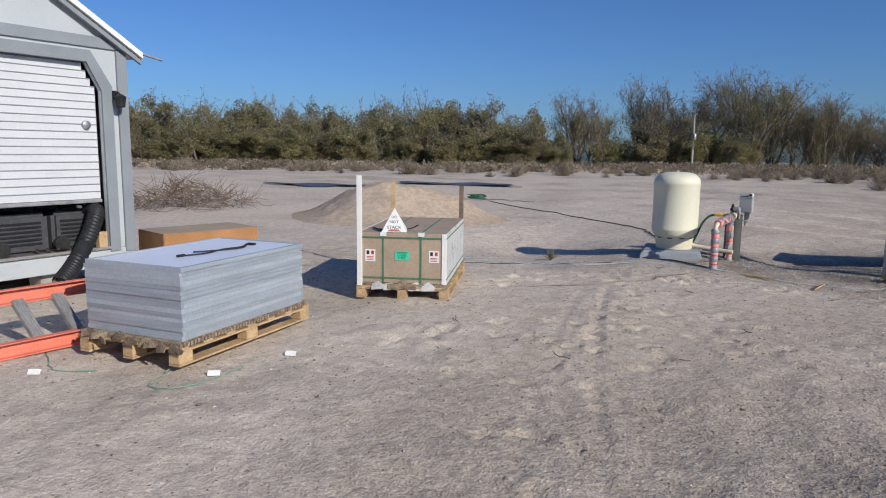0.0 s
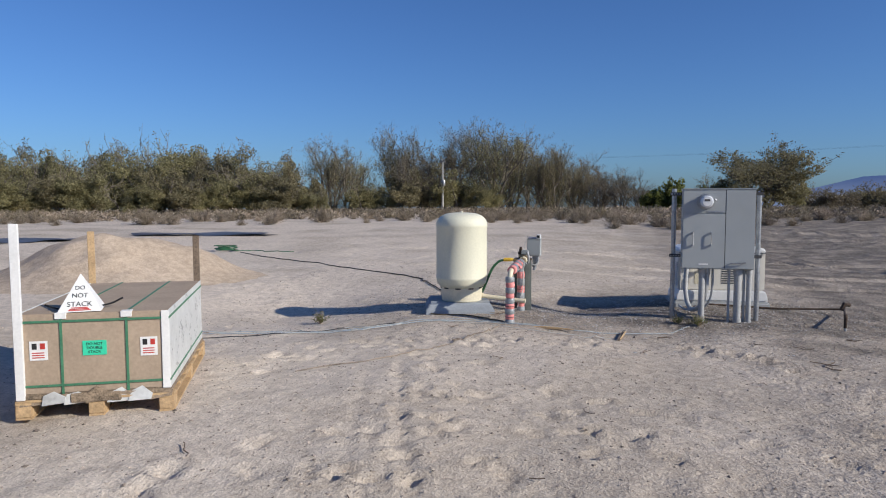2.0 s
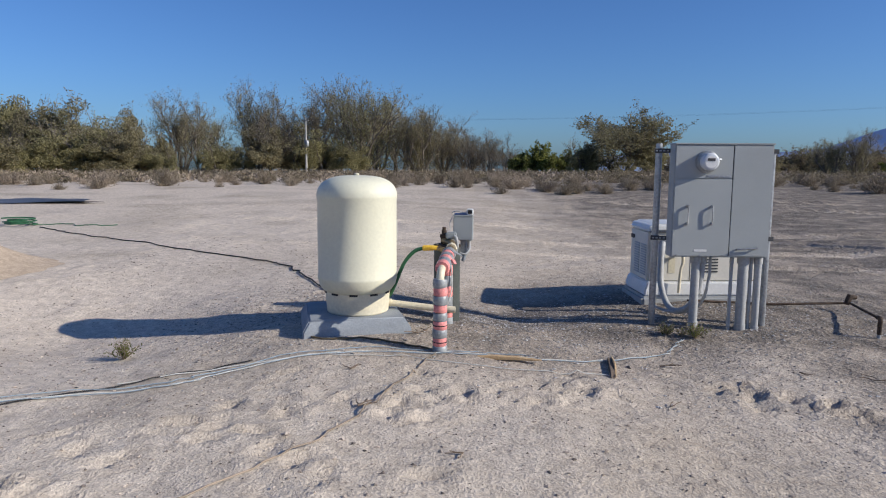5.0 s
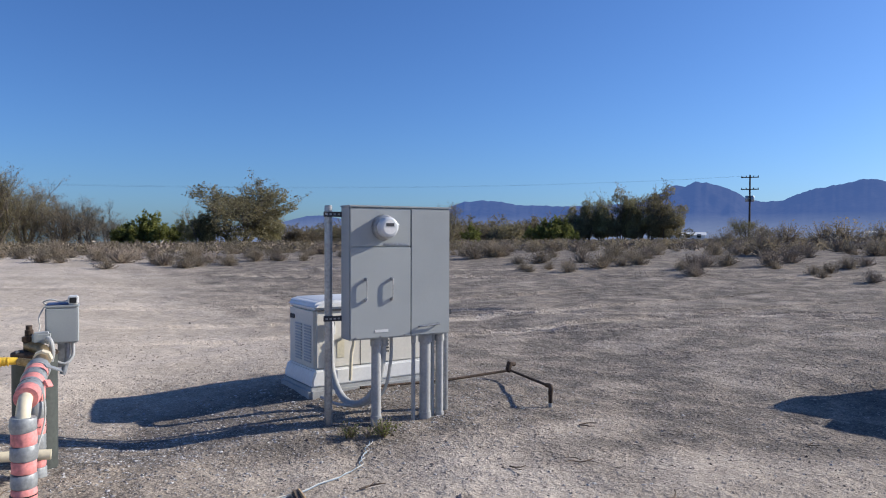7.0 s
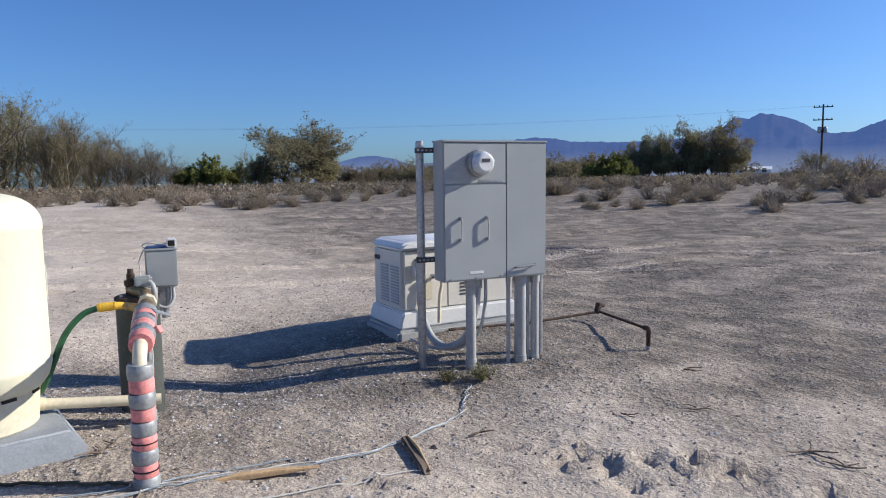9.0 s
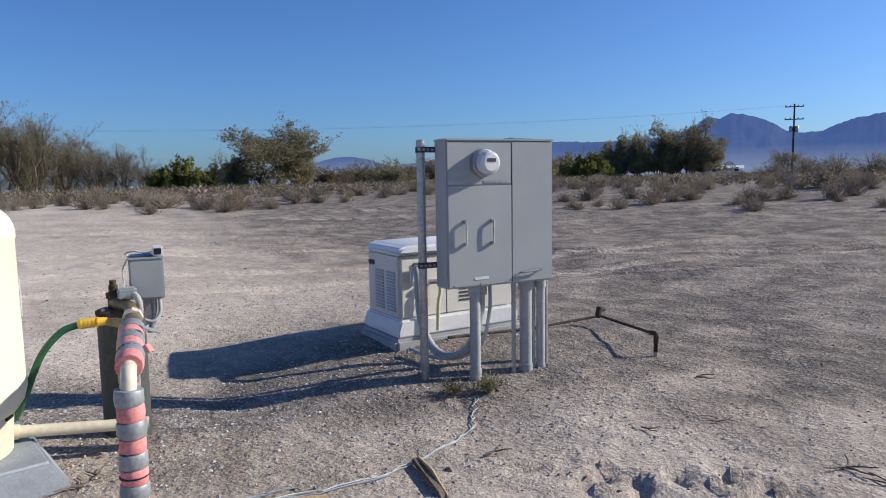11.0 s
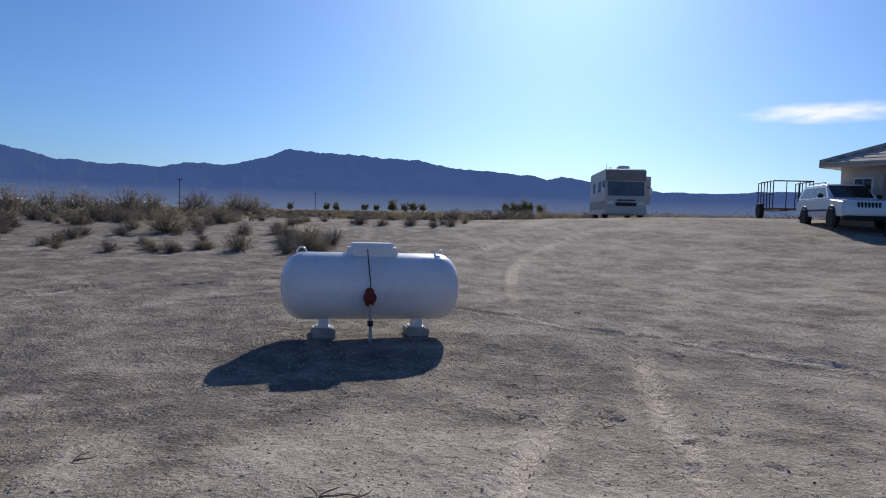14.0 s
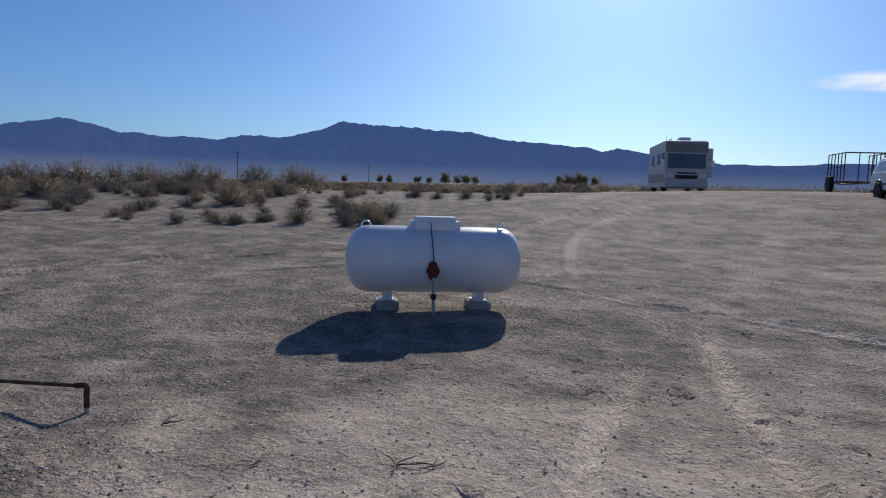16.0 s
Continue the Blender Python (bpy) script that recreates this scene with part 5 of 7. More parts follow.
part("foil_liner", T(dp[-4:], 0.074, 18, cap=False), ALU_DULL, duct, "crumpled foil liner", smooth=True)
part("inner_dark", T([dp[-5], dp[-4]], 0.07, 18), BLACK, duct)

lad = thing("fibreglass_ladder", pose(-5.62, -8.72, 0.20, 0, 0, -3), "orange fibreglass stepladder lying on the ground", "ladder")
for z, x in ((0.055, 0.17), (0.395, -0.17)):
    part("rail", B(x - 0.03, -2.1, z - 0.06, x - 0.020, 0.22, z + 0.06, 0.002), LADDER_RED, lad)
    part("rail_flange", B(x - 0.0195, -2.1, z + 0.05, x + 0.035, 0.22, z + 0.06, 0.002), LADDER_RED, lad)
    part("rail_flange", B(x - 0.0195, -2.1, z - 0.06, x + 0.035, 0.22, z - 0.05, 0.002), LADDER_RED, lad)
    part("foot", B(x - 0.04, 0.221, z - 0.065, x + 0.04, 0.28, z + 0.065, 0.006), RUBBER, lad)
for k in range(7):
    y = -0.02 - 0.3 * k
    step_part = part("step", B(-0.045, -0.045, -0.21, 0.0, 0.045, 0.21, 0.003, pose(0.0, y, 0.225, 0, -45, 8)), ALU_DULL, lad, "ribbed aluminium step")
    for q in range(5):
        part("tread_rib", B(0.0002, -0.036 + 0.018 * q - 0.003, -0.2, 0.005, -0.036 + 0.018 * q + 0.003, 0.2, 0, pose(0.0, y, 0.225, 0, -45, 8)), ALU_DULL, step_part)
part("rating_label", B(-0.2012, -0.18, 0.375, -0.2, -0.02, 0.42), PAPER, lad, "small white label")

bx = thing("cardboard_box", pose(-7.38, -6.15, gz(-7.38, -6.15) - 0.01, 0, 0, 80), "long flat orange-brown cardboard box on the ground", "box")
part("carton", B(-0.62, -0.36, 0.0, 0.62, 0.36, 0.62, 0.008), CARD_DARK, bx)
part("top_flap", B(-0.62, -0.36, 0.621, 0.62, -0.004, 0.626), CARD, bx)
part("top_flap", B(-0.62, 0.004, 0.621, 0.62, 0.36, 0.627), CARD, bx)
part("tape", B(-0.61, -0.03, 0.6275, 0.61, 0.03, 0.6285), CARD, bx)
part("hand_hole", B(-0.06, -0.364, 0.4, 0.06, -0.361, 0.45), BLACK, bx)
for x, y, rz in ((-3.92, -7.90, 25), (-4.03, -8.55, 40), (-5.0, -9.32, 35)):
    tg = thing("paper_tag", at_ground(x, y, rz, 0.004), "small folded white card lying on the dirt", "paper", "cards on the dirt")
    part("sheet", B(-0.045, -0.042, 0.0, 0.045, 0.0, 0.003, 0.001, pose(0, 0, 0.032, 48, 0, 0)), PAPER, tg)
    part("sheet", B(-0.045, 0.001, 0.0, 0.045, 0.042, 0.003, 0.001, pose(0, 0, 0.032, -48, 0, 0)), PAPER, tg)


def lying(name, pts, r, material, label, category, lift=0.01, n=8, wiggle=0.02, seg=8, group=""):
    """A line that lies on the dirt, bent a little as it goes."""
    base_ = smooth_line([(x, y, 0) for x, y in pts], n)
    out = []
    for i, p in enumerate(base_):
        x, y = p.x + wiggle * (vnoise(np.array(i * 0.7), np.array(r * 900.0), 21) - 0.5) * 2, p.y + wiggle * (vnoise(np.array(i * 0.7), np.array(r * 700.0), 22) - 0.5) * 2
        out.append((float(x), float(y), gz(float(x), float(y)) + lift))
    o = thing(name, pose(*out[0]), label, category, group)
    part("line", T([Vector(q) - Vector(out[0]) for q in out], r, seg), material, o, smooth=True)
    return o


lying("strapping", [(-4.5, -8.3), (-4.33, -8.7), (-4.16, -8.97), (-3.98, -8.95), (-3.93, -8.76), (-3.95, -8.5), (-3.99, -8.32)], 0.004, STRAP_PALE, "loose green strap curling over the dirt", "strap", 0.012)
lying("strapping", [(-5.4, -9.05), (-5.0, -9.2), (-4.75, -9.0)], 0.0035, STRAP_PALE, "loose green strap curling over the dirt", "strap", 0.012)
lying("supply_cable", [(-3.05, -0.18), (-3.4, 0.7), (-4.0, 1.9), (-4.75, 2.9), (-7.05, 4.5), (-9.0, 5.8), (-10.6, 6.8)], 0.010, CABLE, "black cable running over the dirt to the tank", "cable", 0.015, 14, 0.05)
hc = thing("hose_coil", at_ground(-11.2, 7.1, 0, 0.02), "green hose lying in a loose heap", "hose")
part("coil", T([(0.26 * math.cos(k * 0.5) * (1 + 0.3 * math.sin(k * 1.3)), 0.26 * math.sin(k * 0.5), 0.02 + 0.003 * k) for k in range(46)], 0.014, 6), HOSE, hc)
lying("hose_run", [(-11.1, 7.2), (-10.6, 7.7), (-10.1, 7.4), (-9.5, 7.8)], 0.010, HOSE, "green hose straggling over the dirt", "hose", 0.015, 10, 0.06)
run = [(-5.6, -3.0), (-4.71, -2.62), (-3.93, -2.3), (-3.6, -1.95), (-2.94, -1.56), (-2.3, -1.42), (-1.9, -1.36), (-1.36, -1.30), (-0.84, -1.12), (-0.35, -0.82), (-0.12, -0.55), (0.05, -0.25)]
lying("bell_wire", run, 0.0034, WIRE_BLUE, "dusty blue wire lying over the dirt", "wire", 0.012, 10, 0.02)
lying("bell_wire", [(x + 0.03, y + 0.03) for x, y in run], 0.0034, WIRE_WHITE, "dusty white wire lying over the dirt", "wire", 0.012, 10, 0.03)
lying("bell_wire", [(x - 0.05, y + 0.06 + 0.02 * (i % 3)) for i, (x, y) in enumerate(run[:8])], 0.0034, WIRE_BLUE, "dusty blue wire lying over the dirt", "wire", 0.012, 10, 0.05)
lying("bell_wire", [(-2.2, -1.36), (-2.35, -2.0), (-2.62, -2.9), (-2.9, -3.5), (-3.6, -4.4)], 0.005, TWIG, "tan cord trailing over the dirt", "cord", 0.01, 10, 0.03)
lying("bell_wire", [(-4.3, -2.2), (-3.3, -1.72), (-2.6, -1.55), (-1.8, -1.62), (-1.13, -1.55), (-0.85, -1.5)], 0.0036, WIRE_WHITE, "dusty white wire lying over the dirt", "wire", 0.01, 10, 0.04)
lying("bell_wire", [(-5.3, -3.2), (-4.2, -2.2), (-3.55, -1.72)], 0.005, CABLE, "thin black wire lying over the dirt", "wire", 0.01, 10, 0.03)
lying("drip_line", [(-2.25, -1.3), (-2.5, -1.22), (-2.8, -1.12), (-3.1, -1.18), (-3.25, -1.1)], 0.008, TWIG_DARK, "brown drip tube near the pad", "tube", 0.012, 8, 0.02)
fr = thing("palm_frond_strip", at_ground(-1.68, -1.37, -6, 0.012), "dry tan palm strip lying on the wires", "dead leaf")
part("blade", soften(P([(-0.30, 0), (-0.1, 0.022), (0.12, 0.02), (0.32, 0.002), (0.12, -0.004), (-0.12, -0.006)], -0.025, 0.025), 0.004), WOOD, fr, smooth=True)
st = thing("stake", pose(-0.81, -1.32, gz(-0.81, -1.32) + 0.015, 0, 0, -98), "split grey wooden stake lying on the dirt", "stake")
part("timber", soften(P([(-0.24, -0.01), (-0.25, 0.015), (0.20, 0.025), (0.28, 0.0), (0.22, -0.012)], -0.022, 0.022), 0.008), WOOD_GREY, st)
part("splinter", T([(-0.24, 0.02, 0.015), (-0.02, 0.028, 0.025), (0.26, 0.018, 0.015)], [0.008, 0.012, 0.004], 6), WOOD, st)


def deadwood(x, y, n, s, rz=0.0):
    s *= 0.62
    o = thing("dead_twig", at_ground(x, y, rz, 0.012), "dry broken twig lying on the dirt", "twig", "twigs on the dirt")
    for k in range(n):
        a = random.uniform(0, 6.28)
        p, pts = Vector((0, 0, 0)), []
        for j in range(4):
            pts.append(p.copy())
            p = p + Vector((math.cos(a), math.sin(a), random.uniform(-0.05, 0.22))) * s * random.uniform(0.2, 0.4)
            p.z = max(p.z, 0)
            a += random.uniform(-0.7, 0.7)
        part("twig_piece", T(pts, [0.012 * s / 0.3, 0.010 * s / 0.3, 0.008 * s / 0.3, 0.003], 5), WOOD_GREY, o)
    return o


for x, y, n, s in ((1.88, -0.58, 2, 0.3), (1.22, -1.3, 2, 0.14), (1.18, -2.22, 4, 0.28), (3.19, -1.8, 4, 0.14), (1.18, -1.39, 3, 0.2), (0.69, -1.24, 2, 0.22), (-0.38, -1.14, 2, 0.3), (1.17, -2.45, 4, 0.22), (-1.96, -3.25, 3, 0.16), (-2.77, -1.95, 3, 0.18), (-1.13, -4.68, 2, 0.15), (-2.37, -0.92, 4, 0.22), (-2.3, -0.8, 3, 0.2), (-2.6, -2.66, 4, 0.2), (-0.6, -2.2, 2, 0.16), (-3.4, -6.3, 2, 0.2), (-2.2, -6.6, 2, 0.18), (-1.4, -6.0, 2, 0.15), (-5.5, -4.2, 3, 0.3), (0.4, -3.2, 2, 0.15), (2.8, -4.4, 2, 0.2), (4.6, -4.2, 2, 0.2), (5.6, -6.2, 2, 0.25), (8.5, -5.8, 3, 0.3), (0.1, -6.9, 2, 0.14), (-6.8, -2.2, 3, 0.3), (-7.5, -0.5, 3, 0.3), (3.0, -0.98, 1, 0.1)):
    deadwood(x, y, n, s)

# ---- weeds by the posts ----
def weed(x, y, h, n, material, label):
    o = thing("green_weed", at_ground(x, y, random.uniform(0, 360)), label, "weed", "weeds")
    vs, fs = [], []
    stems = bmesh.new()
    for k in range(n):
        a, lean = random.uniform(0, 6.28), random.uniform(0.2, 1.1)
        d = Vector((math.cos(a) * math.sin(lean), math.sin(a) * math.sin(lean), math.cos(lean)))
        ln = h * random.uniform(0.6, 1.1)
        tube(stems, [Vector((0, 0, 0)), d * ln * 0.5, d * ln + Vector((0, 0, ln * 0.1))], [0.004, 0.003, 0.0015], 4)
        for j in range(9):
            p = d * ln * random.uniform(0.35, 1.05) + Vector([random.uniform(-1, 1) for _ in range(3)]) * h * 0.10
            p.z = max(p.z, 0.01)
            u = Vector([random.uniform(-1, 1) for _ in range(3)]).normalized() * h * 0.12
            v = u.orthogonal().normalized() * h * 0.045
            i = len(vs)
            vs += [p - v, p + u * 0.5 - v * 0.8, p + u, p + u * 0.5 + v * 1.2]
            fs.append((i, i + 1, i + 2, i + 3))
    tagged(part("stem", stems, TWIG, o), kind="stuff")
    me = bpy.data.meshes.new("leaf_mass")
    me.from_pydata([tuple(v) for v in vs], [], fs)
    me.materials.append(material)
    lf = new("leaf_mass", me)
    lf.parent = o
    tagged(lf, kind="stuff")
    return o


weed(-0.04, -0.13, 0.13, 34, LEAF_GREEN, "small green weed at the foot of the posts")
weed(0.21, -0.21, 0.15, 46, LEAF_GREEN, "small green weed at the foot of the posts")
weed(0.08, -0.17, 0.09, 14, LEAF_GOLD, "dry yellow weed at the foot of the posts")
weed(-4.72, -1.33, 0.17, 34, LEAF_GREEN, "low green weed standing on bare dirt")

# ---- sand heap and ground sheets ----
mx, my = np.meshgrid(np.linspace(-14.2, -6.4, 90), np.linspace(-2.2, 5.2, 90), indexing="ij")
mh = bump_at(mx, my, -10.2, 1.1, 1.35, 1.2, 0.86) + bump_at(mx, my, -9.0, 2.1, 1.0, 0.85, 0.50) + bump_at(mx, my, -11.6, 1.3, 0.9, 0.8, 0.25)
mh = mh * (1 + 0.16 * (vnoise(mx * 2.2, my * 2.2, 31) - 0.5)) + 0.05 * (vnoise(mx * 5, my * 5, 32) - 0.5) * np.clip(mh * 3, 0, 1) - 0.05
mz = land(mx, my) + mh - 0.01
me = bpy.data.meshes.new("sand_mound")
k_ = np.arange(89 * 90).reshape(89, 90)[:, :89].ravel()
me.from_pydata(np.stack([mx, my, mz], -1).reshape(-1, 3).tolist(), [], np.stack([k_, k_ + 90, k_ + 91, k_ + 1], -1).tolist())
me.materials.append(PILE)
me.shade_smooth()
tagged(new("sand_mound", me), "loose tan mound of dug sand behind the crate", "sand mound")
for cx, cy, rx, ry, rz in ((-18.6, 7.8, 2.0, 0.6, 35), (-14.9, 12.2, 2.3, 0.7, 28)):
    bm = bmesh.new()
    rim = []
    c0 = bm.verts.new((0, 0, gz(cx, cy) + 0.06))
    for k in range(40):
        a = 2 * math.pi * k / 40
        f_ = 1 + 0.22 * math.sin(3 * a + cx) + 0.12 * math.sin(7 * a)
        u, v = rx * f_ * math.cos(a), ry * f_ * math.sin(a)
        x, y = u * math.cos(radians(rz)) - v * math.sin(radians(rz)), u * math.sin(radians(rz)) + v * math.cos(radians(rz))
        rim.append(bm.verts.new((x, y, gz(cx + x, cy + y) + 0.05 + 0.03 * math.sin(5 * a))))
    for k in range(40):
        bm.faces.new((c0, rim[k], rim[(k + 1) % 40]))
    o = thing("ground_sheet", pose(cx, cy, 0), "dark plastic sheet lying flat on the dirt", "ground sheet", "sheets on the dirt")
    part("sheet", bm, TARP, o, smooth=True)


# ---- trees and shrubs ----
def leaf_mesh(name, centres, size, material, parent, seed, flat=0.38):
    """Many small bent leaf sprays round the given centres, in one mesh."""
    rng = np.random.default_rng(seed)
    c = np.asarray(centres)
    n = len(c)
    u = rng.normal(size=(n, 3))
    u /= np.linalg.norm(u, axis=1)[:, None]
    w = rng.normal(size=(n, 3))
    v = np.cross(u, w)
    v /= np.linalg.norm(v, axis=1)[:, None]
    s = size * rng.uniform(0.55, 1.35, (n, 1))
    nrm = np.cross(u, v)
    p = np.stack([c - u * s, c - v * s * flat + nrm * s * 0.2, c + u * s, c + v * s * flat + nrm * s * 0.2], 1).reshape(-1, 3)
    me = bpy.data.meshes.new(name)
    me.from_pydata(p.tolist(), [], np.arange(4 * n).reshape(-1, 4).tolist())
    me.materials.append(material)
    ob = new(name, me)
    ob.parent = parent
    return ob


def grow(bm, rng, p, d, ln, r, depth, tips, spread, gnarl=0.35, seg=5):
    """A limb that bends as it goes and forks at its end."""
    pts, rs, q, dd = [p.copy()], [r], p.copy(), d.copy()
    for k in range(4):
        dd = (dd + Vector(rng.normal(size=3)) * gnarl * 0.35 + Vector((0, 0, 0.10))).normalized()
        q = q + dd * ln / 4
        pts.append(q.copy())
        rs.append(r * (1 - 0.11 * (k + 1)))
    tube(bm, pts, rs, seg if depth > 1 else 3, cap=False)
    if depth <= 1:
        tips.extend(pts[1:])
    else:
        tips.append(q.copy())
    if depth <= 0:
        return
    for k in range(int(rng.integers(2, 4)) + (1 if depth > 1 else 0)):
        side = Vector(rng.normal(size=3))
        nd = (dd * 0.8 + side.normalized() * spread).normalized()
        start = pts[int(rng.integers(2, 5))]
        grow(bm, rng, start, nd, ln * rng.uniform(0.55, 0.8), r * 0.5, depth - 1, tips, spread, gnarl, seg)


def tree(name, seed, h, stems, lean, depth, spread, leaves, leaf, material, label, crown=None, low=0.0):
    """A many-stemmed tree: tapered trunk and limbs, crown of small sprays."""
    rng = np.random.default_rng(seed)
    o = thing(name, pose(0, 0, 0), label, "tree", "trees along the wash")
    bm, tips = bmesh.new(), []
    for k in range(stems):
        a = 2 * math.pi * (k + rng.uniform(-0.3, 0.3)) / stems
        d = Vector((math.cos(a) * lean, math.sin(a) * lean, 1)).normalized()
        grow(bm, rng, Vector((math.cos(a) * 0.15, math.sin(a) * 0.15, -0.3)), d, h * rng.uniform(0.30, 0.45), h * 0.016, depth, tips, spread)
    top = max(t.z for t in tips)
    bmesh.ops.scale(bm, vec=(1, 1, h * 0.96 / top), verts=bm.verts)
    part("trunk", bm, BARK, o)
    t = np.array([(v.x, v.y, v.z * h * 0.96 / top) for v in tips])
    t = t[t[:, 2] > low * h]
    c = t[rng.integers(0, len(t), leaves)] + rng.normal(size=(leaves, 3)) * np.array([1, 1, 0.8]) * h * 0.018
    if not crown:
        c[:, 2] *= np.where(rng.uniform(size=leaves) < 0.4, rng.uniform(0.12, 1.0, leaves), 1.0)
    if crown:
        clumps, per = crown
        mids = t[rng.integers(0, len(t), clumps)] * np.stack([np.full(clumps, 1.12), np.full(clumps, 1.12), rng.uniform(0.18, 1.0, clumps) ** 0.7], 1)
        size = h * rng.uniform(0.06, 0.12, (clumps, 1, 1))
        way = rng.normal(size=(clumps, per, 3))
        way /= np.linalg.norm(way, axis=2, keepdims=True)
        add = (mids[:, None, :] + way * size * rng.uniform(0.25, 1.0, (clumps, per, 1)) ** 0.4 * np.array([1, 1, 0.85])).reshape(-1, 3)
        c = np.concatenate([c, add])
    c[:, 2] = np.maximum(c[:, 2], 0.1)
    leaf_mesh("crown", c, leaf, material, o, seed)
    return o


GREEN_LAB = "dense olive tamarisk tree in a row"
dense = [tree("tamarisk_tree", 11 + k, 8.0, 5, 0.42, 3, 0.55, 1100, 0.12, (LEAF_OLIVE, LEAF_OLIVE, LEAF_GOLD, LEAF_OLIVE)[k], (GREEN_LAB, GREEN_LAB, "yellowing olive tamarisk tree in a row", GREEN_LAB)[k], ((76, 250), (60, 270), (70, 240), (90, 220))[k]) for k in range(4)]
bare = [tree("cottonwood_tree", 31 + k, 10.0, 6, 0.42, 4, 0.5, (12000, 7500, 13000)[k], 0.085, (LEAF_GOLD, TWIG_DARK, LEAF_OLIVE)[k], ("thinly leaved grey cottonwood with bare limbs", "nearly bare grey tree with spreading limbs", "thin-crowned olive tree with grey limbs")[k]) for k in range(3)]
round_tree = tree("mesquite_tree", 52, 9.0, 7, 0.80, 4, 0.62, 9500, 0.12, LEAF_DUSTY, "broad round mesquite tree with gnarled limbs", (62, 130))
thicket = [tree("thicket_bush", 81 + k, 4.0, 9, 0.95, 3, 0.7, (5200, 4200)[k], 0.10, (TWIG_DARK, LEAF_GOLD)[k], ("grey-brown leafless thicket on the flat", "tan-leaved thicket on the flat")[k]) for k in range(2)]
green_tree = tree("citrus_tree", 61, 4.0, 4, 0.5, 3, 0.6, 1600, 0.17, LEAF_GREEN, "small bright green bushy tree", (70, 30))


def place(src, eye, az, d, el, width=1.0, low=0.0, first=False, h0=None):
    """Stand a tree at a bearing and distance, as tall as it looks from there."""
    x, y = eye[0] + d * math.cos(radians(az)), eye[1] + d * math.sin(radians(az))
    z = float(land(x, y))
    h = (eye[2] + d * math.tan(radians(el)) - z) * (1.3 if src in dense else 1.12)
    k = max(h, 0.6) / h0
    m = pose(x, y, z - 0.05, 0, 0, random.uniform(0, 360)) @ Matrix.Diagonal((k * width, k * width, k, 1))
    if first:
        src.matrix_world = m
        return src
    o = copy_thing(src, m)
    o.matrix_basis = m
    return o


E0, E5, E9, E13 = (0.0, -11.6, 1.776), (-2.08, -6.12, 1.546), (-2.18, -4.69, 1.545), (-2.815, -2.9, 1.536)
used = set()


def put(kind, k, *a, **kw):
    src = kind[k % len(kind)]
    place(src, *a, first=src.name not in used, **kw)
    used.add(src.name)


row = [(150.5, 3.6), (147.6, 3.64), (145.3, 3.6), (143.3, 3.16), (141.1, 3.52), (139.0, 4.07), (137.3, 3.3), (135.9, 3.36), (134.3, 3.0), (132.8, 2.95), (131.3, 3.2), (130.0, 3.39), (127.7, 3.3), (126.0, 3.7), (124.9, 4.1), (123.1, 4.12), (121.8, 3.6), (120.7, 3.36), (118.4, 2.6), (116.8, 2.9), (115.7, 3.16)]
for i, (az, el) in enumerate(row):
    put(dense, (i * 7) % 9 // 2, E0, az, 88 + 10 * ((i * 5) % 4) / 3, el, width=1.0 + 0.15 * math.sin(i * 2.1), h0=8.0)
for i, az in enumerate(np.arange(151, 113, -1.9)):
    put(dense, i, E0, float(az), 82, 1.5 + 0.8 * math.sin(i * 1.9), width=1.5, h0=8.0)
for i, (az, el, w_) in enumerate(((112.9, 4.8, 0.75), (111.6, 3.6, 0.8), (107.4, 5.75, 0.75), (105.6, 4.2, 0.9), (103.6, 5.4, 0.8), (101.6, 5.75, 0.8), (99.5, 6.1, 0.8), (98.2, 4.9, 0.9), (96.6, 4.75, 0.85), (94.9, 4.25, 0.85), (93.2, 3.6, 0.9), (91.0, 3.0, 1.0))):
    put(bare, (0, 2, 0, 1, 1, 0, 2, 1, 1, 0, 1, 1)[i], E0, az, 100 + 6 * (i % 3), el, width=w_ * 1.3, h0=10.0)
for i, (az, el) in enumerate(((110.4, 1.4), (108.8, 1.0), (106.2, 2.6), (104.9, 2.2), (102.5, 1.6), (100, 1.2))):
    put(dense, i, E0, az, 97, el, width=1.3, h0=8.0)
for i, (az, el, w_) in enumerate(((88.3, 2.35, 1.1), (90.0, 2.6, 1.0), (92.0, 3.2, 0.9), (94.6, 4.3, 0.8), (86.8, 1.6, 1.1), (62.4, 2.0, 1.0), (60.8, 2.7, 0.8))):
    put(bare, (1, 1, 0, 0, 1, 2, 0)[i], E5, az, 96 if az > 80 else 62, el, width=w_ * 1.3, h0=10.0)
for i, (az, el) in enumerate(((84.8, 1.55), (83.4, 1.7), (82.0, 1.2), (85.6, 1.0))):
    put((green_tree,), 0, E5, az, 92, el, width=1.1, h0=4.0)
put((round_tree,), 0, E5, 77.4, 80, 4.95, width=1.36, h0=9.0)
put(dense, 0, E5, 80.4, 78, 2.0, width=1.0, h0=8.0)
put(dense, 1, E5, 75.2, 82, 2.5, width=0.9, h0=8.0)
for i, (az, el, w_) in enumerate(((48.6, 2.7, 1.0), (47.4, 3.0, 0.9), (45.9, 3.45, 0.9), (44.6, 3.4, 0.9), (43.6, 3.64, 1.0), (42.4, 2.7, 1.0), (49.6, 2.0, 1.2))):
    put(dense, (2, 1, 2, 0, 2, 2, 1)[i], E9, az, 96, el, width=w_ * 0.9, h0=8.0)
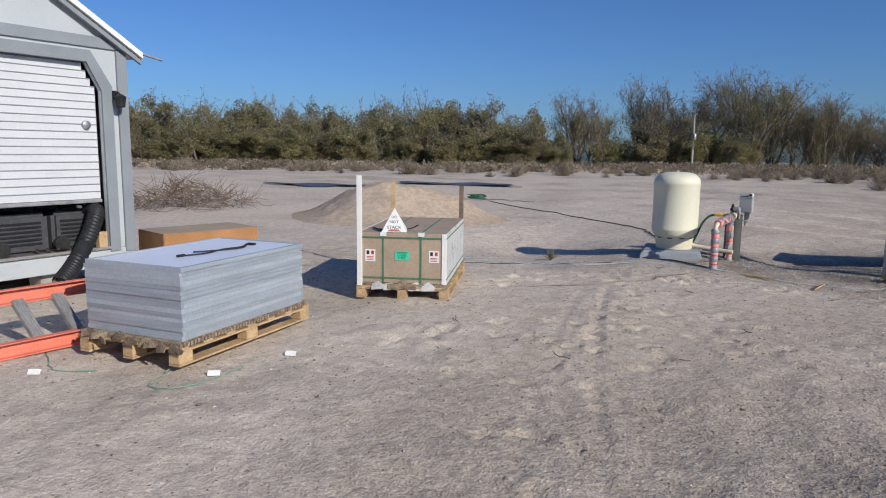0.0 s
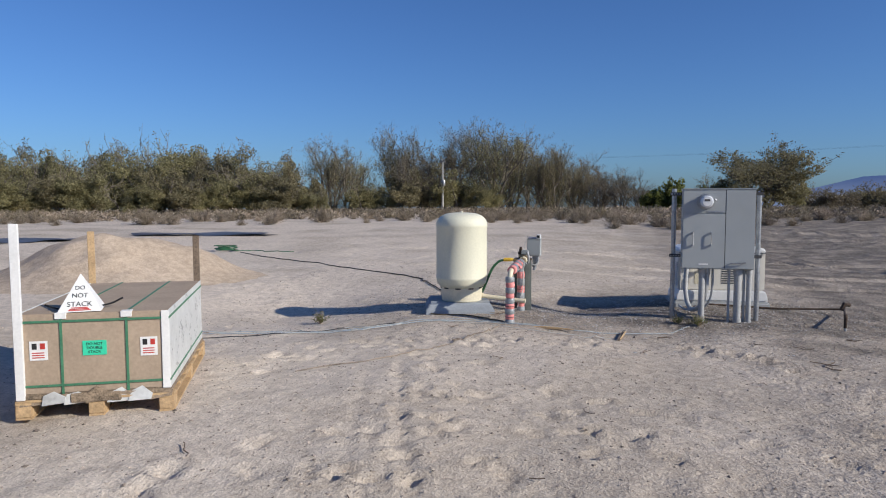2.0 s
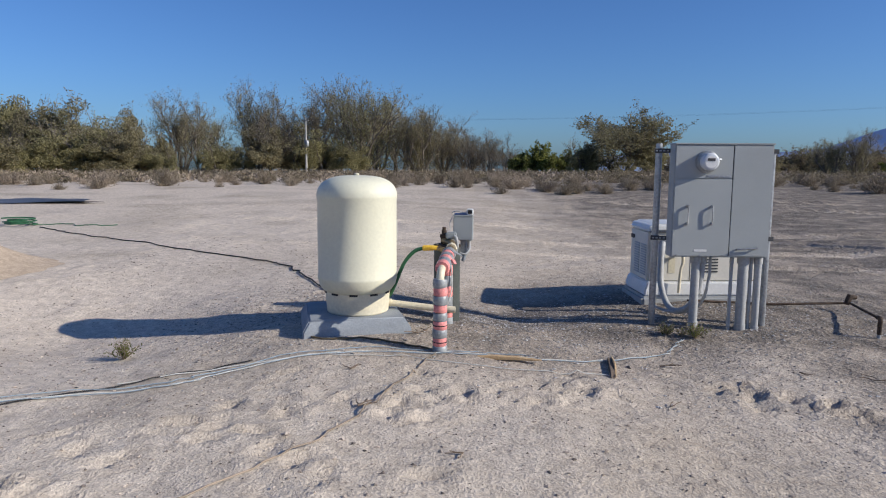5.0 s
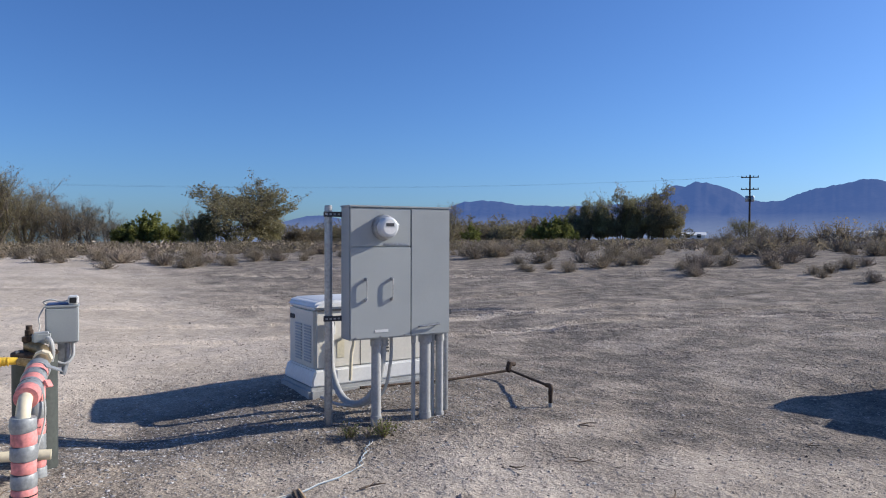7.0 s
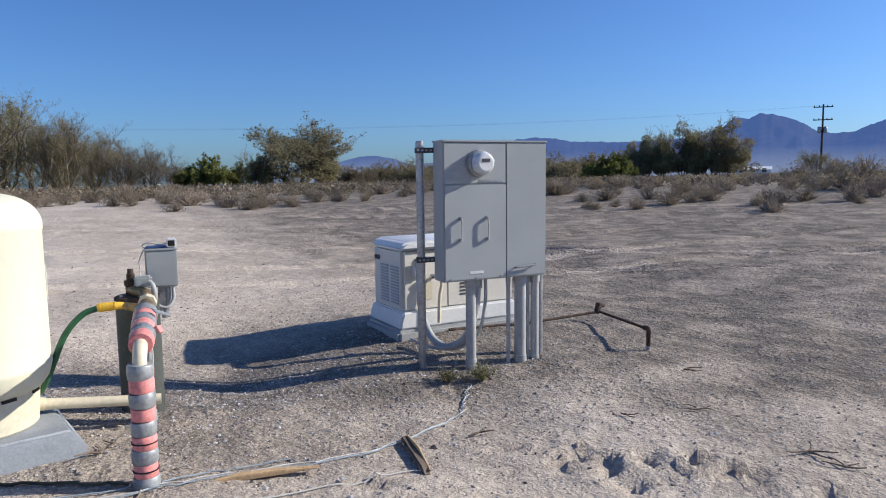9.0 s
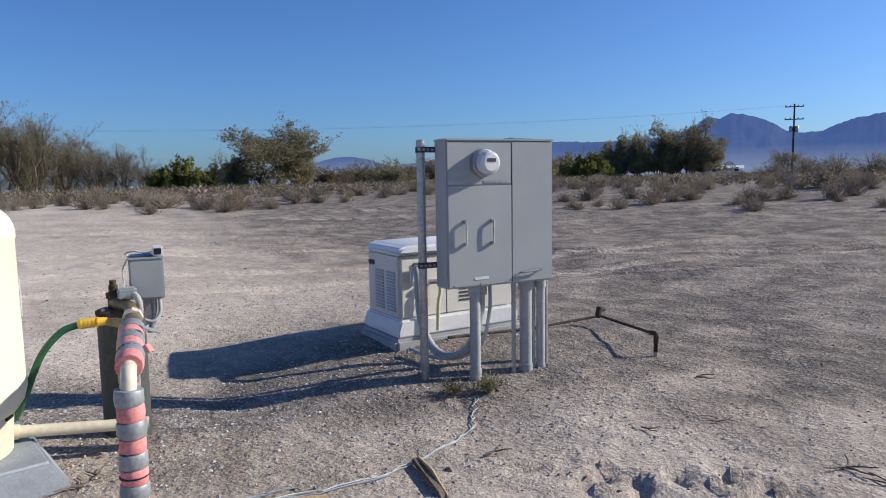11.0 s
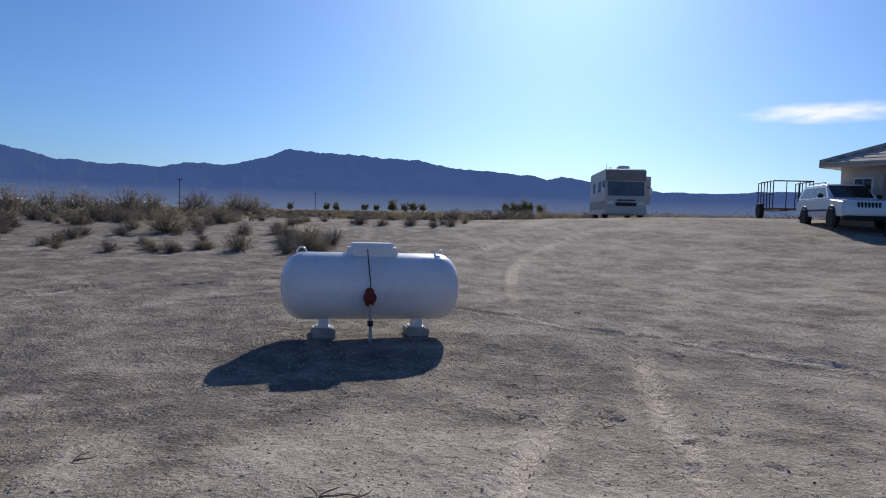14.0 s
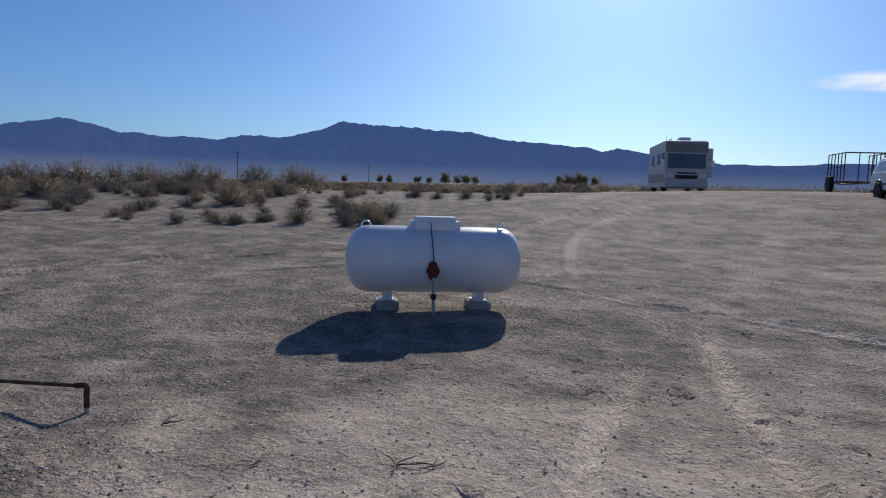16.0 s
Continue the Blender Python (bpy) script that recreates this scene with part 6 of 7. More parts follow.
for i, (az, el) in enumerate(((71.4, 1.2), (70.0, 1.3), (68.3, 1.5), (66.6, 1.4), (64.4, 1.6), (62.6, 1.7), (59.0, 1.6), (57.5, 1.7), (55.8, 1.7), (54.3, 1.8), (52.8, 1.9), (51.6, 1.5), (73.2, 1.0))):
    put(thicket, i, E13, az, 98 + 7 * (i % 3), el, width=1.5, h0=4.0)
    put(thicket, i + 1, E13, az - 0.8, 106, el * 0.85, width=1.6, h0=4.0)
for i, (az, el) in enumerate(((57.2, 1.0), (51.3, 1.6), (50.2, 1.7), (49.0, 1.0))):
    put((green_tree,), 0, E13, az, 88, el, width=1.0, h0=4.0)
put(bare, 2, E9, 36.8, 100, 1.5, width=1.5, h0=10.0)
put(bare, 0, E9, 35.4, 104, 0.9, width=1.5, h0=10.0)


def shrub(name, seed, material, label, twigs=90, sprays=160, leaf=0.035):
    """A knee-high desert shrub of stiff twigs that fan out from its root."""
    rng = np.random.default_rng(seed)
    o = thing(name, pose(0, 0, 0), label, "shrub", "desert shrubs")
    bm, tips = bmesh.new(), []
    for k in range(twigs):
        a, ln = rng.uniform(0, 6.283), rng.uniform(0.35, 0.62)
        e = rng.uniform(0.12, 1.45)
        d = Vector((math.cos(a) * math.cos(e), math.sin(a) * math.cos(e), math.sin(e)))
        b_ = d.cross(Vector((0, 0, 1))) * rng.uniform(-0.12, 0.12)
        pts = [Vector((0, 0, 0.0)) + d * 0.03, d * ln * 0.5 + b_, d * ln + b_ * 0.5 + Vector((0, 0, 0.06))]
        tube(bm, pts, [0.008, 0.006, 0.003], 3, cap=False)
        tips += [pts[1], pts[2], pts[1].lerp(pts[2], 0.5)]
    part("twig_mass", bm, TWIG, o)
    t = np.array([tuple(v) for v in tips])
    c = t[rng.integers(0, len(t), sprays)] + rng.normal(size=(sprays, 3)) * 0.05
    c[:, 2] = np.maximum(c[:, 2], 0.02)
    leaf_mesh("foliage", c, leaf, material, o, seed, 0.4)
    return o


shrubs = [shrub("desert_shrub", 71, SCRUB, "dry brown desert shrub on bare dirt", 110, 1000, 0.026), shrub("desert_shrub", 72, TWIG, "pale dry desert shrub on bare dirt", 120, 800, 0.024), shrub("desert_shrub", 73, SCRUB, "olive-brown desert shrub on bare dirt", 100, 1100, 0.027)]
random.seed(5)


def shrub_here(x, y):
    """Whether a shrub grows here: bare round the yard, thicker with distance, in drifts."""
    d, az = math.hypot(x + 2, y + 4), math.degrees(math.atan2(y + 4, x + 2))
    drift = float(vnoise(np.array(x * 0.11), np.array(y * 0.11), 42))
    if az <= -40 or az > 158:
        return False
    if az < -12:
        return d > 56 and drift > 0.22
    start, full, bare_share = (29, 70, 0.30) if az < 8 else (20, 58, 0.34) if az < 40 else (22, 50, 0.38) if az < 88 else (27, 48, 0.4)
    return d > start and drift > bare_share * (1.25 - 0.8 * min(1, (d - start) / (full - start))) and random.random() < 0.25 + 0.75 * min(1, (d - start) / (full - start))


spots, tries = [], 0
while len(spots) < 7600 and tries < 110000:
    tries += 1
    az, d = random.uniform(-38, 155), 17 + 260 * random.random() ** 1.7
    x, y = -2 + d * math.cos(radians(az)), -4 + d * math.sin(radians(az))
    if shrub_here(x, y) and d * random.random() < 80 + d * 0.5:
        spots.append((d, x, y))
spots.sort()
for i, (d, x, y) in enumerate(spots[:280]):
    s = random.uniform(0.4, 0.95) * (1.4 if random.random() < 0.25 else 1.0)
    m = pose(x, y, float(land(x, y)) - 0.02, 0, 0, random.uniform(0, 360)) @ Matrix.Diagonal((s * 1.15, s * 1.15, s, 1))
    src = shrubs[i % 3]
    if i < 3:
        src.matrix_world = m
    else:
        o = copy_thing(src, m)
        o.matrix_basis = m
# the far scrub, which nobody could count
for name_, mat_, pick in (("far_scrub", TWIG_DARK, 0), ("far_scrub", TWIG, 1), ("far_scrub", SCRUB, 2)):
    pts = []
    for i, (d, x, y) in enumerate(spots[280:]):
        if i % 3 != pick:
            continue
        s = random.uniform(0.4, 1.2) * (1.2 if y > 40 else 2.1 if x > 62 and y < -14 else 1.0)
        z = float(land(x, y))
        n_ = 60 if d < 80 else 34
        q_ = np.random.normal(size=(n_, 3))
        q_ /= np.linalg.norm(q_, axis=1)[:, None]
        q_ *= np.random.uniform(0.3, 1.0, (n_, 1)) ** 0.5
        q_[:, 2] = np.abs(q_[:, 2]) * 0.8
        pts.append(q_ * np.array([0.75, 0.75, 0.75]) * s + np.array([x, y, z]))
    o = leaf_mesh(name_, np.concatenate(pts), 0.13, mat_, None, 90 + pick, 0.3)
    tagged(o, "brown desert scrub covering the flat", "scrub", kind="stuff")

# larger creosote bushes on the east side
for i, (az, d, s) in enumerate(((31.7, 62, 2.0), (27.7, 58, 2.1), (25.5, 64, 2.0), (23.5, 60, 2.1), (20.4, 62, 2.2), (18.6, 66, 2.0), (15.3, 66, 2.3), (12.2, 68, 2.3), (11.0, 70, 2.0), (33.5, 60, 1.8), (29.5, 66, 2.0), (36.0, 62, 1.6), (22.0, 34, 1.1), (30.6, 30, 1.1), (17.5, 27, 1.0), (13.8, 32, 1.0))):
    x, y = -2.7 + d * math.cos(radians(az)), -2.6 + d * math.sin(radians(az))
    m = pose(x, y, float(land(x, y)) - 0.03, 0, 0, 57 * i) @ Matrix.Diagonal((s * 1.9, s * 1.9, s * 1.45, 1))
    o = copy_thing(shrubs[2 if i % 3 else 0], m)
    o.matrix_basis = m
    tagged(o, "large olive-brown creosote bush on the flat", "bush", "creosote bushes")
# a heap of cut brush
bp_ = thing("brush_pile", at_ground(-15.6, -0.6), "grey heap of cut dry branches", "brush pile")
bm = bmesh.new()
for k in range(620):
    a, r_ = random.uniform(0, 6.28), random.uniform(0, 1.7)
    p = Vector((r_ * math.cos(a), r_ * math.sin(a) * 1.3, random.uniform(0, 0.75) * (1 - r_ / 2.2)))
    d = Vector((random.uniform(-1, 1), random.uniform(-1, 1), random.uniform(-0.2, 0.7))).normalized() * random.uniform(0.3, 0.8)
    tube(bm, [p, p + d * 0.5 + Vector((0, 0, random.uniform(-0.06, 0.06))), p + d], [0.009, 0.007, 0.003], 3, cap=False)
part("branch_mass", bm, WOOD_GREY, bp_)

# ---- scattered stones ----
def stone_field(name, n, area, size, label, seed, dens=None, material=None):
    rng = np.random.default_rng(seed)
    base_ = np.array([(0, 0, 0.6), (0.9, 0, 0), (0.2, 0.85, 0.05), (-0.8, 0.4, 0), (-0.6, -0.7, 0.05), (0.35, -0.8, 0), (0, 0, -0.5)])
    tri = np.array([(0, 1, 2), (0, 2, 3), (0, 3, 4), (0, 4, 5), (0, 5, 1), (6, 2, 1), (6, 3, 2), (6, 4, 3), (6, 5, 4), (6, 1, 5)])
    x, y = rng.uniform(area[0], area[1], n), rng.uniform(area[2], area[3], n)
    if dens is not None:
        keep = rng.uniform(size=n) < dens(x, y)
        x, y = x[keep], y[keep]
    m_ = len(x)
    s = size * np.minimum(rng.lognormal(0, 0.5, m_), 2.6)
    a = rng.uniform(0, 6.28, m_)
    ca, sa = np.cos(a)[:, None], np.sin(a)[:, None]
    v = base_[None] * (1 + 0.35 * rng.normal(size=(m_, 7, 1))) * s[:, None, None]
    px, py = v[..., 0] * ca - v[..., 1] * sa, v[..., 0] * sa + v[..., 1] * ca
    z = height(x, y)
    p = np.stack([px + x[:, None], py + y[:, None], v[..., 2] * 0.75 + z[:, None] + s[:, None] * 0.15], -1).reshape(-1, 3)
    f = (tri[None] + 7 * np.arange(m_)[:, None, None]).reshape(-1, 3)
    me = bpy.data.meshes.new(name)
    me.from_pydata(p.tolist(), [], f.tolist())
    me.materials.append(material or STONE)
    return tagged(new(name, me), label, "gravel", kind="stuff")


stone_field("gravel", 60000, (-5.0, 3.6, -2.4, 3.2), 0.0062, "grey gravel round the well and the posts", 3, lambda x, y: np.clip(bump_at(x, y, -2.2, 0.1, 1.8, 1.2, 1.0) + bump_at(x, y, 0.8, 0.9, 1.6, 1.2, 0.9), 0.05, 1), STONE_GREY)
stone_field("gravel", 18000, (3.4, 9.6, -5.5, 1.4), 0.007, "grey gravel round the propane tank", 4, lambda x, y: np.clip(bump_at(x, y, 6.3, -2.0, 2.3, 2.2, 0.9), 0.10, 1))
stone_field("loose_stones", 62000, (-7, 10, -10.5, 6), 0.006, "small stones scattered over the dirt", 5)
stone_field("loose_stones", 1800, (-9, 14, -11, 12), 0.0105, "clods and stones scattered over the dirt", 6)


# ---- motorhome, car, trailers and house on the east side ----
def wheel_at(parent, x, y, z, r, w, hub=GALV):
    """A tyre with its rim, its axle along y."""
    t_ = part("wheel", L([(r * 0.62, -w / 2), (r * 0.93, -w / 2), (r, -w * 0.3), (r, w * 0.3), (r * 0.93, w / 2), (r * 0.62, w / 2)], 28, pose(x, y, z, 90, 0, 0)), RUBBER, parent, smooth=True)
    part("rim", L([(0.0, -w * 0.42), (r * 0.3, -w * 0.45), (r * 0.55, -w * 0.36), (r * 0.615, -w * 0.5), (r * 0.615, w * 0.5), (r * 0.55, w * 0.36), (r * 0.3, w * 0.45), (0.0, w * 0.42)], 20, pose(x, y, z, 90, 0, 0)), hub, t_, smooth=True)
    return t_


RVX, RVY = 37.8, -16.85
rv = thing("motorhome", pose(RVX, RVY, float(land(RVX + 2, RVY)) + 0.02, 0, 0, 170.5), "weathered beige motorhome with sky reflection painted on its wide windscreen", "motorhome")
# front at x = 0, body runs to negative x
part("body", soften(P([(0.0, 0.55), (-0.05, 1.45), (-0.28, 2.35), (-0.30, 3.02), (-0.45, 3.12), (-7.5, 3.12), (-7.6, 3.0), (-7.6, 0.30), (-0.1, 0.30)], -1.22, 1.22), 0.06, 3), RV_BEIGE, rv, smooth=True)
part("windscreen", P([(-0.035, 1.46), (-0.245, 2.33), (-0.27, 2.33), (-0.06, 1.46)], -1.08, 1.08, pose(0.02, 0, 0)), GLASS_SKY, rv, "wide windscreen with grey sky reflection painted in")
part("brow", soften(P([(-0.235, 2.40), (-0.255, 3.0), (-0.30, 3.0), (-0.28, 2.40)], -1.2, 1.2), 0.01), RV_BROWN, rv)
part("grille", B(-0.02, -0.62, 0.84, 0.035, 0.62, 1.06, 0.02), BLACK, rv, "black grille")
part("grille_slot", B(0.0, -0.55, 1.14, 0.015, 0.55, 1.24, 0.01), GREY_DARK, rv)
part("bumper", B(-0.2, -1.24, 0.34, 0.08, 1.24, 0.70, 0.06), RV_BEIGE, rv, smooth=True)
for s in (-1, 1):
    part("headlight", B(-0.03, s * 0.92 - 0.2, 0.92, 0.03, s * 0.92 + 0.2, 1.14, 0.03), PAPER, rv, "clear headlight", smooth=True)
    part("lower_stripe", B(-7.4, s * 1.224 - 0.003, 0.62, -0.3, s * 1.224 + 0.003, 1.15), RV_BROWN, rv)
    mi = part("mirror", B(0.05, s * 1.42 - 0.09, 1.55, 0.15, s * 1.42 + 0.09, 1.95, 0.03), WHITE, rv, smooth=True)
    part("mirror_arm", T([(-0.2, s * 1.2, 2.05), (0.08, s * 1.42, 1.95)], 0.02, 8), BLACK, mi)
    for x0, x1 in ((-1.6, -0.6), (-3.4, -2.3), (-5.9, -4.9)):
        part("side_window", B(x0, s * 1.223 - 0.004, 1.75, x1, s * 1.223 + 0.012 * s, 2.4, 0.0), GLASS_DARK, rv)
    for x in (-1.1, -5.4):
        wheel_at(rv, x, s * 1.08, 0.42, 0.42, 0.26)
part("slide_out", B(-4.2, 1.225, 1.0, -1.5, 1.75, 2.75, 0.03), RV_BEIGE, rv, "extended slide-out room")
part("roof_unit", B(-1.9, -0.35, 3.125, -1.1, 0.35, 3.36, 0.06), WHITE, rv, "white roof air conditioner", smooth=True)
part("roof_unit", B(-5.4, -0.3, 3.125, -4.7, 0.3, 3.30, 0.06), WHITE, rv, smooth=True)
part("roof_rack", T([(-0.5, -0.9, 3.13), (-0.5, -0.9, 3.2), (-3.5, -0.9, 3.2), (-3.5, -0.9, 3.13)], 0.02, 8), GALV, rv)
part("antenna", T([(-3.0, -0.8, 3.12), (-3.0, -0.8, 3.6)], 0.015, 6), WHITE, rv)
part("wiper", T([(0.0, -0.5, 1.46), (-0.12, -0.1, 1.95)], 0.012, 6), BLACK, rv)
part("wiper", T([(0.0, 0.3, 1.46), (-0.12, 0.7, 1.95)], 0.012, 6), BLACK, rv)

JX, JY = 20.15, -19.4
jeep = thing("parked_suv", pose(JX, JY, float(land(JX + 2, JY)) + 0.0, 0, 0, 166), "white boxy sport utility car parked by the house", "car")
half = 0.90


def hull(prof, w0, w1):
    """A car body: a side outline whose width narrows towards the roof."""
    bm = P(prof, -1, 1)
    zs = [p[1] for p in prof]
    lo_, hi_ = min(zs), max(zs)
    for v in bm.verts:
        f_ = (v.co.z - lo_) / (hi_ - lo_)
        v.co.y *= w0 + (w1 - w0) * f_
    return bm


part("body", soften(hull([(0.0, 0.42), (0.03, 0.62), (0.0, 0.86), (-0.12, 0.99), (-1.35, 1.10), (-4.60, 1.12), (-4.72, 1.0), (-4.74, 0.5), (-4.6, 0.42)], half, half - 0.03), 0.05, 3), CAR_WHITE, jeep, smooth=True)
part("cabin", soften(hull([(-1.25, 1.08), (-2.0, 1.62), (-2.3, 1.69), (-4.2, 1.69), (-4.5, 1.55), (-4.66, 1.08)], half - 0.04, half - 0.22), 0.04, 3), CAR_WHITE, jeep, smooth=True)
part("windscreen", P([(-1.33, 1.13), (-1.98, 1.59), (-2.02, 1.58), (-1.38, 1.12)], -0.68, 0.68, pose(0.025, 0, 0.02)), GLASS_DARK, jeep, "dark windscreen")
for s in (-1, 1):
    for pts in ([(-1.62, 1.16), (-2.12, 1.54), (-2.62, 1.56), (-2.62, 1.16)], [(-2.70, 1.16), (-2.70, 1.56), (-3.45, 1.56), (-3.55, 1.16)], [(-3.63, 1.16), (-3.53, 1.56), (-4.2, 1.55), (-4.45, 1.16)]):
        bm = P(pts, -0.008, 0.008)
        for v in bm.verts:
            v.co.y += s * (0.845 - 0.18 * (v.co.z - 1.08) / 0.61 + 0.012)
        part("side_window", bm, GLASS_DARK, jeep)
    part("headlight", B(-0.07, s * 0.68 - 0.16, 0.74, 0.005, s * 0.68 + 0.16, 0.9, 0.03), PAPER, jeep, "clear headlight", smooth=True)
    part("mirror", B(-1.75, s * 1.02 - 0.1, 1.12, -1.62, s * 1.02 + 0.1, 1.28, 0.04), BLACK, jeep, smooth=True)
    part("roof_rail", T([(-2.4, s * 0.6, 1.70), (-2.5, s * 0.6, 1.75), (-4.1, s * 0.6, 1.75), (-4.2, s * 0.6, 1.70)], 0.02, 8), GREY_DARK, jeep)
    for x in (-0.92, -3.70):
        part("wheel_arch", L([(0.43, -0.02), (0.45, 0.0), (0.43, 0.02), (0.0, 0.02), (0.0, -0.02)], 28, pose(x, s * 0.895, 0.40, 90, 0, 0)), BLACK, jeep)
        wheel_at(jeep, x, s * 0.83, 0.365, 0.365, 0.24)
    part("door_trim", B(-3.3, s * 0.885 - 0.006, 0.62, -1.4, s * 0.885 + 0.022 * s, 0.69, 0.0), GREY_DARK, jeep)
for k in range(7):
    part("grille_slot", B(-0.05, -0.38 + 0.115 * k, 0.74, 0.032, -0.31 + 0.115 * k, 0.93, 0.015), BLACK, jeep)
part("bumper", B(-0.12, -0.88, 0.46, 0.07, 0.88, 0.64, 0.05), CAR_WHITE, jeep, smooth=True)
part("lower_bumper", B(-0.2, -0.84, 0.28, 0.03, 0.84, 0.455, 0.04), BLACK, jeep, smooth=True)

TRX, TRY = 29.0, -22.0
trl = thing("utility_trailer", pose(TRX, TRY, float(land(TRX, TRY)), 0, 0, 166), "black steel utility trailer with tall mesh rails", "trailer")
part("bed", B(-2.5, -0.9, 0.48, 0.0, 0.9, 0.54, 0.01), WOOD_GREY, trl)
for y in (-0.9, 0.9):
    part("top_rail", T([(-2.5, y, 1.85), (0, y, 1.85)], 0.03, 8), BLACK, trl)
    part("mid_rail", T([(-2.5, y, 1.2), (0, y, 1.2)], 0.022, 8), BLACK, trl)
    for k in range(6):
        part("upright", T([(-2.5 + 0.5 * k, y, 0.5), (-2.5 + 0.5 * k, y, 1.85)], 0.025, 8), BLACK, trl)
    wheel_at(trl, -1.7, y * 1.12, 0.40, 0.40, 0.22)
    part("fender", B(-2.1, y * 1.12 - 0.12, 0.70, -1.3, y * 1.12 + 0.12, 0.74, 0.01), BLACK, trl)
for k in range(4):
    part("gate_bar", T([(0.0, -0.9 + 0.6 * k, 0.5), (0.0, -0.9 + 0.6 * k, 1.85)], 0.022, 8), BLACK, trl)
part("gate_rail", T([(0.0, -0.9, 1.85), (0.0, 0.9, 1.85)], 0.03, 8), BLACK, trl)
part("drawbar", T([(-2.5, -0.6, 0.48), (-3.6, 0.0, 0.45), (-2.5, 0.6, 0.48)], 0.035, 8), BLACK, trl)

QX, QY = 17.9, -19.9
atv = thing("quad_bike", pose(QX, QY, float(land(QX, QY)), 0, 0, 175), "dark quad bike parked by the house", "quad bike")
for x in (-1.25, 0.0):
    for y in (-0.42, 0.42):
        wheel_at(atv, x, y, 0.30, 0.30, 0.26)
part("chassis", B(-1.35, -0.22, 0.32, 0.1, 0.22, 0.62, 0.05), BLACK, atv, smooth=True)
part("seat", B(-1.25, -0.18, 0.62, -0.45, 0.18, 0.86, 0.07), RUBBER, atv, smooth=True)
for x in (-1.25, 0.0):
    part("fender", B(x - 0.36, -0.58, 0.60, x + 0.36, 0.58, 0.68, 0.04), GREY_DARK, atv, smooth=True)
    part("cargo_rack", T([(x - 0.3, -0.4, 0.80), (x + 0.3, -0.4, 0.80), (x + 0.3, 0.4, 0.80), (x - 0.3, 0.4, 0.80), (x - 0.3, -0.4, 0.80)], 0.016, 6), BLACK, atv)
part("handlebar", T(smooth_line([(-0.3, -0.42, 0.98), (-0.22, -0.2, 1.0), (-0.2, 0.2, 1.0), (-0.3, 0.42, 0.98)], 4), 0.018, 8), BLACK, atv)
part("steering_post", T([(-0.1, 0, 0.6), (-0.22, 0, 1.0)], 0.03, 8), BLACK, atv)
QX, QY = 15.9, -19.7
crt = thing("dump_cart", pose(QX, QY, float(land(QX, QY)), 0, 0, 178), "dark steel garden dump cart", "cart")
bm = bmesh.new()
b0 = [bm.verts.new(v) for v in ((-1.2, -0.4, 0.45), (0.1, -0.4, 0.45), (0.1, 0.4, 0.45), (-1.2, 0.4, 0.45))]
b1 = [bm.verts.new(v) for v in ((-1.4, -0.6, 0.92), (0.3, -0.6, 0.92), (0.3, 0.6, 0.92), (-1.4, 0.6, 0.92))]
bm.faces.new(b0[::-1])
for k in range(4):
    bm.faces.new((b0[k], b0[(k + 1) % 4], b1[(k + 1) % 4], b1[k]))
bmesh.ops.solidify(bm, geom=bm.faces[:], thickness=0.02)
part("tub", bm, GREY_DARK, crt)
part("rim_bar", T([(-1.4, -0.6, 0.93), (0.3, -0.6, 0.93), (0.3, 0.6, 0.93), (-1.4, 0.6, 0.93), (-1.4, -0.6, 0.93)], 0.02, 6), GALV, crt)
for y in (-0.52, 0.52):
    wheel_at(crt, -0.9, y, 0.24, 0.24, 0.14)
    wheel_at(crt, -0.1, y, 0.20, 0.20, 0.12)
part("drawbar", T([(-1.2, 0, 0.42), (-1.9, 0, 0.35)], 0.025, 8), BLACK, crt)

# house: its near corner of the eave, then along the front, which runs towards the walk
HU = Vector((-0.87, -0.49, 0)).normalized()
HROT = math.degrees(math.atan2(HU.y, HU.x))
HX, HY = 23.35, -19.6
HZ = float(land(22, -22)) - 0.15
house = thing("house", pose(HX, HY, HZ, 0, 0, HROT), "single-storey tan stucco house with a tiled hip roof", "house")
EV, OV, HL, HDP = 2.42, 0.55, 17.0, 11.0
PX0, PX1 = 2.1, 10.5
part("front_wall", B(OV, OV, -0.1, PX0, OV + 0.2, EV, 0.0), STUCCO, house)
part("porch_back_wall", B(PX0, 4.0, -0.1, PX1, 4.2, EV, 0.0), STUCCO, house)
part("porch_side_wall", B(PX0 - 0.2, OV + 0.201, -0.1, PX0, 4.0, EV, 0.0), STUCCO, house)
part("front_wall", B(PX1, OV, -0.1, HL - OV, OV + 0.2, EV, 0.0), STUCCO, house)
part("porch_side_wall", B(PX1, OV + 0.201, -0.1, PX1 + 0.2, 4.0, EV, 0.0), STUCCO, house)
part("end_wall", B(OV, OV + 0.201, -0.1, OV + 0.2, HDP - OV, EV, 0.0), STUCCO, house)
part("end_wall", B(HL - OV - 0.2, OV + 0.201, -0.1, HL - OV, HDP - OV, EV, 0.0), STUCCO, house)
part("back_wall", B(OV + 0.201, HDP - OV - 0.2, -0.1, HL - OV - 0.201, HDP - OV, EV, 0.0), STUCCO, house)
part("porch_beam", B(PX0, OV, EV - 0.32, PX1, OV + 0.2, EV - 0.002, 0.01), STUCCO, house)
for x in (PX0 + 2.4,):
    part("porch_post", B(x - 0.17, OV - 0.02, -0.1, x + 0.17, OV + 0.24, EV - 0.322, 0.02), STUCCO, house)
part("soffit", B(0.0, 0.0, EV, HL, HDP, EV + 0.04), STUCCO, house)
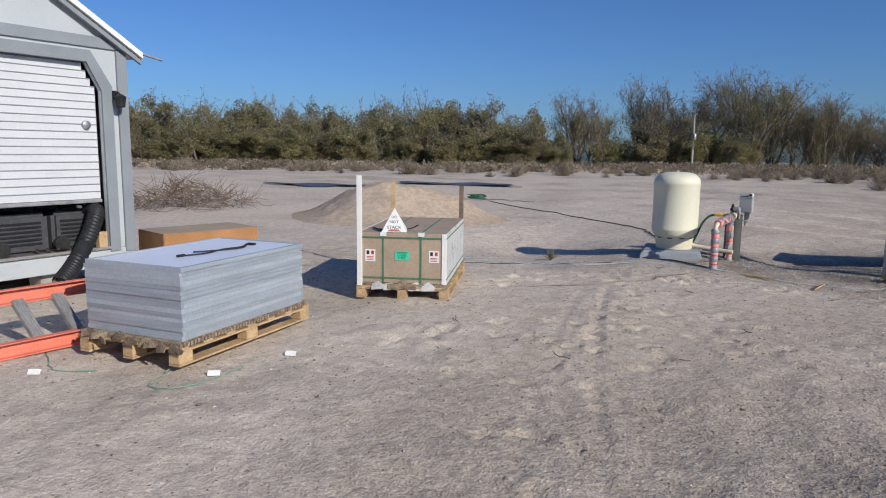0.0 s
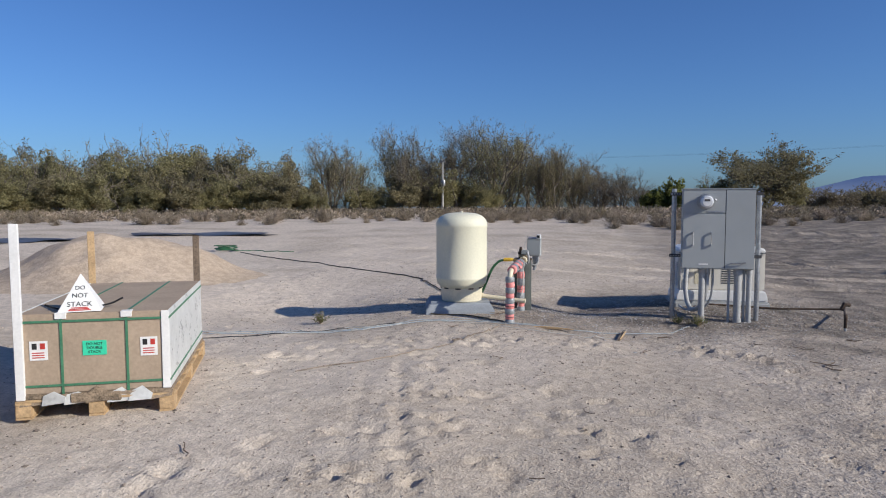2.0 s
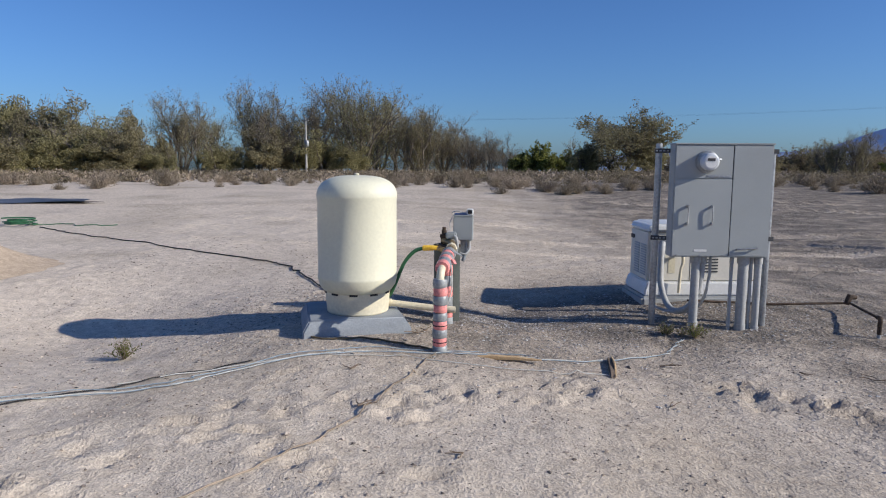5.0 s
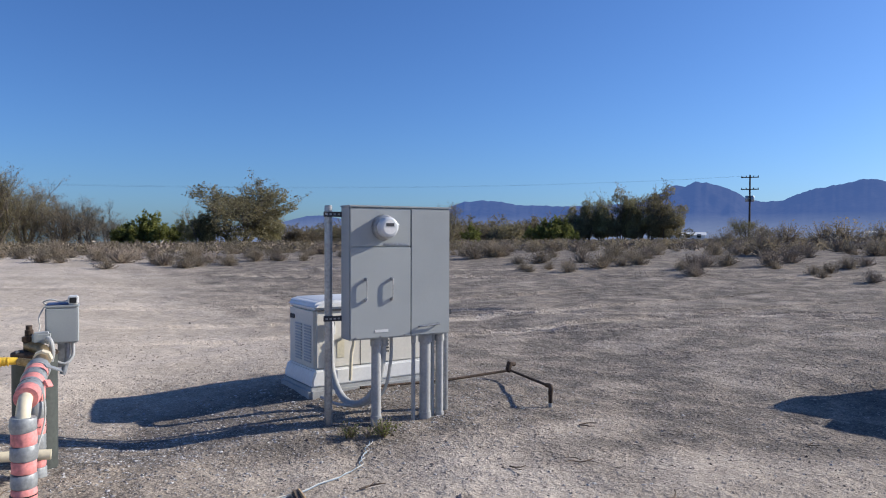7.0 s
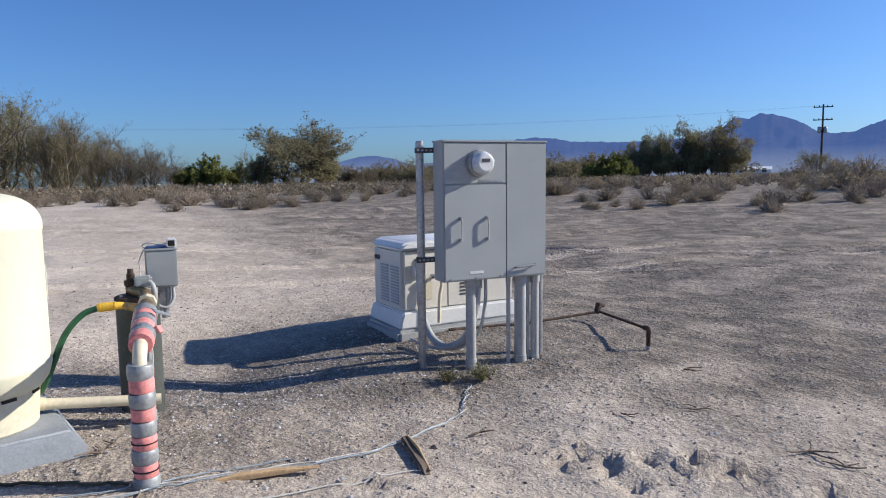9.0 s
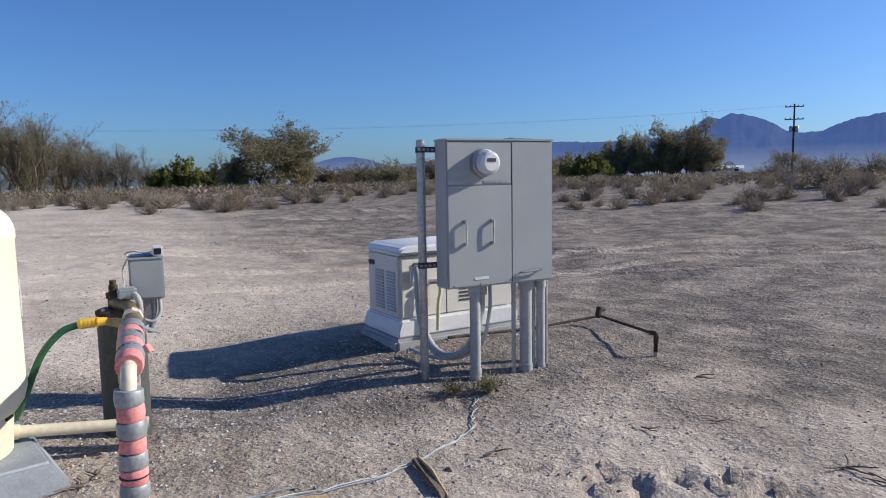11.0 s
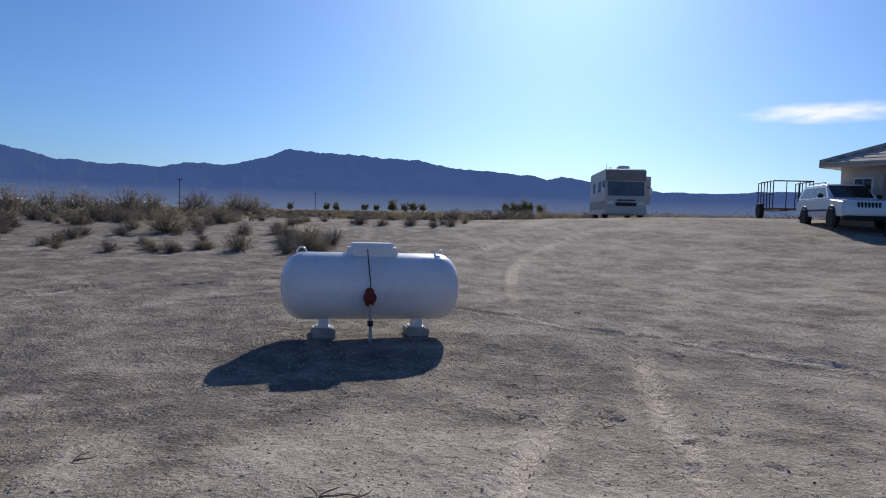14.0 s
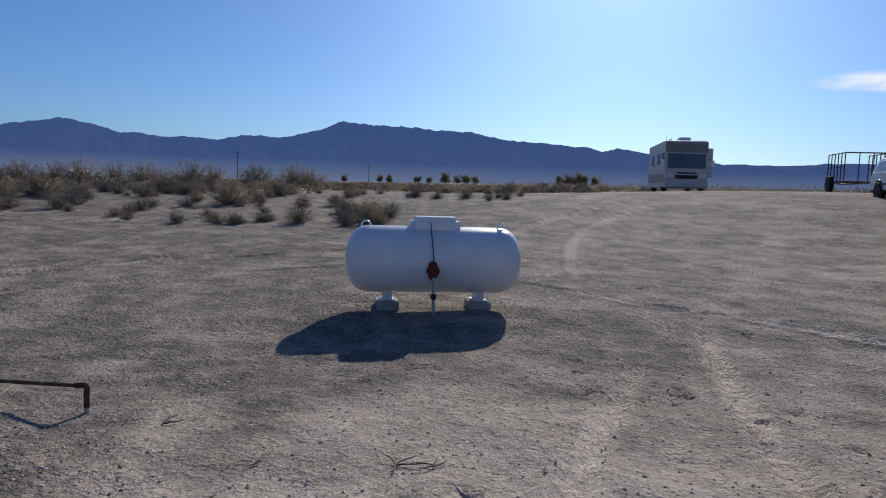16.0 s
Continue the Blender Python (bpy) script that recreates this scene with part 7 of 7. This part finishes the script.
for x0, x1, y0, y1 in ((-0.03, HL + 0.03, -0.03, 0.0), (-0.03, HL + 0.03, HDP, HDP + 0.03), (-0.03, 0.0, 0.0, HDP), (HL, HL + 0.03, 0.0, HDP)):
    part("fascia", B(x0, y0, EV - 0.02, x1, y1, EV + 0.17, 0.005), STUCCO, house)
win = part("window", B(1.05, OV - 0.03, 0.95, 1.75, OV + 0.02, 2.0, 0.01), WHITE, house, "white framed window")
for k in range(2):
    part("pane", B(1.09 + 0.32 * k, OV - 0.036, 1.0, 1.38 + 0.32 * k, OV - 0.031, 1.95), GLASS_DARK, win)
wn_ = part("garage_window", B(6.2, 3.97, 0.9, 8.0, 3.995, 2.05, 0.0), GLASS_DARK, house)
rise = 0.42
RA = EV + 0.10


def roof_z(x, y):
    return RA + rise * min(x, HL - x, y, HDP - y)


bm = bmesh.new()
c = [bm.verts.new((x, y, RA)) for x, y in ((-0.05, -0.05), (HL + 0.05, -0.05), (HL + 0.05, HDP + 0.05), (-0.05, HDP + 0.05))]
r1, r2 = bm.verts.new((HDP / 2, HDP / 2, RA + rise * HDP / 2)), bm.verts.new((HL - HDP / 2, HDP / 2, RA + rise * HDP / 2))
for f in ((c[0], c[1], r2, r1), (c[1], c[2], r2), (c[2], c[3], r1, r2), (c[3], c[0], r1), (c[3], c[2], c[1], c[0])):
    bm.faces.new(f)
part("deck", bm, GREY_DARK, house)
course = 0.36
n_c = int(HDP / 2 / course)
for k in range(n_c):
    y = course * k
    x0, x1 = y - 0.03, HL - y + 0.03
    bm = bmesh.new()
    box(bm, x0, -0.03, -0.012, x1, course + 0.02, 0.022, 0.006, Matrix.Translation((0, y, RA + rise * y + 0.075)) @ Matrix.Rotation(math.atan(rise) - 0.045, 4, "X"))
    part("tile_course", bm, TILE, house)
    bm = bmesh.new()
    yy0, yy1 = y - 0.03, HDP - y + 0.03
    box(bm, -0.03, yy0, -0.012, course + 0.02, yy1, 0.022, 0.006, Matrix.Translation((y, 0, RA + rise * y + 0.075)) @ Matrix.Rotation(-math.atan(rise) + 0.045, 4, "Y"))
    part("tile_course", bm, TILE, house)
part("hip_cap", T([(0, 0, RA + 0.10), (HDP / 2, HDP / 2, RA + rise * HDP / 2 + 0.14)], 0.10, 8), TILE, house)
part("ridge_cap", T([(HDP / 2, HDP / 2, RA + rise * HDP / 2 + 0.14), (HL - HDP / 2, HDP / 2, RA + rise * HDP / 2 + 0.14)], 0.10, 8), TILE, house)
part("vent_pipe", T([(3.6, 2.0, RA + 0.7), (3.6, 2.0, RA + 1.25)], 0.06, 10), GREY_DARK, house)

# ---- power poles ----
def power_pole(x, y, h, label, arms=2, can=True, turn=0.0, wood=POLE_WOOD):
    o = thing("power_pole", pose(x, y, float(land(x, y)), 0, 0, turn), label, "power pole", "power poles")
    part("pole", T([(0, 0, -0.3), (0, 0, h)], [0.16, 0.10], 12), wood, o, smooth=True)
    for k in range(arms):
        z = h - 0.35 - 1.6 * k
        arm = part("crossarm", B(-0.06, -1.1, z - 0.06, 0.06, 1.1, z + 0.06, 0.01), wood, o)
        for y_ in (-1.0, -0.45, 0.45, 1.0):
            part("insulator", L([(0.05, 0.06), (0.07, 0.12), (0.04, 0.16), (0.06, 0.2), (0.0, 0.24)], 10, pose(0, y_, z)), GREY_DARK, arm)
    if can:
        for s in (-1, 1):
            part("transformer", L([(0.0, 0.0), (0.2, 0.02), (0.22, 0.06), (0.22, 0.72), (0.16, 0.8), (0.0, 0.82)], 16, pose(0.05, s * 0.34, h - 3.6)), GALV, o, "grey pole-mounted transformer", smooth=True)
    return o


def at_bearing(eye, az, d):
    return eye[0] + d * math.cos(radians(az)), eye[1] + d * math.sin(radians(az))


UX, UY = 78.4, 54.5
uh = 9.85 - float(land(UX, UY))
power_pole(UX, UY, uh, "dark wooden power pole with transformers and two crossarms", 2, True, 40)
FX, FY = -22.5, 79.4
fh = 7.05 - float(land(FX, FY))
power_pole(FX, FY, fh, "grey wooden power pole with one transformer", 1, True, 30, BLOCK)
x, y = at_bearing((-2.68, -2.44), 16.6, 255)
power_pole(x, y, 2.33 / 57.3 * 255 + 1.6 - float(land(x, y)), "far wooden power pole on the flat", 1, False, 60)
x, y = at_bearing((-2.68, -2.44), 6.1, 330)
power_pole(x, y, 1.63 / 57.3 * 330 + 1.6 - float(land(x, y)), "far wooden power pole on the flat", 1, False, 60)
for s in (-1.0, 0.45, 1.0):
    a_, b_ = Vector((UX, UY + s, 9.7)), Vector((FX, FY + s, 6.9))
    o = thing("power_line", pose(*a_), "thin overhead power line between poles", "power line", "power lines")
    part("cable", T([(b_ - a_) * (k / 12) + Vector((0, 0, -1.3 * 4 * (k / 12) * (1 - k / 12))) for k in range(13)], 0.0035, 4), CABLE, o)


# ---- far houses and trees on the flat ----
def far_house(az, d, w, h, label, eye=(-2.5, -3.5), roofm=TILE):
    x, y = at_bearing(eye, az, d)
    o = thing("far_house", pose(x, y, float(land(x, y)) - 0.1, 0, 0, az), label, "house", "far houses")
    part("wall", B(-3.0, -w / 2, 0, 3.0, w / 2, h, 0.02), WHITE, o)
    part("roof", soften(P([(-3.4, h + 0.002), (3.4, h + 0.002), (0.0, h + 0.8)], -w / 2 - 0.3, w / 2 + 0.3), 0.02), roofm, o)
    for k in range(max(1, int(w / 3))):
        part("window", B(-3.03, -w / 2 + 1.0 + 2.6 * k, 0.9, -3.0, -w / 2 + 2.0 + 2.6 * k, 1.9), GLASS_DARK, o)


far_house(72.6, 120, 5.0, 1.6, "low white trailer far off among brush", roofm=WHITE)
far_house(71.0, 122, 3.0, 1.5, "low white trailer far off among brush", roofm=WHITE)
far_house(40.6, 190, 9.0, 1.6, "long low white building far off", roofm=WHITE)
for az, d in ((23.8, 330), (18.7, 340), (28.0, 300), (21.2, 420)):
    far_house(az, d, 7.0, 2.2, "small white house far off on the flat", roofm=WHITE)
for i, (az, d, el) in enumerate(((-0.3, 420, 1.33), (-2.0, 430, 1.1), (-1.3, 430, 1.0), (2.0, 420, 0.9), (4.4, 400, 0.95), (5.2, 400, 0.85), (8.1, 380, 0.8), (1.0, 450, 0.85), (-9.8, 460, 1.35), (-10.4, 460, 1.3), (-11.1, 460, 1.5), (-11.8, 460, 1.4), (-12.6, 470, 1.3), (-2.8, 430, 1.0))):
    put(dense, i, (-2.68, -2.44, 1.6), az, d, el, width=0.9, h0=8.0)

# ---- a thin cloud ----
cm = CLOUD.node_tree
n, l = cm.nodes, cm.links
for x_ in list(n):
    n.remove(x_)
out_, mixs, em, tr = n.new("ShaderNodeOutputMaterial"), n.new("ShaderNodeMixShader"), n.new("ShaderNodeEmission"), n.new("ShaderNodeBsdfTransparent")
# the cloud's sunlit white is put in as emission on a flat sheet
em.inputs["Color"].default_value, em.inputs["Strength"].default_value = (0.97, 0.98, 1.0, 1), 1.25
co, ns, gr, mp = n.new("ShaderNodeTexCoord"), n.new("ShaderNodeTexNoise"), n.new("ShaderNodeTexGradient"), n.new("ShaderNodeMapping")
gr.gradient_type = "SPHERICAL"
mp.inputs["Scale"].default_value = (1 / 480.0, 1 / 480.0, 1 / 70.0)
ns.inputs["Scale"].default_value, ns.inputs["Detail"].default_value = 3.2, 7
l.new(co.outputs["Object"], mp.inputs["Vector"])
l.new(mp.outputs[0], gr.inputs["Vector"])
mp2 = n.new("ShaderNodeMapping")
mp2.inputs["Scale"].default_value = (1 / 420.0, 1 / 420.0, 1 / 120.0)
l.new(co.outputs["Object"], mp2.inputs["Vector"])
l.new(mp2.outputs[0], ns.inputs["Vector"])
mu = n.new("ShaderNodeMath")
mu.operation = "MULTIPLY"
l.new(gr.outputs["Fac"], mu.inputs[0])
l.new(ns.outputs["Fac"], mu.inputs[1])
mr = n.new("ShaderNodeMapRange")
mr.inputs["From Min"].default_value, mr.inputs["From Max"].default_value, mr.inputs["To Max"].default_value = 0.06, 0.42, 0.85
l.new(mu.outputs[0], mr.inputs["Value"])
l.new(mr.outputs[0], mixs.inputs[0])
l.new(tr.outputs[0], mixs.inputs[1])
l.new(em.outputs[0], mixs.inputs[2])
l.new(mixs.outputs[0], out_.inputs["Surface"])
x, y = at_bearing((-2.67, -2.49), -33.4, 3950)
bm = bmesh.new()
vs = [bm.verts.new((0, 470 * math.cos(a), 66 * math.sin(a))) for a in [2 * math.pi * k / 48 for k in range(48)]]
bm.faces.new(vs)
me = bpy.data.meshes.new("cloud")
bm.to_mesh(me)
bm.free()
me.materials.append(CLOUD)
cl = new("backdrop_cloud", me)
cl.matrix_world = pose(x, y, 3950 * math.tan(radians(8.35)), 0, 0, -33.4)
cl.visible_shadow = False
tagged(cl, "thin white wisp of cloud low in the sky", "cloud", kind="structure")
